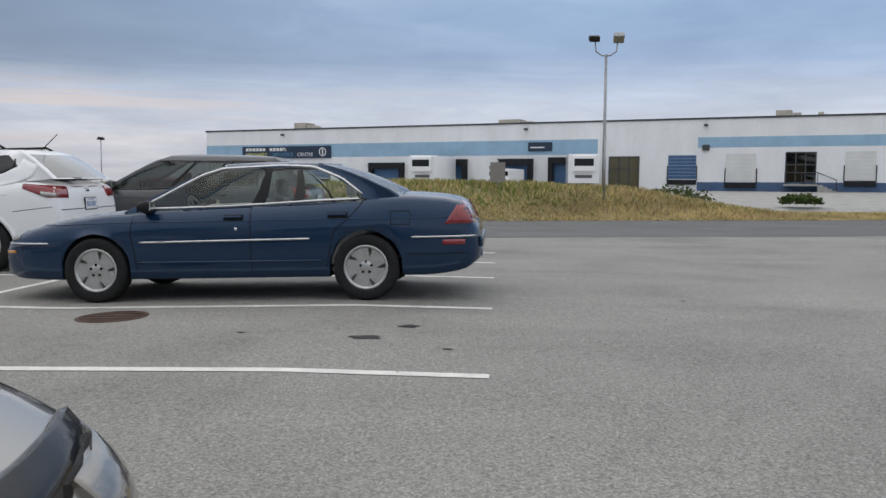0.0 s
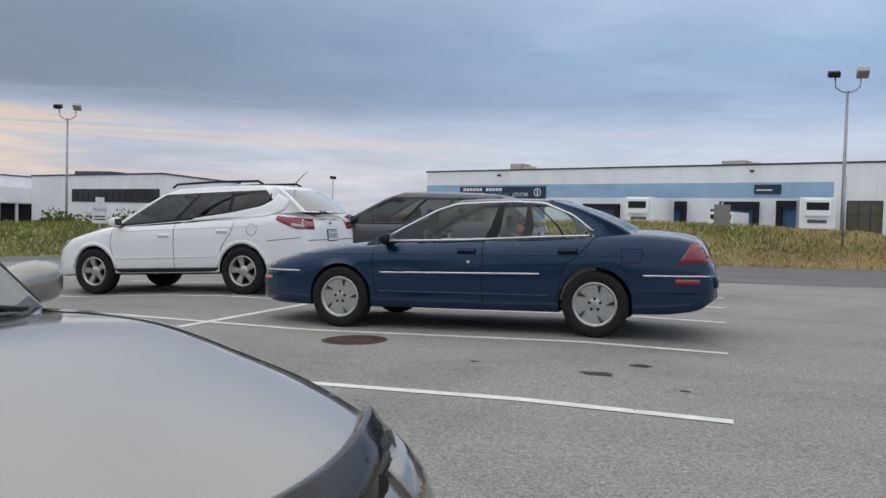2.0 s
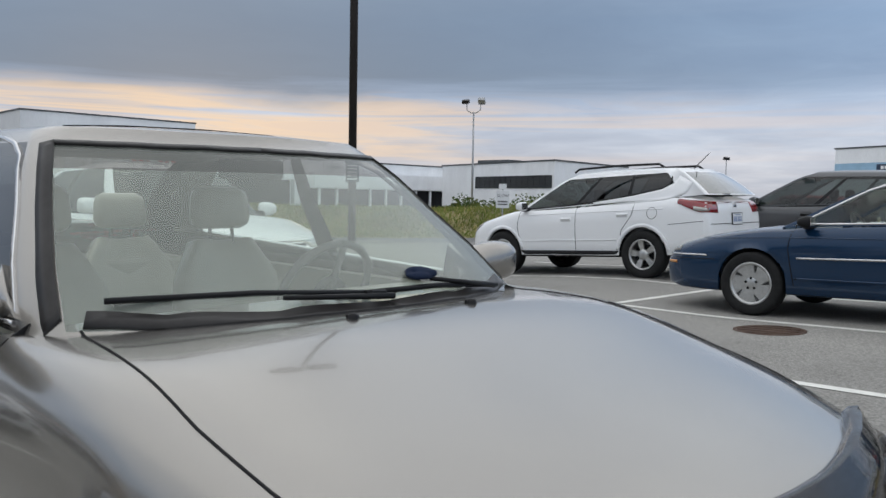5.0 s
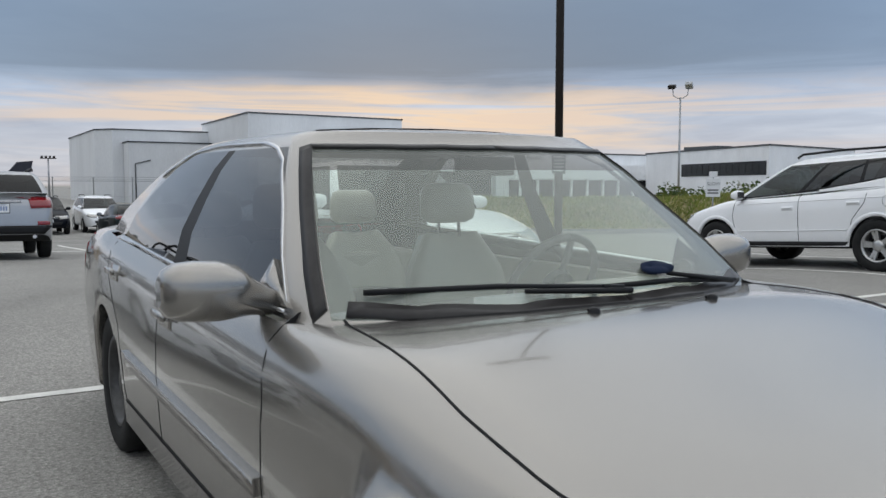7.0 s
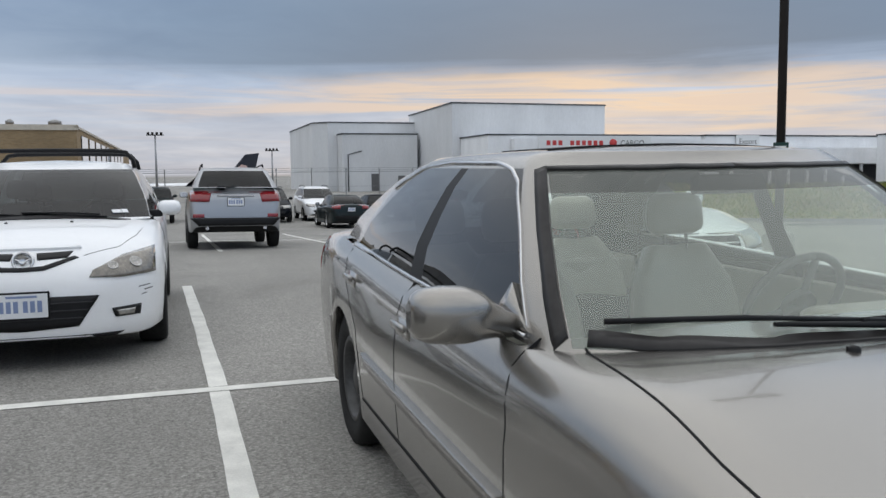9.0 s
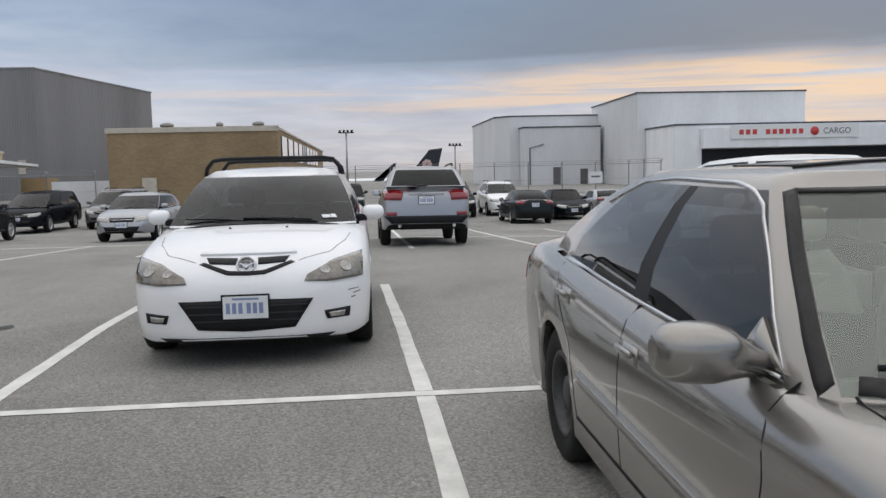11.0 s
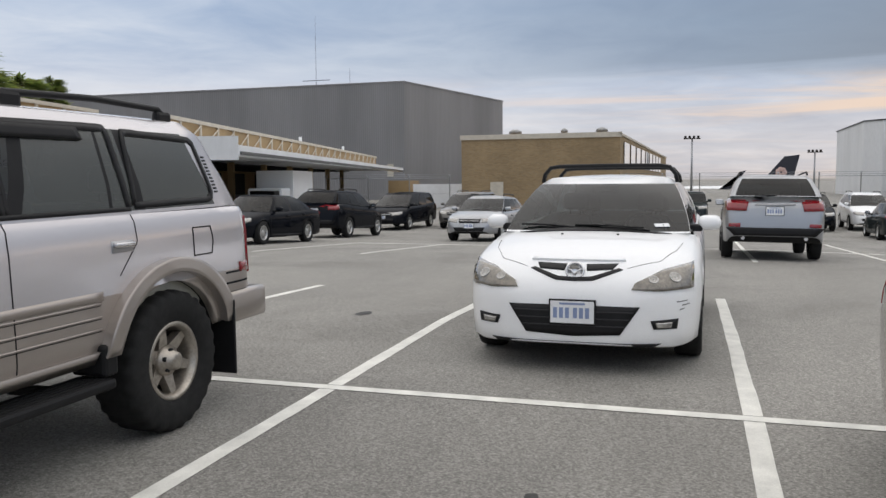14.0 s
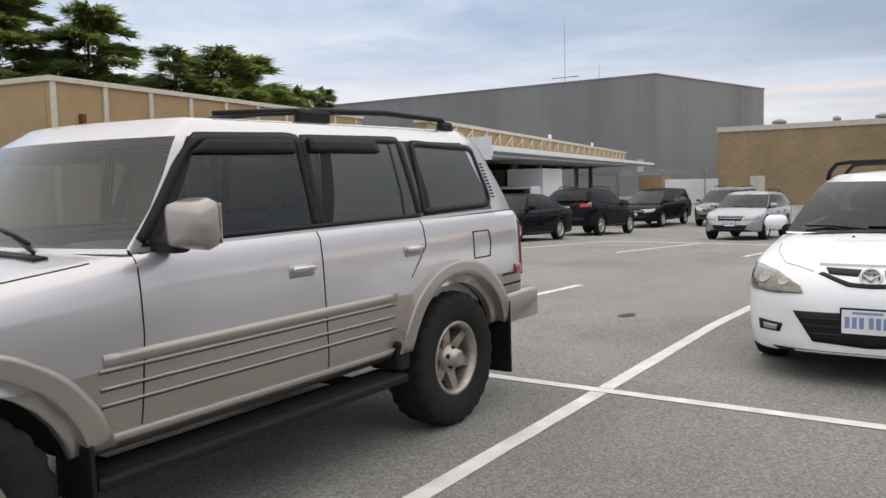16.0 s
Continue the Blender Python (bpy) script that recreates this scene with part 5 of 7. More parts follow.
# ---- the boxy off-roader ----
lx = Car(dict(BOXY, paint=PAINT_PEARL, paint2=PAINT_TAUPE, two=6, glass=dict(ws=MIRRORED_GLASS, side=PRIVACY_GLASS, side1=CABIN_GLASS, rw=TINT_GLASS)), "off_road_suv", "pearl silver boxy off-road SUV with taupe lower cladding and running boards")
c = lx
c.wheels("mud", 0.80, 0.265, 0.225)
cabin(c.root, c.s, BEIGE, DARK_TRIM)
for ax, sg in (("L", 1), ("D", -1)):
    for xc in (1.425, -1.425):
        c.lay("wheel_flare", arc(xc, 0.42, 0.60, 13, 167, 22, 0.92), arc(xc, 0.42, 0.50, 15, 165, 22, 0.95), ax, PAINT_TAUPE, 0.055, 28, 5, label="taupe moulded wheel-arch flare")
    c.strip("side_moulding", [(0.84, 0.835), (-0.88, 0.835)], 0.045, ax, PAINT_TAUPE, 0.008, 24)
    for z in (0.80, 0.735, 0.675):
        c.strip("moulding_groove", [(0.86, z - 0.010), (-0.86, z - 0.010)], 0.003, ax, GAP, 0.0025, 24)
        c.strip("moulding_ridge", [(0.86, z), (-0.86, z)], 0.009, ax, PAINT_TAUPE, 0.009, 24)
        c.strip("moulding_groove", [(-1.98, z + 0.02), (-2.24, z + 0.02)], 0.012, ax, GAP, 0.003, 8)
    c.strip("sill_moulding", [(0.92, 0.545), (-0.93, 0.545)], 0.05, ax, PAINT_TAUPE, 0.02, 24)
    c.strip("door_gap", [(0.66, 1.22), (0.66, 0.9), (0.70, 0.54)], 0.005, ax, GAP, 0.0025)
    c.strip("door_gap", [(-0.335, 1.22), (-0.335, 0.54)], 0.005, ax, GAP, 0.0025)
    c.strip("door_gap", [(-1.16, 1.22), (-1.17, 1.08), (-1.02, 0.92)], 0.005, ax, GAP, 0.0025)
    for q in ([(-1.66, 1.12), (-1.84, 1.12)], [(-1.84, 1.12), (-1.86, 1.04), (-1.84, 0.96)], [(-1.84, 0.96), (-1.66, 0.96)], [(-1.66, 0.96), (-1.66, 1.12)]):
        c.strip("fuel_flap_gap", q, 0.008, ax, GAP, 0.003, 8)
    c.lay("side_marker", [(-2.14, 0.875), (-2.24, 0.875)], [(-2.14, 0.815), (-2.24, 0.815)], ax, RED_LAMP, 0.010, 5, 3)
    c.lay("wind_deflector", [(0.20, 1.645), (-0.30, 1.655)], [(0.30, 1.585), (-0.30, 1.59)], ax, BLACK, 0.018, 14, 4)
    c.lay("wind_deflector", [(-0.40, 1.655), (-0.90, 1.655)], [(-0.40, 1.595), (-0.92, 1.595)], ax, BLACK, 0.018, 14, 4)
    for k in range(11):
        z = 1.32 + k * 0.021
        x = -2.045 + (z - 1.3) * 0.30
        c.lay("vent_slat", [(x + 0.018, z + 0.005), (x - 0.018, z + 0.005)], [(x + 0.018, z - 0.005), (x - 0.018, z - 0.005)], ax, GAP, 0.004, 3, 2)
    c.strip("window_rubber", [(-1.22, 1.265), (-1.95, 1.275), (-1.985, 1.30), (-1.89, 1.63), (-1.24, 1.65), (-1.22, 1.265)], 0.035, ax, BLACK, 0.006, 50)
    c.strip("window_frame", [(0.60, 1.245), (0.47, 1.40), (0.36, 1.54), (0.24, 1.655), (-0.28, 1.665), (-0.34, 1.66), (-0.345, 1.25)], 0.045, ax, BLACK, 0.005, 60)
    c.strip("window_frame", [(-0.37, 1.25), (-0.37, 1.66), (-1.12, 1.665), (-1.17, 1.255)], 0.04, ax, BLACK, 0.005, 50)
    c.strip("belt_rubber", [(0.58, 1.238), (-1.18, 1.248)], 0.022, ax, BLACK, 0.006, 30)
    b = bmesh.new()
    box(b, -0.90, sg * 0.74, 0.375, 0.92, sg * 0.96, 0.43, 0.018)
    board = part("running_board", b, BLACK, c.root)
    for k in range(5):
        b = bmesh.new()
        box(b, -0.86, sg * (0.79 + 0.032 * k), 0.428, 0.88, sg * (0.802 + 0.032 * k), 0.435)
        part("tread_rib", b, RUBBER, board)
    for x in (-0.7, 0.75):
        part("board_bracket", boxes((x - 0.03, sg * 0.5, 0.37, x + 0.03, sg * 0.9, 0.41)), UNDER, c.root)
    b = bmesh.new()
    box(b, -1.975, sg * 0.68, 0.20, -1.955, sg * 0.965, 0.66, 0.006)
    part("mud_flap", b, BLACK, c.root)
    b = bmesh.new()
    box(b, 0.93, sg * 0.74, 0.34, 0.95, sg * 0.97, 0.56, 0.006)
    part("mud_flap", b, BLACK, c.root)
    b = bmesh.new()
    box(b, -0.93, sg * 0.74, 0.44, -0.83, sg * 0.95, 0.60, 0.02)
    part("flare_end", b, BLACK, c.root)
    door_mirror(c.root, 0.52, 0.90, 1.31, PAINT_TAUPE, sg, (0.15, 0.19, 0.20), BLACK)
    part("roof_rail", tube([(-0.52, sg * 0.62, 1.775), (-0.60, sg * 0.62, 1.812), (-1.2, sg * 0.62, 1.828), (-1.75, sg * 0.62, 1.81), (-1.82, sg * 0.62, 1.765)], 0.018, 8), BLACK, c.root)
    b = bmesh.new()
    box(b, -0.72, sg * 0.62 - 0.024, 1.73, -0.48, sg * 0.62 + 0.024, 1.822, 0.022)
    part("rail_foot", b, BLACK, c.root)
    b = bmesh.new()
    box(b, -1.86, sg * 0.62 - 0.024, 1.72, -1.72, sg * 0.62 + 0.024, 1.80, 0.022)
    part("rail_foot", b, BLACK, c.root)
part("roof_bar", tube([(-0.62, -0.62, 1.81), (-0.62, -0.2, 1.825), (-0.62, 0.2, 1.825), (-0.62, 0.62, 1.81)], 0.014, 8), BLACK, c.root)
part("roof_bar", tube([(0.02, 0.60, 1.775), (-0.3, 0.615, 1.80), (-0.55, 0.62, 1.815)], 0.012, 8), BLACK, c.root)
for x, z in ((-0.19, 1.05), (-1.05, 1.065)):
    handle(c, x, z, CHROME, 0.16, PAINT_SILVER)
b = bmesh.new()
box(b, -2.46, -0.86, 0.50, -2.24, 0.86, 0.70, 0.04)
for sg in (1, -1):
    box(b, -2.42, sg * 0.80, 0.50, -1.98, sg * 0.93, 0.70, 0.03)
smooth(b)
part("rear_bumper", b, PAINT_TAUPE, c.root)
b = bmesh.new()
box(b, 2.16, -0.86, 0.50, 2.40, 0.86, 0.74, 0.05)
part("front_bumper", b, PAINT_TAUPE, c.root)
c.mirror("tail_light", [(0.66, 1.15), (0.84, 1.15)], [(0.66, 0.80), (0.84, 0.80)], "R", RED_LAMP, off=0.02)
c.both("tail_light_side", [(-2.26, 1.16), (-2.30, 1.16)], [(-2.26, 0.80), (-2.30, 0.80)], RED_LAMP, off=0.012, nu=4)
c.mirror("headlight", [(0.52, 1.0), (0.78, 1.0)], [(0.52, 0.84), (0.78, 0.84)], "F", CLEAR_LAMP, off=0.012)
c.lay("grille", [(-0.48, 1.0), (0.48, 1.0)], [(-0.48, 0.84), (0.48, 0.84)], "F", CHROME, off=0.012)
for sg in (1, -1):
    c.strip("hood_gap", [(0.80, 0.80 * sg), (1.4, 0.79 * sg), (2.1, 0.74 * sg)], 0.010, "T", GAP, 0.002, 20)
c.lay("cowl_vent", [(0.90, -0.6), (0.90, 0.6)], [(0.84, -0.6), (0.84, 0.6)], "T", BLACK, 0.008, 12, 2)
wipers(c.root, [((0.84, 0.50, 1.215), (0.74, 0.15, 1.27), (0.80, 0.40, 1.245), (0.70, -0.1, 1.31)), ((0.86, -0.05, 1.215), (0.77, -0.42, 1.27), (0.82, -0.1, 1.245), (0.72, -0.62, 1.30))])
c.ground(-2.872, -3.96, 0)

# ---- the white hatchback ----
mazda = Car(dict(HATCH, paint=PAINT_WHITE, glass=dict(ws=DARK_GLASS, side=DARK_GLASS, rw=TINT_GLASS)), "white_hatchback", "white compact hatchback with black roof bars and hazy headlights")
c = mazda
c.wheels("twin", 0.765)
cabin(c.root, c.s, DARK_TRIM, DARK_TRIM)
c.mirror("headlight", [(0.42, 0.625), (0.60, 0.71), (0.80, 0.755)], [(0.40, 0.585), (0.60, 0.575), (0.80, 0.59)], "F", HAZY_LAMP, off=0.012, nu=18, nv=8, label="yellowed clear headlight")
for sg in (1, -1):
    for yy, rr in ((0.54, 0.036), (0.68, 0.044)):
        p, nn = c.hit("F", yy * sg, 0.645 if rr < 0.04 else 0.66)
        b = lathe([(rr, -0.004), (rr, 0.006), (rr * 0.75, 0.004), (rr * 0.5, -0.002), (0.0, 0.010)], 20)
        o = part("lamp_reflector", b, CLEAR_LAMP, c.root)
        o.matrix_basis = Matrix.Translation(p + nn * 0.013) @ nn.to_track_quat("Y", "Z").to_matrix().to_4x4()
c.mirror("grille_slot", [(0.07, 0.742), (0.29, 0.748)], [(0.08, 0.702), (0.26, 0.712)], "F", BLACK, off=0.006)
c.lay("grille_frame", [(-0.33, 0.775), (0.33, 0.775)], [(-0.34, 0.762), (0.34, 0.762)], "F", PAINT_WHITE, off=0.016)
c.mirror("grille_frame", [(0.0, 0.66), (0.12, 0.665), (0.30, 0.72)], [(0.0, 0.635), (0.13, 0.64), (0.33, 0.71)], "F", BLACK, off=0.006, nu=14)
c.lay("lower_grille", [(-0.46, 0.47), (0.0, 0.475), (0.46, 0.47)], [(-0.33, 0.275), (0.0, 0.255), (0.33, 0.275)], "F", BLACK, off=0.006, nu=22, nv=6)
for k in range(3):
    c.lay("grille_bar", [(-0.42 + 0.03 * k, 0.435 - 0.05 * k), (0.42 - 0.03 * k, 0.435 - 0.05 * k)], [(-0.42 + 0.03 * k, 0.425 - 0.05 * k), (0.42 - 0.03 * k, 0.425 - 0.05 * k)], "F", DARK_TRIM, 0.010, 16, 2)
c.mirror("fog_lamp_pocket", [(0.53, 0.375), (0.71, 0.385)], [(0.55, 0.315), (0.70, 0.315)], "F", BLACK, off=0.006)
c.mirror("fog_lamp", [(0.56, 0.36), (0.67, 0.365)], [(0.57, 0.325), (0.66, 0.325)], "F", CLEAR_LAMP, off=0.012)
c.lay("front_lip", [(-0.60, 0.215), (0.60, 0.215)], [(-0.55, 0.195), (0.55, 0.195)], "F", BLACK, off=0.008, nu=20, nv=2)
p, nn = c.hit("F", 0.0, 0.70)
badge = new("badge")
badge.parent = c.root
badge.matrix_basis = Matrix.Translation(p + Vector((0.02, 0, 0))) @ pose(0, 0, 0, 0, -18, 0)
badge.empty_display_size = 0.05
b = lathe([(0.068, -0.02), (0.068, 0.008), (0.06, 0.014), (0.052, 0.008), (0.052, -0.004), (0.0, -0.004)], 28)
bmesh.ops.rotate(b, verts=b.verts, cent=(0, 0, 0), matrix=Matrix.Rotation(radians(-90), 3, "Z"))
part("badge_ring", b, CHROME, badge)
b = bmesh.new()
for sg in (1, -1):
    tube([(0.004, sg * 0.055, 0.018), (0.01, sg * 0.025, 0.005), (0.01, 0.0, -0.03)], 0.008, 6, b)
part("badge_bar", b, CHROME, badge)
plate(c, "F", 0.0, 0.425)
for sg in (1, -1):
    c.strip("hood_gap", [(1.35, 0.715 * sg), (1.6, 0.68 * sg), (1.85, 0.58 * sg), (2.0, 0.36 * sg)], 0.003, "T", GAP, 0.002, 26)
    door_mirror(c.root, 0.70, 0.765, 1.0, PAINT_WHITE, sg, (0.12, 0.185, 0.125), BLACK)
for x in (0.04, -0.85):
    b = tube([(x, -0.62, 1.345), (x, -0.605, 1.42), (x, -0.55, 1.485), (x, -0.46, 1.498), (x, 0, 1.502), (x, 0.46, 1.498), (x, 0.55, 1.485), (x, 0.605, 1.42), (x, 0.62, 1.345)], 0.02, 8)
    for v in b.verts:
        if abs(v.co.y) > 0.5:
            v.co.x = x + (v.co.x - x) * 2.2
    part("roof_bar", b, BLACK, c.root)
c.lay("cowl", [(1.17, -0.5), (1.19, 0.0), (1.17, 0.5)], [(1.09, -0.62), (1.12, 0.0), (1.09, 0.62)], "T", BLACK, 0.006, 16, 3)
wipers(c.root, [((1.12, 0.45, 0.95), (1.10, 0.10, 0.975), (1.12, 0.40, 0.97), (1.08, -0.15, 0.99)), ((1.13, -0.10, 0.95), (1.05, -0.45, 0.975), (1.10, -0.15, 0.97), (1.0, -0.62, 0.99))])
for y in (0.22, -0.22):
    p, _ = c.hit("T", 1.32, y)
    b = lathe([(0.012, 0), (0.01, 0.008), (0.0, 0.01)], 8, "Z")
    part("washer_nozzle", b, BLACK, c.root).matrix_basis = pose(p.x, p.y, p.z)
p, nn = c.hit("F", 0.55, 0.985)
b = boxes((-0.045, -0.002, -0.028, 0.0, 0.002, 0.022), (0.005, -0.002, -0.028, 0.075, 0.002, 0.018))
o = part("windscreen_sticker", b, PLATE, c.root, "pale permit stickers")
o.matrix_basis = Matrix.Translation(p + nn * 0.006) @ nn.to_track_quat("Y", "Z").to_matrix().to_4x4()
for yy, zz, ln in ((0.70, 0.50, 0.07), (0.735, 0.475, 0.05), (0.72, 0.445, 0.03)):
    c.lay("paint_scuff", [(yy, zz + 0.004), (yy + ln, zz + 0.010)], [(yy, zz - 0.003), (yy + ln, zz + 0.004)], "F", GREY_TRIM, 0.0015, 6, 2)
for ax in ("L", "D"):
    c.strip("door_gap", [(0.92, 0.94), (0.95, 0.7), (0.90, 0.30)], 0.008, ax, GAP, 0.002)
    c.strip("door_gap", [(-0.15, 0.96), (-0.15, 0.28)], 0.008, ax, GAP, 0.002)
c.ground(-8.37, -1.135, 0)

# ---- the other parked cars ----
def dress(c, kind, lamp=CLEAR_LAMP, red=None, mirror_mat=None, rails=False, trim=BLACK, plated=True):
    """Lamps, grille, gaps, mirrors and plates scaled to the car's form."""
    s = c.s
    top, bot, wid = pchip(s["top"]), pchip(s["bot"]), pchip(s["wid"])
    x0, x1 = s["top"][0][0], s["top"][-1][0]
    zb, gf, gr, gw = s["green"]["rings"][0]
    hf, hr = top(x1 - 0.22), top(x0 + 0.1)
    wf, wr = wid(x1 - 0.2), wid(x0 + 0.08)
    c.mirror("headlight", [(wf * 0.55, hf - 0.06), (wf * 1.02, hf - 0.02)], [(wf * 0.55, hf - 0.19), (wf * 1.02, hf - 0.15)], "F", lamp, off=0.01, nu=10, nv=5)
    c.lay("grille", [(-wf * 0.5, hf - 0.07), (wf * 0.5, hf - 0.07)], [(-wf * 0.46, hf - 0.19), (wf * 0.46, hf - 0.19)], "F", trim, off=0.008, nu=12)
    c.lay("grille_bar", [(-wf * 0.46, hf - 0.12), (wf * 0.46, hf - 0.12)], [(-wf * 0.46, hf - 0.135), (wf * 0.46, hf - 0.135)], "F", CHROME, off=0.016, nu=12, nv=2)
    c.lay("lower_grille", [(-wf * 0.7, hf - 0.32), (wf * 0.7, hf - 0.32)], [(-wf * 0.62, hf - 0.44), (wf * 0.62, hf - 0.44)], "F", BLACK, off=0.008, nu=14)
    if plated:
        plate(c, "F", 0, hf - 0.27)
        plate(c, "R", 0, hr - 0.20)
    c.mirror("tail_light", [(wr * 0.62, hr + 0.0), (wr * 1.0, hr + 0.0)], [(wr * 0.62, hr - 0.17), (wr * 1.0, hr - 0.17)], "R", red or RED_LAMP, off=0.012, nu=8, nv=4)
    c.lay("rear_bumper_trim", [(-wr * 0.95, bot(x0) + 0.16), (wr * 0.95, bot(x0) + 0.16)], [(-wr * 0.85, bot(x0) + 0.02), (wr * 0.85, bot(x0) + 0.02)], "R", trim if kind != "sedan" else GAP, off=0.012, nu=12)
    for ax in ("L", "D"):
        c.lay("tail_light", [(x0 + 0.03, hr - 0.01), (x0 + 0.28, hr + 0.0)], [(x0 + 0.03, hr - 0.17), (x0 + 0.24, hr - 0.14)], ax, red or RED_LAMP, 0.010, 8, 4)
        c.lay("headlight", [(x1 - 0.42, hf + 0.0), (x1 - 0.12, hf - 0.05)], [(x1 - 0.36, hf - 0.10), (x1 - 0.12, hf - 0.17)], ax, lamp, 0.008, 8, 4)
        a = s["wb"] / 2
        for x in (a - s["arch"] - 0.02, -0.18, -a + s["arch"] + 0.02):
            c.strip("door_gap", [(x, top(x) - 0.03), (x, bot(x) + 0.1)], 0.012, ax, GAP, 0.003, 10)
        c.strip("sill", [(a - s["arch"] - 0.02, bot(0) + 0.04), (-a + s["arch"] + 0.02, bot(0) + 0.04)], 0.08, ax, trim, 0.012, 14)
    for x in (0.0, -1.0):
        handle(c, x, top(x) - 0.14, mirror_mat or s["paint"])
    for sg in (1, -1):
        door_mirror(c.root, gf - 0.42, gw - 0.03, zb + 0.10, mirror_mat or s["paint"], sg, (0.12, 0.19, 0.14), BLACK)
    if rails:
        roof_rails(c, 0.0, x0 + 0.75, gw * 0.72, s["green"]["rings"][-1][0] + 0.09)
    wipers(c.root, [((gf - 0.09, 0.4, zb + 0.02), (gf - 0.12, 0.1, zb + 0.05), (gf - 0.10, 0.36, zb + 0.04), (gf - 0.13, -0.2, zb + 0.07))])


VAN = scaled(WAGON, 1.14, 1.03, 1.05, green=dict(WAGON["green"], rings=[(1.07, 1.75, -2.66, 0.88), (1.25, 1.40, -2.60, 0.85), (1.45, 1.02, -2.52, 0.79), (1.62, 0.68, -2.44, 0.73), (1.70, 0.46, -2.38, 0.68)], belt=0.04))
TRUCK = scaled(BOXY, 1.1, 0.97, 1.0, arch=0.45)
FAR_GLASS = glass("smoked_glass", (0.055, 0.06, 0.065), 0.75)
DARKS = dict(ws=DARK_GLASS, side=FAR_GLASS, rw=FAR_GLASS)
ROWS = [
    ("silver_crossover", "wagon", scaled(WAGON, 1.07, 1.0, 0.98), PAINT_SILVER, -19.55, 0.93, 180, "ten", True, "silver three-row crossover with wide red tail lights seen from behind"),
    ("grey_suv", "wagon", scaled(WAGON, 1.02, 1.03, 1.0), PAINT_GREY, -5.5, 14.45, 180, "ten", False, "dark grey crossover with roof antenna parked beyond the white SUV"),
    ("red_sedan", "sedan", scaled(SEDAN, 0.98, 0.98, 1.0), PAINT_RED, -7.0, 17.2, 180, "ten", False, "bright red sedan parked beyond the dark grey crossover"),
    ("black_sedan", "sedan", scaled(SEDAN, 0.97, 1.0, 1.02), PAINT_BLACK, -21.4, -12.5, 0, "ten", False, "black compact sports sedan with bright alloy wheels"),
    ("black_crossover", "wagon", scaled(WAGON, 0.96, 1.0, 0.97), PAINT_BLACK, -28.3, -13.1, 180, "twin", True, "black compact crossover with red tail lights"),
    ("black_minivan", "wagon", VAN, PAINT_BLACK, -38.6, -14.6, 0, "ten", False, "black minivan with a chrome crosshair grille"),
    ("grey_minivan", "wagon", VAN, PAINT_BRONZE, -40.5, -11.7, 0, "ten", True, "grey-brown minivan with roof rails"),
    ("silver_wagon", "wagon", scaled(WAGON, 0.94, 0.88, 0.92), PAINT_SILVER, -27.0, -7.25, 0, "ten", True, "silver estate car with a small dark grille"),
    ("dark_pickup", "wagon", TRUCK, PAINT_GREEN, -43.5, -1.2, 0, "ten", False, "dark grey-green pickup truck facing the lot"),
    ("black_suv", "wagon", scaled(WAGON, 1.0, 1.02, 0.98), PAINT_BLACK, -43.0, 4.3, 0, "ten", True, "black SUV with one headlight catching the sky"),
    ("white_van_suv", "wagon", scaled(WAGON, 1.05, 1.06, 1.0), PAINT_WHITE, -44.5, 6.9, 0, "ten", True, "white SUV with a dark grille near the fence"),
    ("grey_sedan", "sedan", scaled(SEDAN, 1.02, 1.04, 1.0), PAINT_GREEN, -36.8, 6.75, 180, "ten", False, "dark grey sedan with pale red-and-clear tail lights"),
    ("black_hatchback", "sedan", scaled(SEDAN, 0.98, 1.0, 1.0), PAINT_BLACK, -39.5, 9.2, 0, "ten", False, "black hatchback with a wide hexagonal grille"),
    ("silver_roadster", "sedan", scaled(SEDAN, 0.9, 0.9, 0.95), PAINT_SILVER, -42.5, 11.9, 180, "ten", False, "small silver roadster with its black top up"),
    ("dark_sedan", "sedan", scaled(SEDAN, 1.0, 1.0, 1.0), PAINT_GREEN, -44.0, 14.4, 180, "ten", False, "dark sedan parked by the fence"),
    ("white_coupe", "sedan", scaled(SEDAN, 1.0, 1.07, 1.0), PAINT_WHITE, -8.2, 3.93, 0, "ten", False, "white sedan parked facing the tail of the silver sedan"),
]
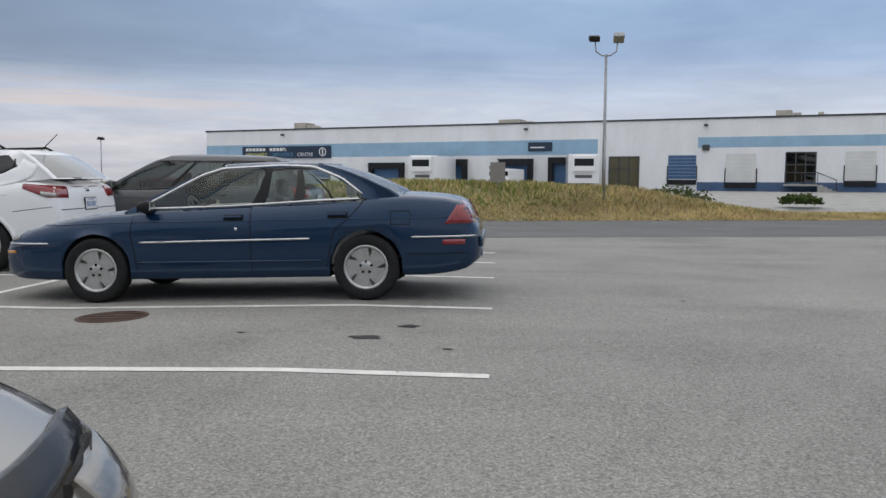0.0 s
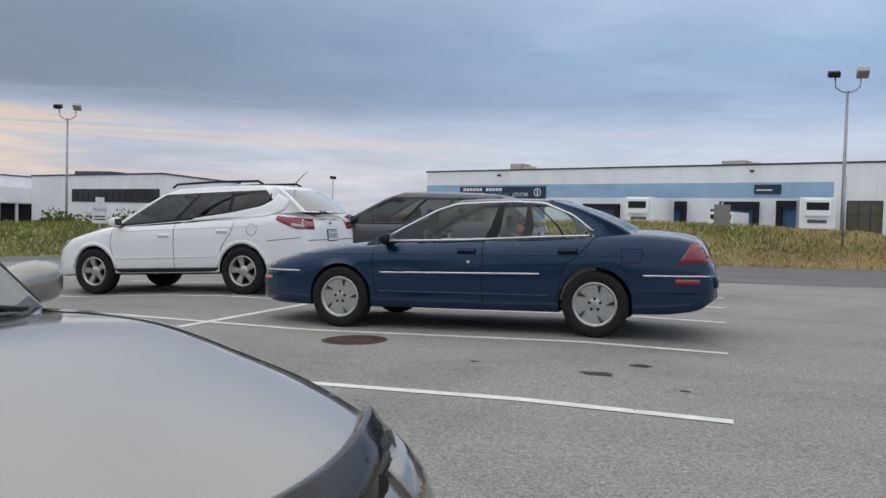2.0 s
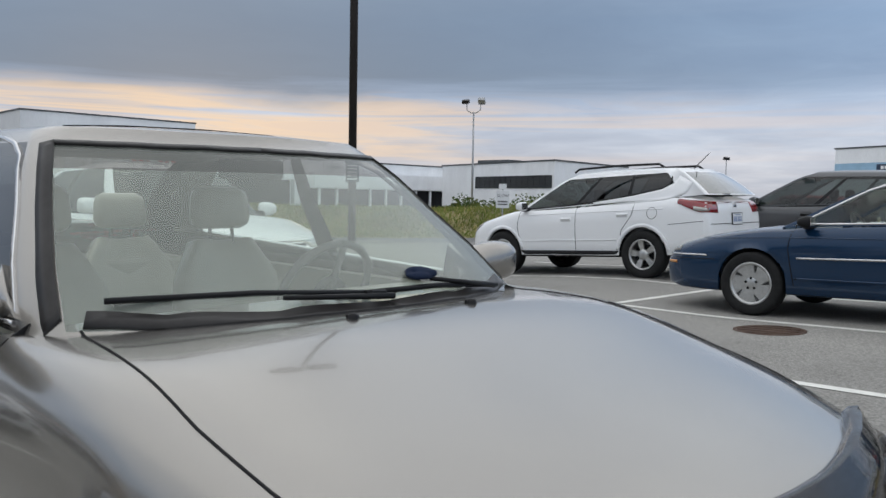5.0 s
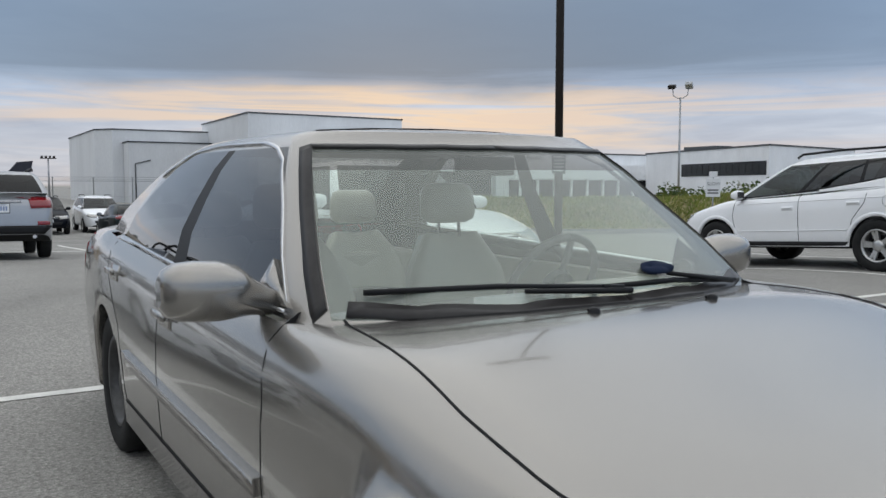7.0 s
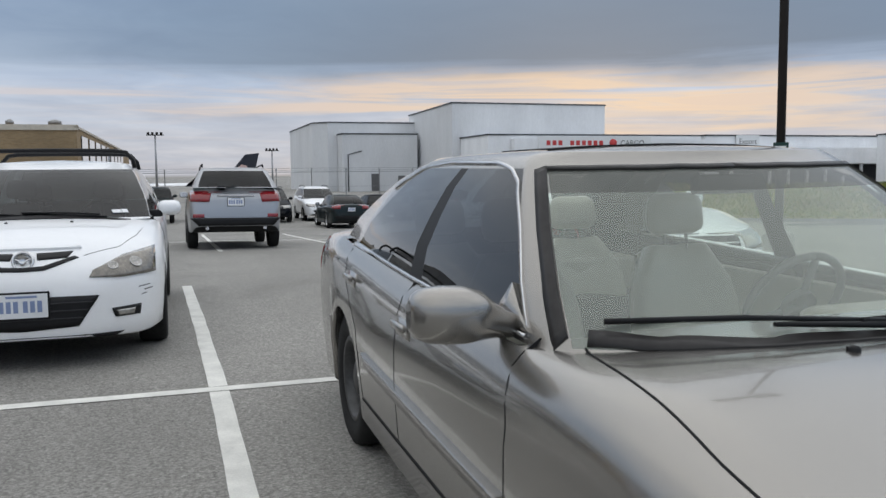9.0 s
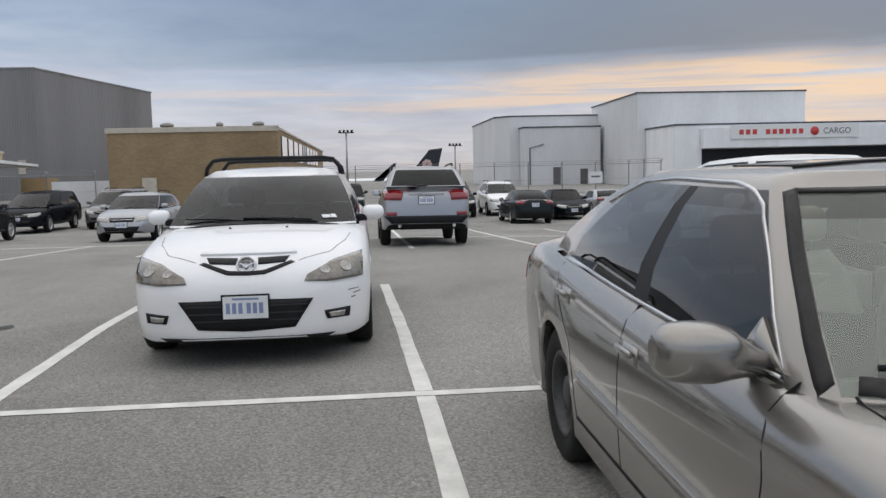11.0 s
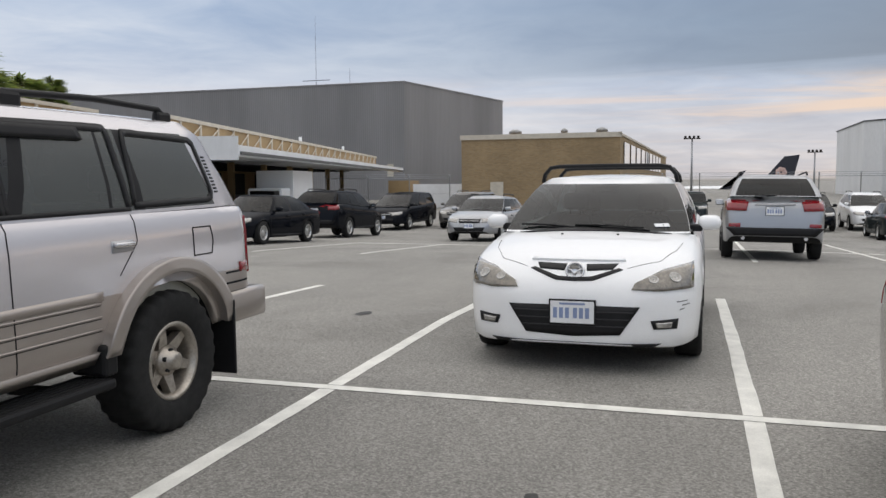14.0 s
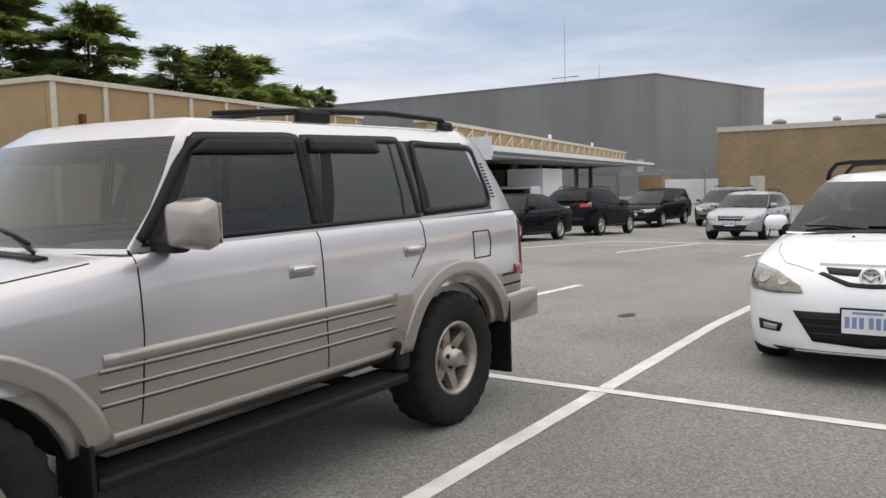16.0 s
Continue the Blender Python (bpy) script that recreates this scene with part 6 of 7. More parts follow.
for nm, kind, sp, pt, x, y, h, wh, rails, lab in ROWS:
    c = Car(dict(sp, paint=pt, glass=dict(DARKS, side=CABIN_GLASS) if nm == "grey_suv" else DARKS), nm, lab)
    c.wheels(wh, c.s["wid"][4][1] - 0.11, 0.215)
    dress(c, kind, rails=rails, trim=BLACK)
    cabin(c.root, c.s, DARK_TRIM, DARK_TRIM, seats=x > -30)
    if nm == "silver_crossover":
        c.lay("lower_bumper", [(-0.84, 0.62), (0.84, 0.62)], [(-0.70, 0.47), (0.70, 0.47)], "R", BLACK, 0.03, 16, 4)
        c.mirror("tail_light", [(0.46, 1.10), (0.86, 1.12)], [(0.50, 0.93), (0.86, 0.94)], "R", RED_LAMP, off=0.02)
        c.mirror("reflector", [(0.60, 0.70), (0.80, 0.70)], [(0.60, 0.63), (0.80, 0.63)], "R", RED_LAMP, off=0.02)
        c.lay("chrome_bar", [(-0.35, 1.06), (0.35, 1.06)], [(-0.35, 1.04), (0.35, 1.04)], "R", CHROME, 0.02, 10, 2)
        c.lay("rear_wiper", [(0.0, 1.24), (0.36, 1.22)], [(0.0, 1.22), (0.36, 1.20)], "R", BLACK, 0.015, 8, 2)
        for sg in (1, -1):
            part("exhaust_tip", tube([(-2.55, sg * 0.55, 0.42), (-2.40, sg * 0.55, 0.42)], 0.035, 10), CHROME, c.root)
    if nm == "grey_suv":
        part("antenna", tube([(-1.65, 0, 1.66), (-1.85, 0, 1.85)], 0.008, 6), BLACK, c.root)
    c.ground(x, y, h)

# box truck under the canopy
bt = thing("box_truck", "white box truck parked under the loading canopy", "truck")
b = boxes((-3.2, -1.1, 0.9, 1.2, 1.1, 3.0), bev=0.03)
part("cargo_box", b, PAINT_WHITE, bt)
b = bmesh.new()
box(b, 1.35, -1.0, 0.5, 3.1, 1.0, 2.0, 0.12)
part("cab", b, PAINT_WHITE, bt)
part("windscreen", boxes((2.98, -0.85, 1.35, 3.115, 0.85, 1.85), bev=0.02), TINT_GLASS, bt)
part("bumper", boxes((3.0, -1.0, 0.45, 3.2, 1.0, 0.7), bev=0.03), BLACK, bt)
for x in (2.3, -1.9):
    for sg in (1, -1):
        wheel(bt, Matrix.Translation((x, sg * 0.9, 0.42)) @ pose(0, 0, 0, 0, 0, 0 if sg > 0 else 180), 0.42, 0.25, "steel")
bt.matrix_basis = pose(-44.5, -24.5, ground_z(-44.5, -24.5), 0, 0, 12)

# ---- the verge, road and yard to the north ----
EDGE0, EDGE_E, EDGE_N = Vector((-25.0, 25.8)), Vector((0.9646, 0.2637)), Vector((-0.2637, 0.9646))


def edge(s, d):
    p = EDGE0 + EDGE_E * s + EDGE_N * d
    return p.x, p.y


bm = bmesh.new()
prev = None
for s in range(-30, 140, 4):
    row = []
    for d in (-10.5, -5, 0.4):
        x, y = edge(s, d)
        row.append(bm.verts.new((x, y, ground_z(x, y) + 0.004)))
    if prev:
        for i in range(2):
            bm.faces.new((prev[i], row[i], row[i + 1], prev[i + 1]))
    prev = row
bmesh.ops.recalc_face_normals(bm, faces=bm.faces)
for f in bm.faces:
    if f.normal.z < 0:
        f.normal_flip()
tagged(part("road", bm, ROAD), "darker asphalt lane along the grass verge", "road", kind="structure")


def mound_h(s, d):
    """Height of the overgrown bank over the ground: s along its foot, d in from it."""
    rise = min(max(d / 4.5, 0), 1)
    rise = rise * rise * (3 - 2 * rise)
    fall = min(max((17 - d) / 6, 0), 1)
    end = min(max((41 - s) / 9, 0), 1)
    end = 0.10 + 0.90 * end * end * (3 - 2 * end)
    n = noise.noise((s * 0.09, d * 0.1, 0)) * 0.35 + noise.noise((s * 0.4, d * 0.4, 3)) * 0.12
    return 0.03 + max(0.0, (1.3 + n) * rise * fall * end)


SOIL = plain("dry_grass_ground", (0.26, 0.22, 0.11), 0.95, vary=0.35, scale=0.6, grain=0.4, gscale=20)
bm = bmesh.new()
prev = None
for i in range(-30, 91):
    s = i * 1.0
    row = []
    for k in range(19):
        d = k * 1.0
        x, y = edge(s, d)
        row.append(bm.verts.new((x, y, ground_z(x, y) + mound_h(s, d) - (0.02 if k == 0 else 0))))
    if prev:
        for j in range(18):
            bm.faces.new((prev[j], row[j], row[j + 1], prev[j + 1])).smooth = True
    prev = row
tagged(part("grass_bank", bm, SOIL), "low overgrown bank of dry soil beyond the lot", "bank", kind="structure")

STRAW = foliage("dry_straw", [(0.0, (0.40, 0.30, 0.17)), (0.5, (0.52, 0.41, 0.25)), (0.8, (0.30, 0.21, 0.12)), (1.0, (0.22, 0.14, 0.10))])
GREEN = foliage("green_grass", [(0.0, (0.09, 0.13, 0.03)), (0.5, (0.15, 0.18, 0.05)), (1.0, (0.24, 0.22, 0.08))])


def blades(name, mat, n, pick, label):
    rng = random.Random(7 if mat is STRAW else 8)
    verts, faces = [], []
    while n:
        s, d = rng.uniform(-30, 88), abs(rng.gauss(0, 1)) * 4.2
        if d > 15 or rng.random() > pick(s, d):
            continue
        n -= 1
        x, y = edge(s, d)
        z = ground_z(x, y) + mound_h(s, d) - 0.02
        h, a, w = rng.uniform(0.08, 0.32) * (0.6 + 0.4 * min(1, d / 2)) * (1.0 if s < 40 else 0.45), rng.uniform(0, 6.28), rng.uniform(0.018, 0.042)
        lx, ly = rng.gauss(0, 0.12), rng.gauss(0, 0.12)
        dx, dy = math.cos(a) * w, math.sin(a) * w
        k = len(verts)
        verts += [(x - dx, y - dy, z), (x + dx, y + dy, z), (x + dx * 0.5 + lx * 0.5, y + dy * 0.5 + ly * 0.5, z + h * 0.6), (x + lx, y + ly, z + h)]
        faces += [(k, k + 1, k + 2), (k, k + 2, k + 3)]
    me = bpy.data.meshes.new(name)
    me.from_pydata(verts, [], faces)
    me.materials.append(mat)
    return tagged(new(name, me), label, "grass", kind="stuff")


def dryness(s, d):
    return min(max((0.12 if s > 47 else 0.14 + 0.024 * (s - 12))  + 0.7 * noise.noise((s * 0.12, d * 0.15, 7)) + (0.40 if d < 1.8 and 14 < s < 47 else 0), 0.04), 0.96)


blades("dry_grass", STRAW, 32000, dryness, "tall dry straw-coloured grass on the bank")
blades("green_grass", GREEN, 70000, lambda s, d: 1 - dryness(s, d), "rank green grass and weeds on the bank")

LEAF = foliage("bramble_leaf", [(0.0, (0.03, 0.055, 0.015)), (0.6, (0.06, 0.09, 0.025)), (1.0, (0.10, 0.10, 0.03))])


def bush(x, y, rx, ry, rz, n, seed):
    rng = random.Random(seed)
    z0 = ground_z(x, y) + 0.6
    verts, faces = [], []
    for _ in range(n):
        t, f = rng.uniform(0, 6.28), math.acos(rng.uniform(-0.1, 1))
        v = Vector((math.cos(t) * math.sin(f), math.sin(t) * math.sin(f), math.cos(f)))
        k = rng.uniform(0.7, 1.05) * (0.85 + 0.35 * noise.noise(v * 2.2 + Vector((seed, 0, 0))))
        p = Vector((x + v.x * rx * k, y + v.y * ry * k, z0 + v.z * rz * k))
        q = Euler((rng.uniform(-1, 1), rng.uniform(-1, 1), rng.uniform(0, 6.28))).to_matrix()
        sz = rng.uniform(0.07, 0.15)
        i = len(verts)
        verts += [tuple(p + q @ Vector(c) * sz) for c in ((-1, 0, 0), (0, -0.6, 0.2), (1, 0, 0), (0, 0.6, 0.2))]
        faces.append((i, i + 1, i + 2, i + 3))
    me = bpy.data.meshes.new("bramble_bush")
    me.from_pydata(verts, [], faces)
    me.materials.append(LEAF)
    return tagged(new("bramble_bush", me), "dense dark green bramble on the bank", "bush")


for k, (s, d, rx, rz) in enumerate([(-3, 7, 2.6, 1.5), (1, 8, 3.0, 1.7), (4.5, 8, 2.4, 1.6), (7.5, 9, 2.2, 1.2), (38, 9, 2.2, 0.9), (44, 7, 1.3, 0.5)]):
    x, y = edge(s, d)
    bush(x, y, rx, rx * 0.7, rz, 1500 if k < 4 else 700, k)

# pale concrete yard that climbs to the warehouse
bm = bmesh.new()
V = [bm.verts.new(p) for p in ((-60, 48, -0.3), (120, 34, -0.06), (120, 38, 1.03), (-36, 97.5, 1.03))]
bm.faces.new(V)
V2 = [bm.verts.new(p) for p in ((-36, 97.5, 1.03), (120, 38, 1.03), (160, 130, 1.03), (-36, 150, 1.03))]
bm.faces.new(V2)
tagged(part("pavement", bm, CONCRETE), "pale concrete loading yard before the warehouse", "pavement", kind="structure")

# ---- warehouse: u along its front, z up, w into it ----
wh = thing("warehouse", "long white warehouse with a pale blue band and loading docks", "building", pose(-33.5, 94.0, 0, 0, 0, -20.788))
WALL = WHITE_WALL
BAND = plain("pale_blue_band", (0.30, 0.47, 0.62), 0.75, vary=0.12, scale=0.6)
NAVY = plain("navy_base_paint", (0.06, 0.11, 0.21), 0.7, vary=0.15, scale=0.8)
ROOFEDGE = plain("dark_roof_edge", (0.05, 0.055, 0.06), 0.6)
DOOR_WHITE = plain("white_roller_door", (0.68, 0.68, 0.66), 0.6, vary=0.07, scale=0.9)
DOOR_BLUE = plain("blue_roller_door", (0.05, 0.12, 0.24), 0.6, vary=0.1)
# black of dock seals, and of sheets that stand in for shade
DOCK_BLACK = plain("dock_seal_and_shade_black", (0.02, 0.021, 0.024), 0.8)
SIGN_NAVY = plain("navy_sign", (0.012, 0.03, 0.065), 0.45, vary=0.06)
LETTER = plain("white_letters", (0.75, 0.76, 0.76), 0.5, vary=0.03)
LETTER_Y = plain("yellow_letters", (0.62, 0.60, 0.16), 0.5, vary=0.03)
LETTER_B = plain("blue_letters", (0.10, 0.30, 0.50), 0.5, vary=0.03)
UW = 110.0
for k in range(18):
    u0 = k * UW / 18.0
    part("wall_panel", boxes((u0 + 0.02, 0, 0.9, u0 + UW / 18 - 0.02, 0.3, 7.2)), WALL, wh)
part("core", boxes((0.1, 0.02, 0.5, UW, 40, 7.15)), WALL, wh)
part("roof_edge", boxes((-0.1, -0.08, 7.2, UW + 0.1, 0.4, 7.36)), ROOFEDGE, wh)
part("blue_band", boxes((0, -0.012, 4.25, 45.6, 0.02, 5.65)), BAND, wh)
part("blue_band", boxes((54.5, -0.012, 4.75, UW, 0.02, 5.65)), BAND, wh)
part("base_band", boxes((54.5, -0.012, 0.9, UW, 0.02, 1.75)), NAVY, wh)


def roller(u0, u1, z0, z1, mat, seal=True):
    d = new("loading_door")
    d.parent = wh
    d.empty_display_size = 0.1
    n = 7
    for k in range(n):
        part("panel", boxes((u0, -0.02, z0 + (z1 - z0) * k / n + 0.02, u1, 0.03, z0 + (z1 - z0) * (k + 1) / n)), mat, d)
    if seal:
        part("bumper", boxes((u0 - 0.05, -0.22, z0 - 0.5, u1 + 0.05, 0.0, z0 - 0.05)), DOCK_BLACK, d)
        for u in (u0 - 0.1, u1 + 0.02):
            part("guide", boxes((u, -0.06, z0 - 0.1, u + 0.08, 0.02, z0 + 1.2)), DOCK_BLACK, d)


roller(52.0, 54.4, 2.0, 4.1, DOOR_BLUE)
roller(56.9, 59.35, 1.75, 4.2, DOOR_WHITE)
roller(66.2, 68.45, 1.95, 4.3, DOOR_WHITE)
roller(71.5, 73.9, 1.95, 4.3, DOOR_WHITE)
roller(13.1, 16.6, 2.0, 3.4, DOOR_BLUE)


def dock(u0, u1, z0, z1):
    d = new("dock_shelter")
    d.parent = wh
    d.empty_display_size = 0.1
    part("side_pad", boxes((u0, -0.5, z0, u0 + 0.45, 0, z1)), DOCK_BLACK, d)
    part("side_pad", boxes((u1 - 0.45, -0.5, z0, u1, 0, z1)), DOCK_BLACK, d)
    part("head_pad", boxes((u0, -0.55, z1 - 0.6, u1, 0, z1)), DOCK_BLACK, d)
    part("door", boxes((u0 + 0.45, -0.05, z0, u1 - 0.45, 0.02, z1 - 0.6)), DOOR_BLUE, d)


dock(21.6, 25.6, 1.2, 3.6)
dock(35.9, 39.4, 1.2, 3.9)
dock(28.3, 32.6, 1.2, 3.9)
dock(41.0, 45.0, 1.2, 4.0)
# a glazed stair entrance and an office window
for u0, u1, z0, z1, cols in ((46.7, 49.4, 1.2, 4.0, 3), (61.7, 64.0, 1.6, 4.25, 3)):
    d = new("window")
    d.parent = wh
    d.empty_display_size = 0.1
    # the stair pane's warm indoor light is only put into its colour
    part("pane", boxes((u0, -0.01, z0, u1, 0.03, z1)), TINT_GLASS if u0 > 50 else plain("warm_lit_glass", (0.10, 0.09, 0.05), 0.1), d)
    for k in range(cols + 1):
        u = u0 + (u1 - u0) * k / cols
        part("mullion", boxes((u - 0.05, -0.05, z0, u + 0.05, 0.03, z1)), ROOFEDGE, d)
    for z in (z0, (z0 + z1) / 2 + 0.3, z1):
        part("transom", boxes((u0, -0.05, z - 0.05, u1, 0.03, z + 0.05)), ROOFEDGE, d)
st = new("entrance_stair")
st.parent = wh
st.empty_display_size = 0.1
for k in range(4):
    part("step", boxes((64.2 + 0.35 * k, -1.4, 0.95, 64.6 + 0.35 * k, -0.1, 1.55 - 0.16 * k)), CONCRETE, st)
part("landing", boxes((61.6, -1.4, 1.45, 64.2, -0.1, 1.6)), CONCRETE, st)
for y in (-1.35, -0.2):
    part("handrail", tube([(61.7, y, 2.55), (64.2, y, 2.55), (65.6, y, 1.95), (65.6, y, 0.95)], 0.03, 6), ROOFEDGE, st)
for u in (61.7, 63.0, 64.2):
    part("handrail_post", tube([(u, -1.35, 1.5), (u, -1.35, 2.55)], 0.025, 6), ROOFEDGE, st)


def text(parent, words, size, mat, m, name="lettering", extrude=0.01):
    """Raised letters in the built-in font, as a mesh."""
    cu = bpy.data.curves.new(name, "FONT")
    cu.body, cu.size, cu.extrude = words, size, extrude
    tmp = bpy.data.objects.new("tmp", cu)
    scene.collection.objects.link(tmp)
    bpy.context.view_layer.update()
    me = bpy.data.meshes.new_from_object(tmp.evaluated_get(bpy.context.evaluated_depsgraph_get()))
    bpy.data.objects.remove(tmp)
    me.materials.clear()
    me.materials.append(mat)
    o = new(name, me)
    o.parent, o.matrix_basis = parent, m
    return o


sg_ = new("wall_sign")
sg_.parent = wh
sg_.empty_display_size = 0.1
part("sign_board", boxes((5.2, -0.15, 4.13, 16.8, -0.02, 5.45)), SIGN_NAVY, sg_)
for k in range(12):
    if k != 6:
        part("name_bar", boxes((5.7 + 0.46 * k, -0.17, 4.95, 6.05 + 0.46 * k, -0.149, 5.28)), LETTER, sg_)
text(sg_, "PERISHABLE", 0.56, LETTER_Y, pose(5.65, -0.151, 4.36, 90, 0, 0))
text(sg_, "LOGISTICS", 0.56, LETTER_B, pose(9.35, -0.151, 4.36, 90, 0, 0))
text(sg_, "CENTRE", 0.56, LETTER, pose(12.55, -0.151, 4.36, 90, 0, 0))
b = lathe([(0.46, -0.16), (0.46, -0.18), (0.36, -0.18), (0.36, -0.16)], 28)
bmesh.ops.translate(b, verts=b.verts, vec=(15.8, 0, 4.8))
part("emblem_ring", b, LETTER, sg_)
part("emblem_bar", boxes((15.72, -0.18, 4.52, 15.88, -0.15, 5.08)), LETTER, sg_)
s2 = new("wall_sign")
s2.parent = wh
s2.empty_display_size = 0.1
part("sign_board", boxes((38.9, -0.12, 4.6, 41.25, -0.02, 5.45)), SIGN_NAVY, s2)
part("name_bar", boxes((39.1, -0.14, 4.9, 40.5, -0.12, 5.02)), LETTER, s2)
for u0, u1, dz, w0 in ((7.9, 10.4, 1.0, 6), (33.5, 37.2, 0.7, 6), (60.5, 62.6, 0.75, 5), (64.0, 64.7, 0.5, 5)):
    rt = boxes((u0, w0, 7.15, (u0 * 0.35 + u1 * 0.65), w0 + 2, 7.5 + dz), (u0 * 0.3 + u1 * 0.7, w0, 7.15, u1, w0 + 2, 7.4 + dz * 0.8), bev=0.04)
    part("rooftop_unit", rt, plain("galvanised_unit", (0.36, 0.33, 0.28), 0.6, 0.3), wh)
for u in (10.5, 38.5, 55.0, 75.0):
    part("flood_light", boxes((u, -0.35, 6.6, u + 0.3, 0, 6.8), bev=0.02), ROOFEDGE, wh)
for u, zz in ((34.9, 3.2),):
    part("door", boxes((u, -0.03, 1.0, u + 0.9, 0.02, zz)), ROOFEDGE, wh)
part("vent_box", boxes((54.9, -0.2, 4.5, 55.5, 0, 5.0), bev=0.02), ROOFEDGE, wh)

TRAILER_M = [(28.9, "white refrigerated trailer backed onto a dock, side on", 20.0), (42.6, "white refrigerated trailer with its cooling unit outward", 4.0)]
for u, lab, turn in TRAILER_M:
    m = wh.matrix_basis @ pose(u + 1.6, -1.0, 1.0, 0, 0, -90 + (8 if turn > 10 else 18))
    t = thing("refrigerated_trailer", lab, "trailer", m)
    part("box_body", boxes((0.3, -1.28, 0.55, 7.0, 1.28, 3.0), bev=0.05), PAINT_WHITE, t)
    part("cooling_unit", boxes((7.0, -0.95, 1.5, 7.5, 0.95, 2.9), bev=0.12), PAINT_WHITE, t)
    part("unit_grille", boxes((7.48, -0.8, 2.0, 7.53, 0.8, 2.6), bev=0.02), DOCK_BLACK, t)
    part("logo_bar", boxes((7.005, -0.7, 1.0, 7.02, 0.7, 1.25)), GREY_TRIM, t)
    for sg in (1, -1):
        part("landing_leg", boxes((5.6, sg * 0.8 - 0.06, 0.0, 5.75, sg * 0.8 + 0.06, 0.6)), GREY_TRIM, t)
    for sg in (1, -1):
        wheel(t, Matrix.Translation((1.2, sg * 1.05, 0.5)) @ pose(0, 0, 0, 0, 0, 0 if sg > 0 else 180), 0.5, 0.28, "steel")
m = wh.matrix_basis @ pose(38.0, -1.0, 1.0, 0, 0, -90)
t = thing("white_van", "white box van backed onto a dock with dark rear windows", "van", m)
part("body", boxes((0.4, -1.0, 0.4, 4.6, 1.0, 1.85), bev=0.1), PAINT_WHITE, t)
for y in (-0.55, 0.55):
    part("window", boxes((4.59, y - 0.35, 1.2, 4.62, y + 0.35, 1.6), bev=0.01), TINT_GLASS, t)
for sg in (1, -1):
    for x in (1.2, 3.8):
        wheel(t, Matrix.Translation((x, sg * 0.85, 0.35)) @ pose(0, 0, 0, 0, 0, 0 if sg > 0 else 180), 0.35, 0.22, "steel")

# ---- cargo halls to the west ----
def hall(name, pts, z1, mat, label, edge_mat=ROOFEDGE, z0=-1.2):
    """A hall on a plan of corner points, with a dark roof edge."""
    h = thing(name, label, "building")
    bm = bmesh.new()
    lo, hi = [bm.verts.new((x, y, z0)) for x, y in pts], [bm.verts.new((x, y, z1)) for x, y in pts]
    n = len(pts)
    for i in range(n):
        bm.faces.new((lo[i], lo[(i + 1) % n], hi[(i + 1) % n], hi[i]))
    bm.faces.new(hi)
    bmesh.ops.recalc_face_normals(bm, faces=bm.faces)
    part("wall", bm, mat, h)
    cx, cy = sum(p[0] for p in pts) / n, sum(p[1] for p in pts) / n
    for i in range(n):
        a, b2 = Vector(pts[i]), Vector(pts[(i + 1) % n])
        d = (b2 - a).normalized()
        o = Vector((d.y, -d.x)) * 0.1
        if o.dot(a - Vector((cx, cy))) < 0:
            o = -o
        b = bmesh.new()
        q = [a - d * 0.1 + o, b2 + d * 0.1 + o, b2 + d * 0.1 - o * 2, a - d * 0.1 - o * 2]
        l2, h2 = [b.verts.new((p.x, p.y, z1 - 0.02)) for p in q], [b.verts.new((p.x, p.y, z1 + 0.16)) for p in q]
        for k in range(4):
            b.faces.new((l2[k], l2[(k + 1) % 4], h2[(k + 1) % 4], h2[k]))
        b.faces.new(h2), b.faces.new(l2[::-1])
        bmesh.ops.recalc_face_normals(b, faces=b.faces)
        part("roof_edge", b, edge_mat, h)
    return h


HALL = plain("pale_grey_wall", (0.66, 0.67, 0.68), 0.8, vary=0.08, scale=0.25, gscale=6, scale3=(1, 1, 0.3))
hi = hall("tall_cargo_hall", [(-102.4, 34.0), (-102.4, 56.0), (-126, 56.0), (-126, 34.8)], 10.5, HALL, "tall white-grey cargo hall with plain walls")
low = hall("cargo_office", [(-92.4, 35.1), (-92.4, 64.4), (-102.3, 64.4), (-102.3, 35.1)], 5.95, WHITE_WALL, "low white cargo terminal with a long red-lettered sign")
part("canopy", boxes((-92.3, 38.0, 3.3, -91.2, 64.4, 5.5)), WHITE_WALL, low)
# black sheet on the flat wall stands in for the canopy's shade
part("recess_shade", boxes((-92.5, 38.2, -0.8, -92.3, 64.2, 3.2)), DOCK_BLACK, low)
sb = new("roof_sign")
sb.parent = low
sb.empty_display_size = 0.1
part("sign_board", boxes((-91.2, 41.0, 4.25, -91.0, 56.2, 5.75)), LETTER, sb)
RED = plain("red_letters", (0.55, 0.05, 0.05), 0.5, vary=0.04)
for k in range(10):
    if k != 3:
        part("name_bar", boxes((-91.01, 42.0 + 0.78 * k, 4.72, -90.97, 42.5 + 0.78 * k, 5.28)), RED, sb)
b = lathe([(0.5, 0), (0.5, 0.04), (0, 0.05)], 20)
bmesh.ops.rotate(b, verts=b.verts, cent=(0, 0, 0), matrix=Matrix.Rotation(radians(-90), 3, "Z"))
bmesh.ops.translate(b, verts=b.verts, vec=(-91.0, 50.9, 5.0))
part("emblem", b, RED, sb)
text(sb, "CARGO", 0.95, GREY_TRIM, pose(-90.99, 51.9, 4.68, 90, 0, 90))
ex = hall("export_office", [(-92.4, 65.0), (-92.4, 93.3), (-104, 93.3), (-104, 65.0)], 6.0, WHITE_WALL, "low white freight office with open loading bays")
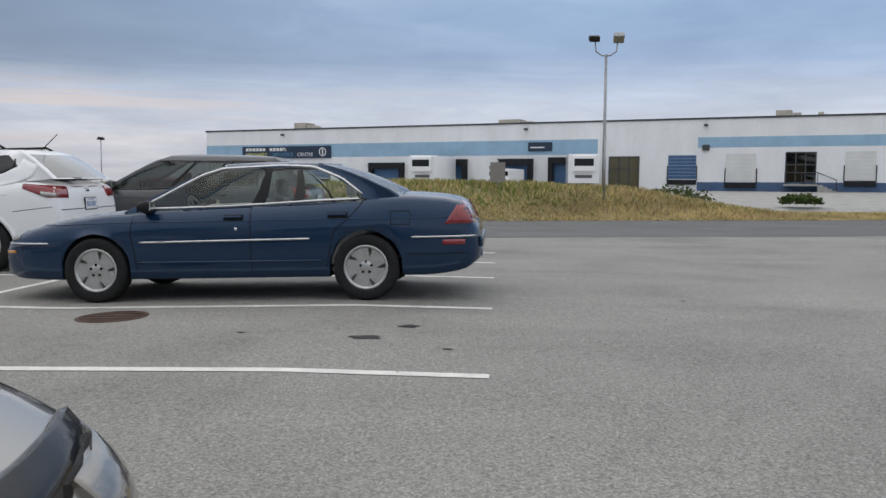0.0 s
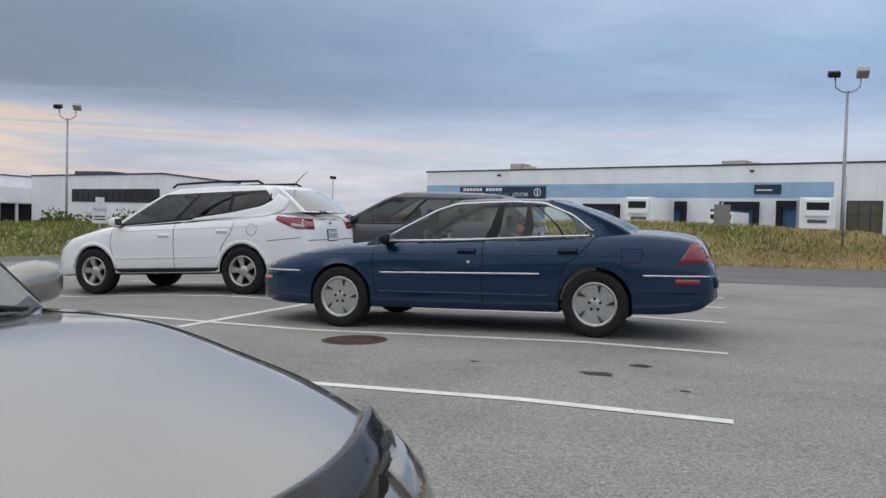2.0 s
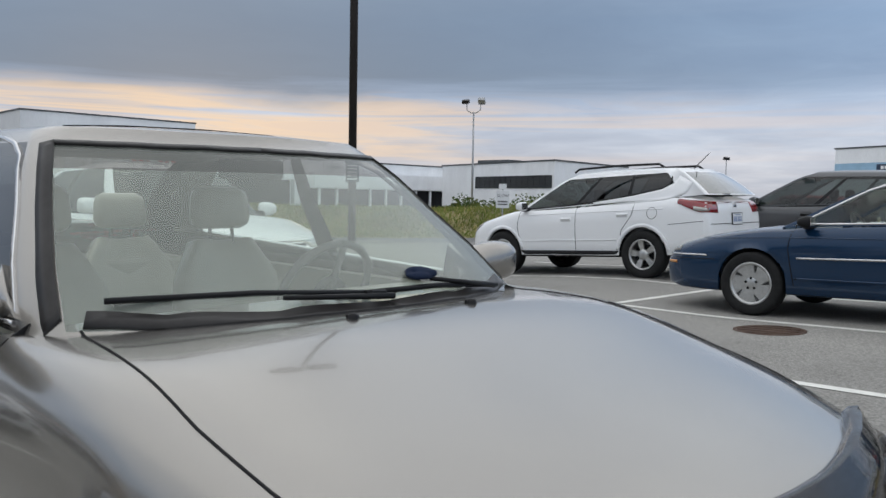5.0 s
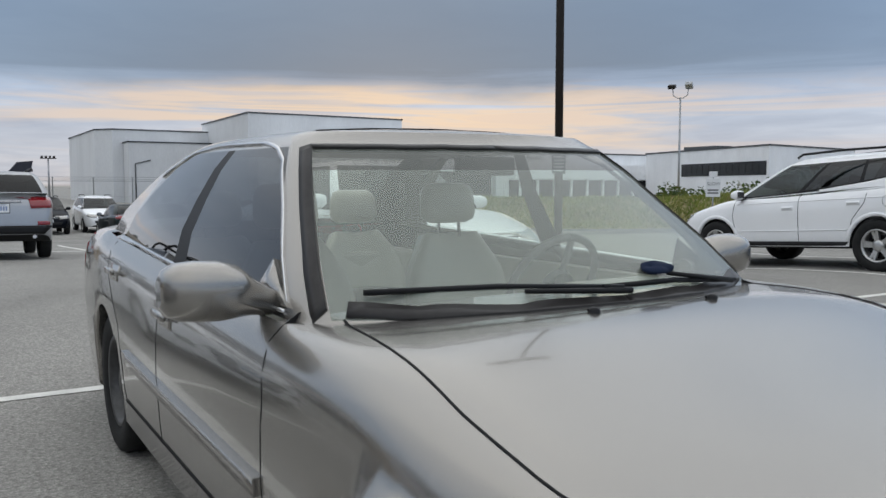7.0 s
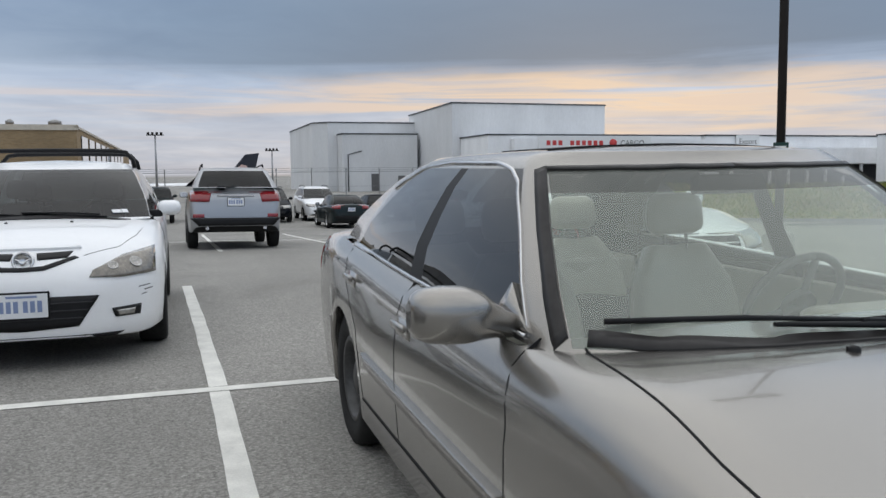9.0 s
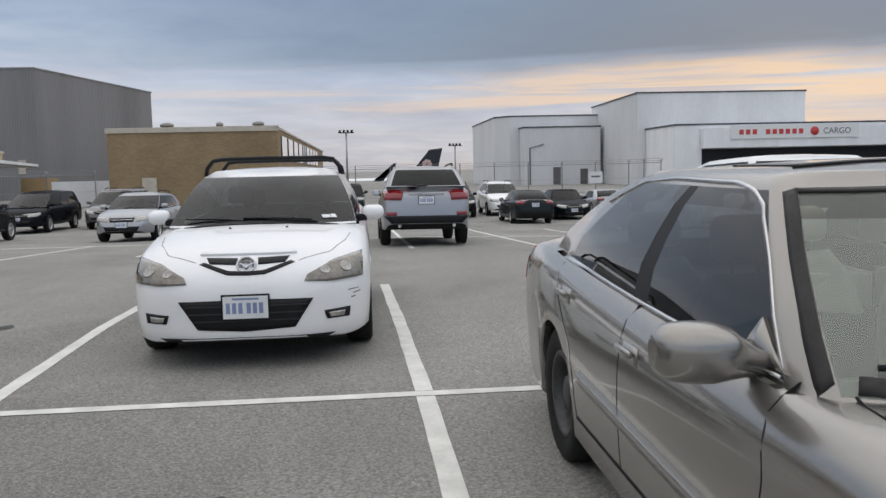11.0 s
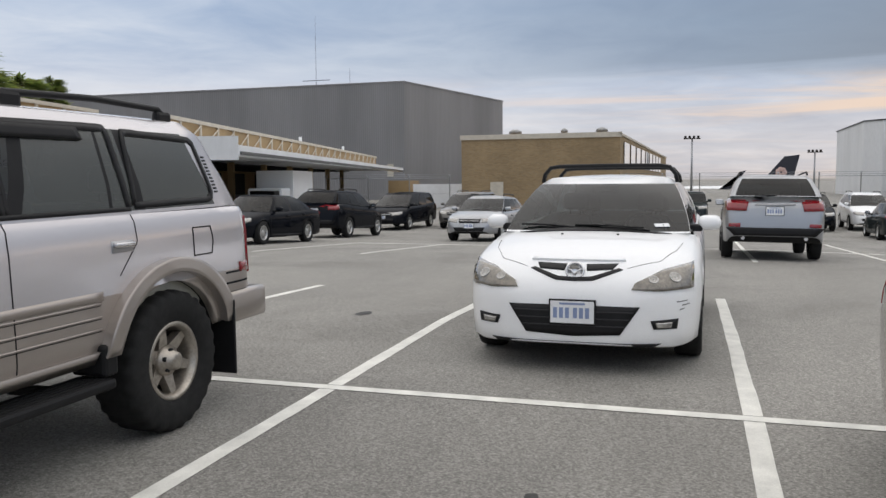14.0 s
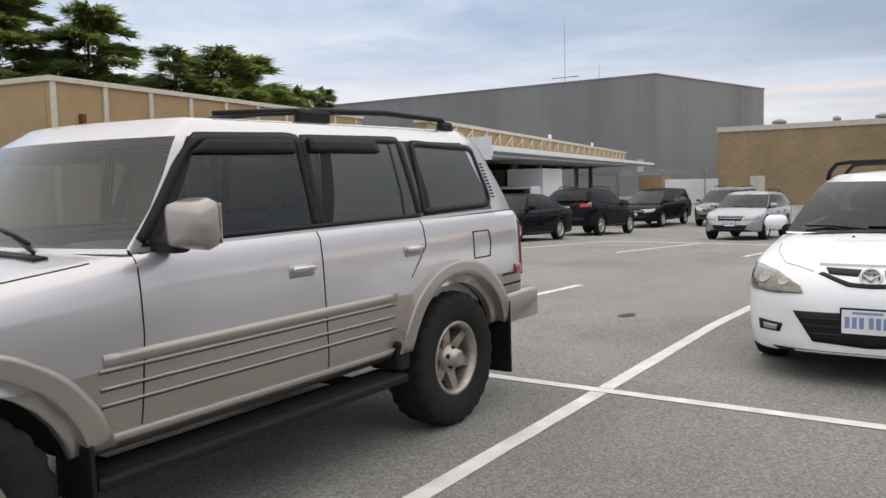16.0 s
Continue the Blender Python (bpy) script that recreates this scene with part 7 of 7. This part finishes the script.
part("canopy", boxes((-92.3, 67.0, 2.3, -90.6, 93.3, 4.4)), WHITE_WALL, ex)
# shade of the bays, put in as a black sheet before the wall
part("recess_shade", boxes((-92.5, 67.2, -0.8, -92.3, 93.0, 2.2)), DOCK_BLACK, ex)
es = new("roof_sign")
es.parent = ex
es.empty_display_size = 0.1
part("sign_board", boxes((-92.2, 69.6, 4.5, -92.0, 73.1, 6.1)), LETTER, es)
text(es, "Export", 1.0, GREY_TRIM, pose(-91.99, 69.9, 4.95, 90, 0, 90))
for k in range(9):
    part("post", boxes((-91.3, 68 + 3 * k, -0.8, -91.0, 68.3 + 3 * k, 2.4)), WHITE_WALL, ex)
hall("rear_cargo_hall", [(-122.5, 21.4), (-122.5, 36), (-150, 36), (-150, 19.5), (-125.0, 19.5)], 9.15, HALL, "white-grey cargo hall behind the fence")
bk = hall("side_cargo_hall", [(-118.7, 22.8), (-118.7, 34), (-122.4, 34), (-122.4, 22.8)], 7.3, HALL, "lower white-grey hall with small doors")
for y, z0, z1 in ((27.0, -0.9, 1.6), (31.0, -0.9, 1.3)):
    part("door", boxes((-118.72, y, z0, -118.66, y + 1.1, z1)), GREY_TRIM, bk)
part("wall_pipe", tube([(-118.6, 23.6, -0.9), (-118.6, 23.6, 4.4), (-118.6, 25.6, 4.9)], 0.08, 6), ROOFEDGE, bk)
mid = hall("white_office", [(-87, 87.6), (-60.8, 80.2), (-63.7, 101), (-88, 108)], 5.9, WHITE_WALL, "low white building with a strip of windows")
dv = Vector((26.2, -7.4, 0)).normalized()
for k in range(14):
    p0 = Vector((-78.0, 85.06, 0)) + dv * (k * 1.25)
    b = boxes((0, -0.05, 2.6, 1.15, 0.03, 4.2))
    o = part("window_pane", b, TINT_GLASS, mid)
    o.matrix_basis = pose(p0.x + 0.03, p0.y - 0.05, 0, 0, 0, math.degrees(math.atan2(dv.y, dv.x)))
part("rooftop_unit", boxes((-84, 92, 5.9, -78, 95, 6.9), (-77.5, 92, 5.9, -75, 94, 6.5)), ROOFEDGE, mid)

# ---- brick annex, grey hangar, loading dock and tan block to the south-west ----
BRICK = bricks("buff_brick", (0.26, 0.18, 0.095), (0.33, 0.23, 0.125), (0.30, 0.24, 0.16))
CREAM = plain("cream_trim", (0.55, 0.50, 0.42), 0.7, vary=0.1)
br = hall("brick_annex", [(-67.5, -20.1), (-67.5, -7.0), (-140, -7.0), (-140, -20.1)], 5.05, BRICK, "single-storey buff brick annex with a cream roof edge", CREAM)
part("door", boxes((-67.55, -17.6, -0.9, -67.46, -16.5, 1.4)), CREAM, br)
part("roof_edge_strip", boxes((-67.75, -20.2, 4.9, -67.4, -6.9, 5.3)), CREAM, br)
for k in range(9):
    part("window", boxes((-70 - 6 * k - 4.5, -6.98, 2.6, -70 - 6 * k, -6.9, 4.6)), TINT_GLASS, br)
for y, r in ((-16.5, 0.55), (-12.2, 0.3), (-9.0, 0.5)):
    b = lathe([(r * 0.5, 0), (r * 0.5, 0.5), (r, 0.55), (r, 0.75), (r * 0.3, 0.9), (0, 0.9)], 14, "Z")
    o = part("roof_vent", b, plain("zinc_vent", (0.3, 0.3, 0.29), 0.5, 0.5), br)
    o.matrix_basis = pose(-72, y, 5.05)

HANGAR = corrugated("grey_cladding", (0.225, 0.222, 0.225))
gh = hall("grey_hangar", [(-101, -37.7), (-131, -32.0), (-136, -130), (-101, -130)], 14.2, HANGAR, "huge dark grey corrugated hangar", HANGAR)
for x, y, hgt in ((-103, -51, 9.5), (-104, -46.5, 2.6)):
    part("mast", tube([(x, y, 14.1), (x, y, 14.2 + hgt)], 0.03, 6, r2=0.012), ROOFEDGE, gh)
part("mast_arm", tube([(-103, -53.0, 15.2), (-103, -49.0, 15.2)], 0.05, 6), ROOFEDGE, gh)
part("wall_light", boxes((-100.98, -34 - 6, 2.2, -100.8, -39.2, 3.8)), CREAM, gh)

ang = math.degrees(math.atan2(-13.0, -53.0))
dk = thing("loading_dock", "long tan loading dock under a flat white canopy", "building", pose(-31.0, -19.0, -0.6, 0, 0, ang))
TAN = plain("tan_stucco", (0.36, 0.25, 0.13), 0.85, vary=0.12, scale=0.5, grain=0.2)
part("parapet_wall", boxes((0, 3.0, 3.6, 58, 3.5, 4.75)), TAN, dk)
part("back_wall", boxes((0, 15.0, 0, 58, 15.5, 4.7)), TAN, dk)
part("parapet_cap", boxes((-0.1, 2.9, 4.75, 58.1, 3.6, 4.92)), CREAM, dk)
for k in range(24):
    part("parapet_rib", boxes((1.2 + 2.4 * k, 2.94, 3.6, 1.4 + 2.4 * k, 3.0, 4.75)), CREAM, dk)
part("canopy_slab", boxes((0, 0, 3.3, 58, 15.2, 3.6)), WHITE_WALL, dk)
part("canopy_fascia", boxes((-0.05, -0.06, 3.15, 58.05, 0.06, 3.62)), WHITE_WALL, dk)
part("canopy_gutter", boxes((-0.05, -0.16, 3.22, 58.05, -0.06, 3.36)), GREY_TRIM, dk)
part("canopy_end", boxes((-0.10, 0.0, 3.0, -0.02, 3.4, 4.0)), HALL, dk)
for k in range(8):
    part("dock_door", boxes((3 + 7 * k, 14.9, 0.9, 6.2 + 7 * k, 15.02, 3.0)), plain("dock_door_blue", (0.03, 0.06, 0.12), 0.6) if k == 2 else DOCK_BLACK, dk)
    part("column", boxes((1 + 7 * k, 5.2, 0, 1.35 + 7 * k, 5.55, 3.3)), TAN, dk)
part("dock_platform", boxes((0, 5.8, 0, 58, 15.0, 0.95)), CONCRETE, dk)
# wall added to close the bay's end and keep light out
part("added_end_wall", boxes((-0.3, 5.8, 0, 0.0, 15.5, 3.3)), TAN, dk)
# black sheet below the slab, painting in the shade under the canopy
part("bay_shade_sheet", boxes((0.02, 6.0, 3.22, 57.9, 15.0, 3.29)), DOCK_BLACK, dk)
for k in range(23):
    part("parapet_brace", tube([(1.4 + 2.4 * k, 2.9, 3.66), (3.6 + 2.4 * k, 2.9, 4.68)], 0.035, 5), CREAM, dk)
part("low_annex", boxes((46, -2.0, 0, 56, 0.0, 2.2)), TAN, dk)
for k, x in enumerate((27, 30, 33, 36)):
    part("pallet_stack", boxes((x, 5.9, 0.95, x + 1.3, 7.2, 1.9 + 0.35 * (k % 2)), bev=0.03), plain("cardboard", (0.25, 0.16, 0.09), 0.9), dk)
for k in (28.0, 45.0):
    part("vent_pipe", tube([(k, 4.2, 4.6), (k, 4.2, 5.5)], 0.12, 8), WHITE_WALL, dk)

ang2 = math.degrees(math.atan2(-4.2, -21.6))
tb = thing("tan_block", "tan stucco block with white pilasters and a white roof edge", "building", pose(-22.3, -38.0, -0.5, 0, 0, ang2))
part("wall", boxes((0, 0, 0, 30, 7, 7.2)), TAN, tb)
part("roof_edge", boxes((-0.15, -0.15, 7.2, 30.1, 7.1, 7.45)), CREAM, tb)
for k in range(10):
    part("pilaster", boxes((0.0 + 3.2 * k, -0.1, 0, 0.28 + 3.2 * k, 0.0, 7.2)), CREAM, tb)
part("side_wall", boxes((-0.02, 0.3, 0, 0.0, 6.9, 7.2)), TAN, tb)
part("wall_lamp", boxes((1.6, -0.3, 5.3, 1.85, 0, 5.75), bev=0.04), plain("rust_lamp", (0.13, 0.05, 0.02), 0.7), tb)

# ---- conifers behind the tan block ----
NEEDLE = foliage("conifer_spray", [(0.0, (0.09, 0.125, 0.045)), (0.5, (0.155, 0.195, 0.075)), (0.85, (0.23, 0.25, 0.09)), (1.0, (0.28, 0.28, 0.11))])
BARK = plain("bark", (0.08, 0.055, 0.04), 0.95, vary=0.3, scale=6, grain=0.5)


def conifer(x, y, h, spread, seed, lean=0.0):
    rng = random.Random(seed)
    t = thing("conifer", "tall dark green cedar with layered drooping limbs", "tree", pose(x, y, -0.6), "cedars")
    b = tube([(0, 0, 0), (lean * 0.3, 0, h * 0.4), (lean, 0, h * 0.97)], 0.32, 8, r2=0.04)
    verts, faces = [], []
    for k in range(int(h * 5.5)):
        z = h * (0.22 + 0.76 * (k / (h * 5.5)) ** 0.9)
        r = spread * (1.02 - z / h) ** 0.62 * rng.uniform(0.55, 1.15) + 0.3
        a = rng.uniform(0, 6.28)
        bx = lean * (z / h) ** 2
        tip = Vector((bx + math.cos(a) * r, math.sin(a) * r, z + rng.uniform(-0.1, 0.22) * r))
        p0 = Vector((bx, 0, z))
        midp = p0.lerp(tip, 0.5) + Vector((0, 0, 0.12 * r))
        tube([p0, midp, tip], 0.05, 4, b, r2=0.012)
        n = int(55 + r * 75)
        for q in range(n):
            f = rng.uniform(0.18, 1.03)
            c = (p0.lerp(midp, f * 2) if f < 0.5 else midp.lerp(tip, f * 2 - 1))
            side = (1.12 - f) * 0.32 * r + 0.1
            c = c + Vector((-math.sin(a), math.cos(a), 0)) * rng.uniform(-side, side) + Vector((0, 0, rng.uniform(-0.35, 0.12)))
            dirv = Vector((math.cos(a + rng.uniform(-0.9, 0.9)), math.sin(a + rng.uniform(-0.9, 0.9)), rng.uniform(-0.45, 0.25)))
            u = dirv.cross(Vector((0, 0, 1))).normalized()
            ln, wd = rng.uniform(0.5, 1.15), rng.uniform(0.05, 0.11)
            i = len(verts)
            verts += [tuple(c), tuple(c + dirv * ln * 0.5 + u * wd), tuple(c + dirv * ln), tuple(c + dirv * ln * 0.5 - u * wd + Vector((0, 0, -0.04)))]
            faces.append((i, i + 1, i + 2, i + 3))
    part("trunk", b, BARK, t)
    me = bpy.data.meshes.new("crown")
    me.from_pydata(verts, [], faces)
    me.materials.append(NEEDLE)
    o = new("crown", me)
    o.parent = t


conifer(-31.5, -60, 17.8, 9.5, 1, 0.5)
conifer(-36.0, -57, 16.0, 8.0, 2, -0.8)
conifer(-39.3, -50.3, 12.4, 5.0, 3, 0.4)
conifer(-42.5, -49.8, 13.0, 5.2, 4, -0.3)
conifer(-46.5, -50.0, 12.4, 5.4, 5, 0.9)
conifer(-51.0, -50.0, 10.4, 4.4, 6, 0.2)
conifer(-78.0, -72, 14.5, 2.2, 7)

# ---- posts, signs, fence, aircraft ----
POST = plain("dark_bronze_pole", (0.03, 0.026, 0.024), 0.5, 0.4)
GALV = plain("galvanised_pole", (0.34, 0.35, 0.36), 0.45, 0.6)
lp = thing("lot_light_pole", "tall dark bronze lot light pole with a small notice", "lamp post", pose(-10.16, 8.03, ground_z(-10.16, 8.03)))
part("pole", tube([(0, 0, 0), (0, 0, 9.5)], 0.062, 12), POST, lp)
part("base", lathe([(0.22, 0), (0.22, 0.5), (0.18, 0.55), (0, 0.55)], 16, "Z"), CONCRETE, lp)
part("lamp_head", boxes((-0.2, -0.9, 9.4, 0.2, -0.1, 9.55), (-0.2, 0.1, 9.4, 0.2, 0.9, 9.55), bev=0.03), POST, lp)
nb = part("notice", boxes((0.066, -0.10, 1.52, 0.074, 0.10, 1.83), bev=0.004), plain("dark_green_notice", (0.02, 0.05, 0.045), 0.5), lp)
for k in range(5):
    part("notice_bar", boxes((0.073, -0.08, 1.56 + 0.05 * k, 0.077, 0.07, 1.58 + 0.05 * k)), LETTER, nb)
nb.rotation_euler = (0, 0, radians(-38))


def double_lamp(x, y, h, turn, label, s=1.0):
    z0 = ground_z(x, y)
    t = thing("street_lamp", label, "lamp post", pose(x, y, z0, 0, 0, turn), "street lamps")
    h = h - z0
    part("pole", tube([(0, 0, -0.3), (0, 0, h - 0.9 * s)], 0.10 * s, 10, r2=0.06 * s), GALV, t)
    part("yoke", tube([(-0.55 * s, 0, h - 0.25 * s), (-0.5 * s, 0, h - 0.75 * s), (-0.2 * s, 0, h - 0.95 * s), (0.2 * s, 0, h - 0.95 * s), (0.5 * s, 0, h - 0.75 * s), (0.55 * s, 0, h - 0.25 * s)], 0.035 * s, 8), GALV, t)
    for sg, tilt in ((-1, 15), (1, -35)):
        b = bmesh.new()
        box(b, -0.26 * s, -0.30 * s, -0.14 * s, 0.26 * s, 0.22 * s, 0.14 * s, 0.05 * s)
        o = part("flood_light", b, POST if sg < 0 else GALV, t)
        o.matrix_basis = pose(sg * 0.6 * s, 0, h - 0.12 * s, tilt, 0, 0)


double_lamp(5.0, 40.0, 8.3, 0, "tall galvanised lamp post with two flood lights", 0.95)
double_lamp(-38.0, 40.95, 7.75, 30, "galvanised lamp post with two flood lights by the bank", 0.9)


def mast_lamp(x, y, h, label, s=1.0):
    t = thing("mast_light", label, "lamp post", pose(x, y, ground_z(x, y)), "mast lights")
    h -= ground_z(x, y)
    part("pole", tube([(0, 0, 0), (0, 0, h)], 0.22 * s, 8, r2=0.12 * s), GALV, t)
    part("head_ring", boxes((-0.3 * s, -1.4 * s, h - 0.1, 0.3 * s, 1.4 * s, h + 0.05)), POST, t)
    for k in range(4):
        part("flood_light", boxes((-0.2 * s, (-1.3 + 0.7 * k) * s, h, 0.35 * s, (-0.9 + 0.7 * k) * s, h + 0.45 * s), bev=0.04 * s), POST, t)


mast_lamp(-150, -3.2, 8.6, "tall apron mast with a cluster of flood lights")
mast_lamp(-175, 19, 6.7, "distant apron mast light")
mast_lamp(-36, 73.6, 5.3, "distant slim lamp post beyond the lot", 0.36)

sl = thing("slow_sign", "white traffic sign on a thin post in the grass", "sign", pose(-20.0, 23.05, ground_z(-20.0, 23.05), 0, 0, 42))
part("post", tube([(0, 0, 0), (0, 0, 1.9)], 0.025, 8), GALV, sl)
sp = part("plate", boxes((-0.24, -0.035, 1.18, 0.24, -0.025, 1.82), bev=0.004), LETTER, sl)
part("small_plate", boxes((-0.14, -0.035, 1.86, 0.14, -0.025, 2.06), bev=0.004), LETTER, sl)
text(sp, "SLOW", 0.155, GREY_TRIM, pose(-0.20, -0.036, 1.58, 90, 0, 0), extrude=0.003)
for k in range(2):
    part("caption_bar", boxes((-0.18, -0.040, 1.29 + 0.10 * k, 0.18, -0.034, 1.34 + 0.10 * k)), GREY_TRIM, sp)
gb = thing("grey_sign_back", "grey back of a square road sign on the bank", "sign", pose(-0.0, 36.5, ground_z(0, 36.5) + 1.3))
part("post", tube([(0, 0, -0.4), (0, 0, 1.2)], 0.04, 8), GALV, gb)
part("plate", boxes((-0.33, -0.04, 0.25, 0.33, -0.02, 1.1), bev=0.005), plain("grey_sign_metal", (0.25, 0.23, 0.21), 0.6), gb)
pp = thing("slim_post", "slim grey post standing in the grass bank", "post", pose(4.6, 36.5, ground_z(4.6, 36.5) + 1.2))
part("post_tube", tube([(0, 0, -0.4), (0, 0, 2.4)], 0.05, 8), GALV, pp)


def fence(pts, h, label):
    f = thing("security_fence", label, "fence")
    gz = ground_z(*pts[0])
    posts = []
    for a, b2 in zip(pts, pts[1:]):
        n = max(1, int((Vector(b2) - Vector(a)).length / 3.0))
        posts += [Vector(a).lerp(Vector(b2), i / n) for i in range(n)]
    posts.append(Vector(pts[-1]))
    for p in posts:
        o = part("post", tube([(0, 0, 0), (0, 0, h), (0.28, 0, h + 0.32)], 0.045, 6), GALV, f)
        tube_b = tube([(0, 0, h), (-0.28, 0, h + 0.32)], 0.03, 5)
        o.matrix_basis = pose(p.x, p.y, gz)
        part("arm", tube_b, GALV, o)
    for z, r in ((h, 0.035), (h + 0.15, 0.018), (h + 0.32, 0.02), (0.1, 0.02), (h * 0.5, 0.012)):
        part("rail_wire", tube([(p.x, p.y, gz + z) for p in posts], r, 4), GALV, f)


fence([(-72, -7.0), (-72, 23.0), (-64, 23.0)], 2.55, "galvanised security fence topped with barbed wire")
fence([(-67, -21.0), (-62, -30.0)], 2.6, "galvanised security fence beside the brick annex")
wf = thing("white_hoarding", "white board fence between dock and annex", "fence")
part("panel", boxes((-72, -26, -0.9, -71.8, -20.3, 1.25)), WHITE_WALL, wf)
nt_ = thing("white_notice", "white notice board on the fence", "sign", pose(-72, 20.0, -0.85))
part("board", boxes((0.06, -0.6, 0.9, 0.1, 0.6, 1.9)), LETTER, nt_)
part("caption_bar", boxes((0.1, -0.4, 1.4, 0.11, 0.4, 1.55)), GREY_TRIM, nt_)

DARK_FIN = plain("dark_livery", (0.022, 0.024, 0.035), 0.35, vary=0.1, coat=0.5)
PETAL = plain("pale_petal_livery", (0.55, 0.38, 0.34), 0.4, vary=0.25, scale=0.6)
pl = thing("airliner", "parked airliner with a dark tail fin bearing a pale motif", "aircraft", pose(-239, 14.0, 0))
b = bmesh.new()
fin = [(0, -2.2, -0.6), (0, 4.6, 7.6), (0, 8.4, 8.0), (0, 6.4, -0.6)]
va, vb = [b.verts.new((p[0] - 0.25, p[1], p[2])) for p in fin], [b.verts.new((p[0] + 0.25, p[1], p[2])) for p in fin]
b.faces.new(va), b.faces.new(vb[::-1])
for k in range(4):
    b.faces.new((va[k], vb[k], vb[(k + 1) % 4], va[(k + 1) % 4]))
bmesh.ops.recalc_face_normals(b, faces=b.faces)
part("tail_fin", b, DARK_FIN, pl)
for k in range(7):
    a = 6.28 * k / 7
    b = lathe([(0.62, 0.0), (0.5, 0.08), (0, 0.1)], 12, "Z")
    o = part("petal", b, PETAL, pl)
    o.matrix_basis = Matrix.Translation((0.27, 3.9 + 0.85 * math.cos(a), 3.4 + 0.85 * math.sin(a))) @ Matrix.Rotation(radians(90), 4, "Y")
b = lathe([(0.0, -38), (1.2, -36), (2.0, -31), (2.1, 0), (1.2, 7), (0.3, 11), (0, 11.2)], 20)
for v in b.verts:
    v.co.z -= 2.2
part("fuselage", b, PAINT_WHITE, pl)
b = bmesh.new()
wl = [(0, -12.4, -1.2), (0, -8.4, 0.4), (0, -5.6, 3.8), (0, -6.6, 3.6), (0, -9.2, -0.8)]
va, vb = [b.verts.new((p[0] + 20 - 0.12, p[1], p[2])) for p in wl], [b.verts.new((p[0] + 20 + 0.12, p[1], p[2])) for p in wl]
b.faces.new(va), b.faces.new(vb[::-1])
for k in range(5):
    b.faces.new((va[k], vb[k], vb[(k + 1) % 5], va[(k + 1) % 5]))
bmesh.ops.recalc_face_normals(b, faces=b.faces)
part("winglet", b, DARK_FIN, pl)

# ---- small things on the asphalt ----
mh = thing("manhole_cover", "rusty round manhole cover set in the asphalt", "manhole", pose(-3.37, 7.29, ground_z(-3.37, 7.29) + 0.002, 0.6, -2.0, 0))
RUST = plain("rusted_iron", (0.10, 0.062, 0.045), 0.8, 0.3, vary=0.3, scale=9, grain=0.4)
part("frame", lathe([(0.31, -0.02), (0.31, 0.006), (0.28, 0.006), (0.28, -0.01)], 36, "Z"), RUST, mh)
lid = part("lid", lathe([(0.275, -0.01), (0.275, 0.004), (0.0, 0.004)], 36, "Z"), RUST, mh)
for k in range(5):
    y = -0.24 + 0.12 * k
    w = math.sqrt(0.262**2 - y * y)
    part("rib", boxes((-w, y - 0.012, 0.005, w, y + 0.012, 0.011)), RUST, lid)
OIL = plain("oil_stain", (0.045, 0.044, 0.042), 0.6, vary=0.3, scale=12)
for x, y, r, kx in ((-0.67, 6.85, 0.11, 1.4), (-0.95, 6.35, 0.13, 1.8), (-0.30, 6.0, 0.05, 1.3), (-1.95, 6.5, 0.05, 1.2), (-3.9, -0.95, 0.06, 1.3), (-3.1, -1.1, 0.05, 1.2), (-2.4, -0.7, 0.06, 1.4), (1.9, 8.6, 0.04, 1.0), (-8.2, -3.6, 0.14, 1.7)):
    b = bmesh.new()
    vs = []
    for k in range(22):
        a = 2 * math.pi * k / 22
        q = 0.55 * r * (1 + 0.45 * noise.noise((math.cos(a) * 1.3 + x, math.sin(a) * 1.3 + y, 0)))
        px, py = x + math.cos(a) * q * kx, y + math.sin(a) * q
        vs.append(b.verts.new((px, py, ground_z(px, py) + 0.004)))
    b.faces.new(vs)
    tagged(part("oil_stain", b, OIL), "dark oil spot on the asphalt", "stain", "oil stains", "structure")
PEB = plain("pebble", (0.45, 0.43, 0.40), 0.9)
rng = random.Random(3)
for k in range(40):
    x, y = rng.uniform(-2, 4), rng.uniform(2, 8)
    if -5.3 < x < -0.4 and 0.4 < y < 2.5:
        continue
    b = bmesh.new()
    bmesh.ops.create_icosphere(b, subdivisions=1, radius=rng.uniform(0.006, 0.014))
    o = part("pebble", b, PEB)
    o.location = (x, y, ground_z(x, y) + 0.006)
    tagged(o, "small pale pebble lying on the asphalt", "pebble", "pebbles")
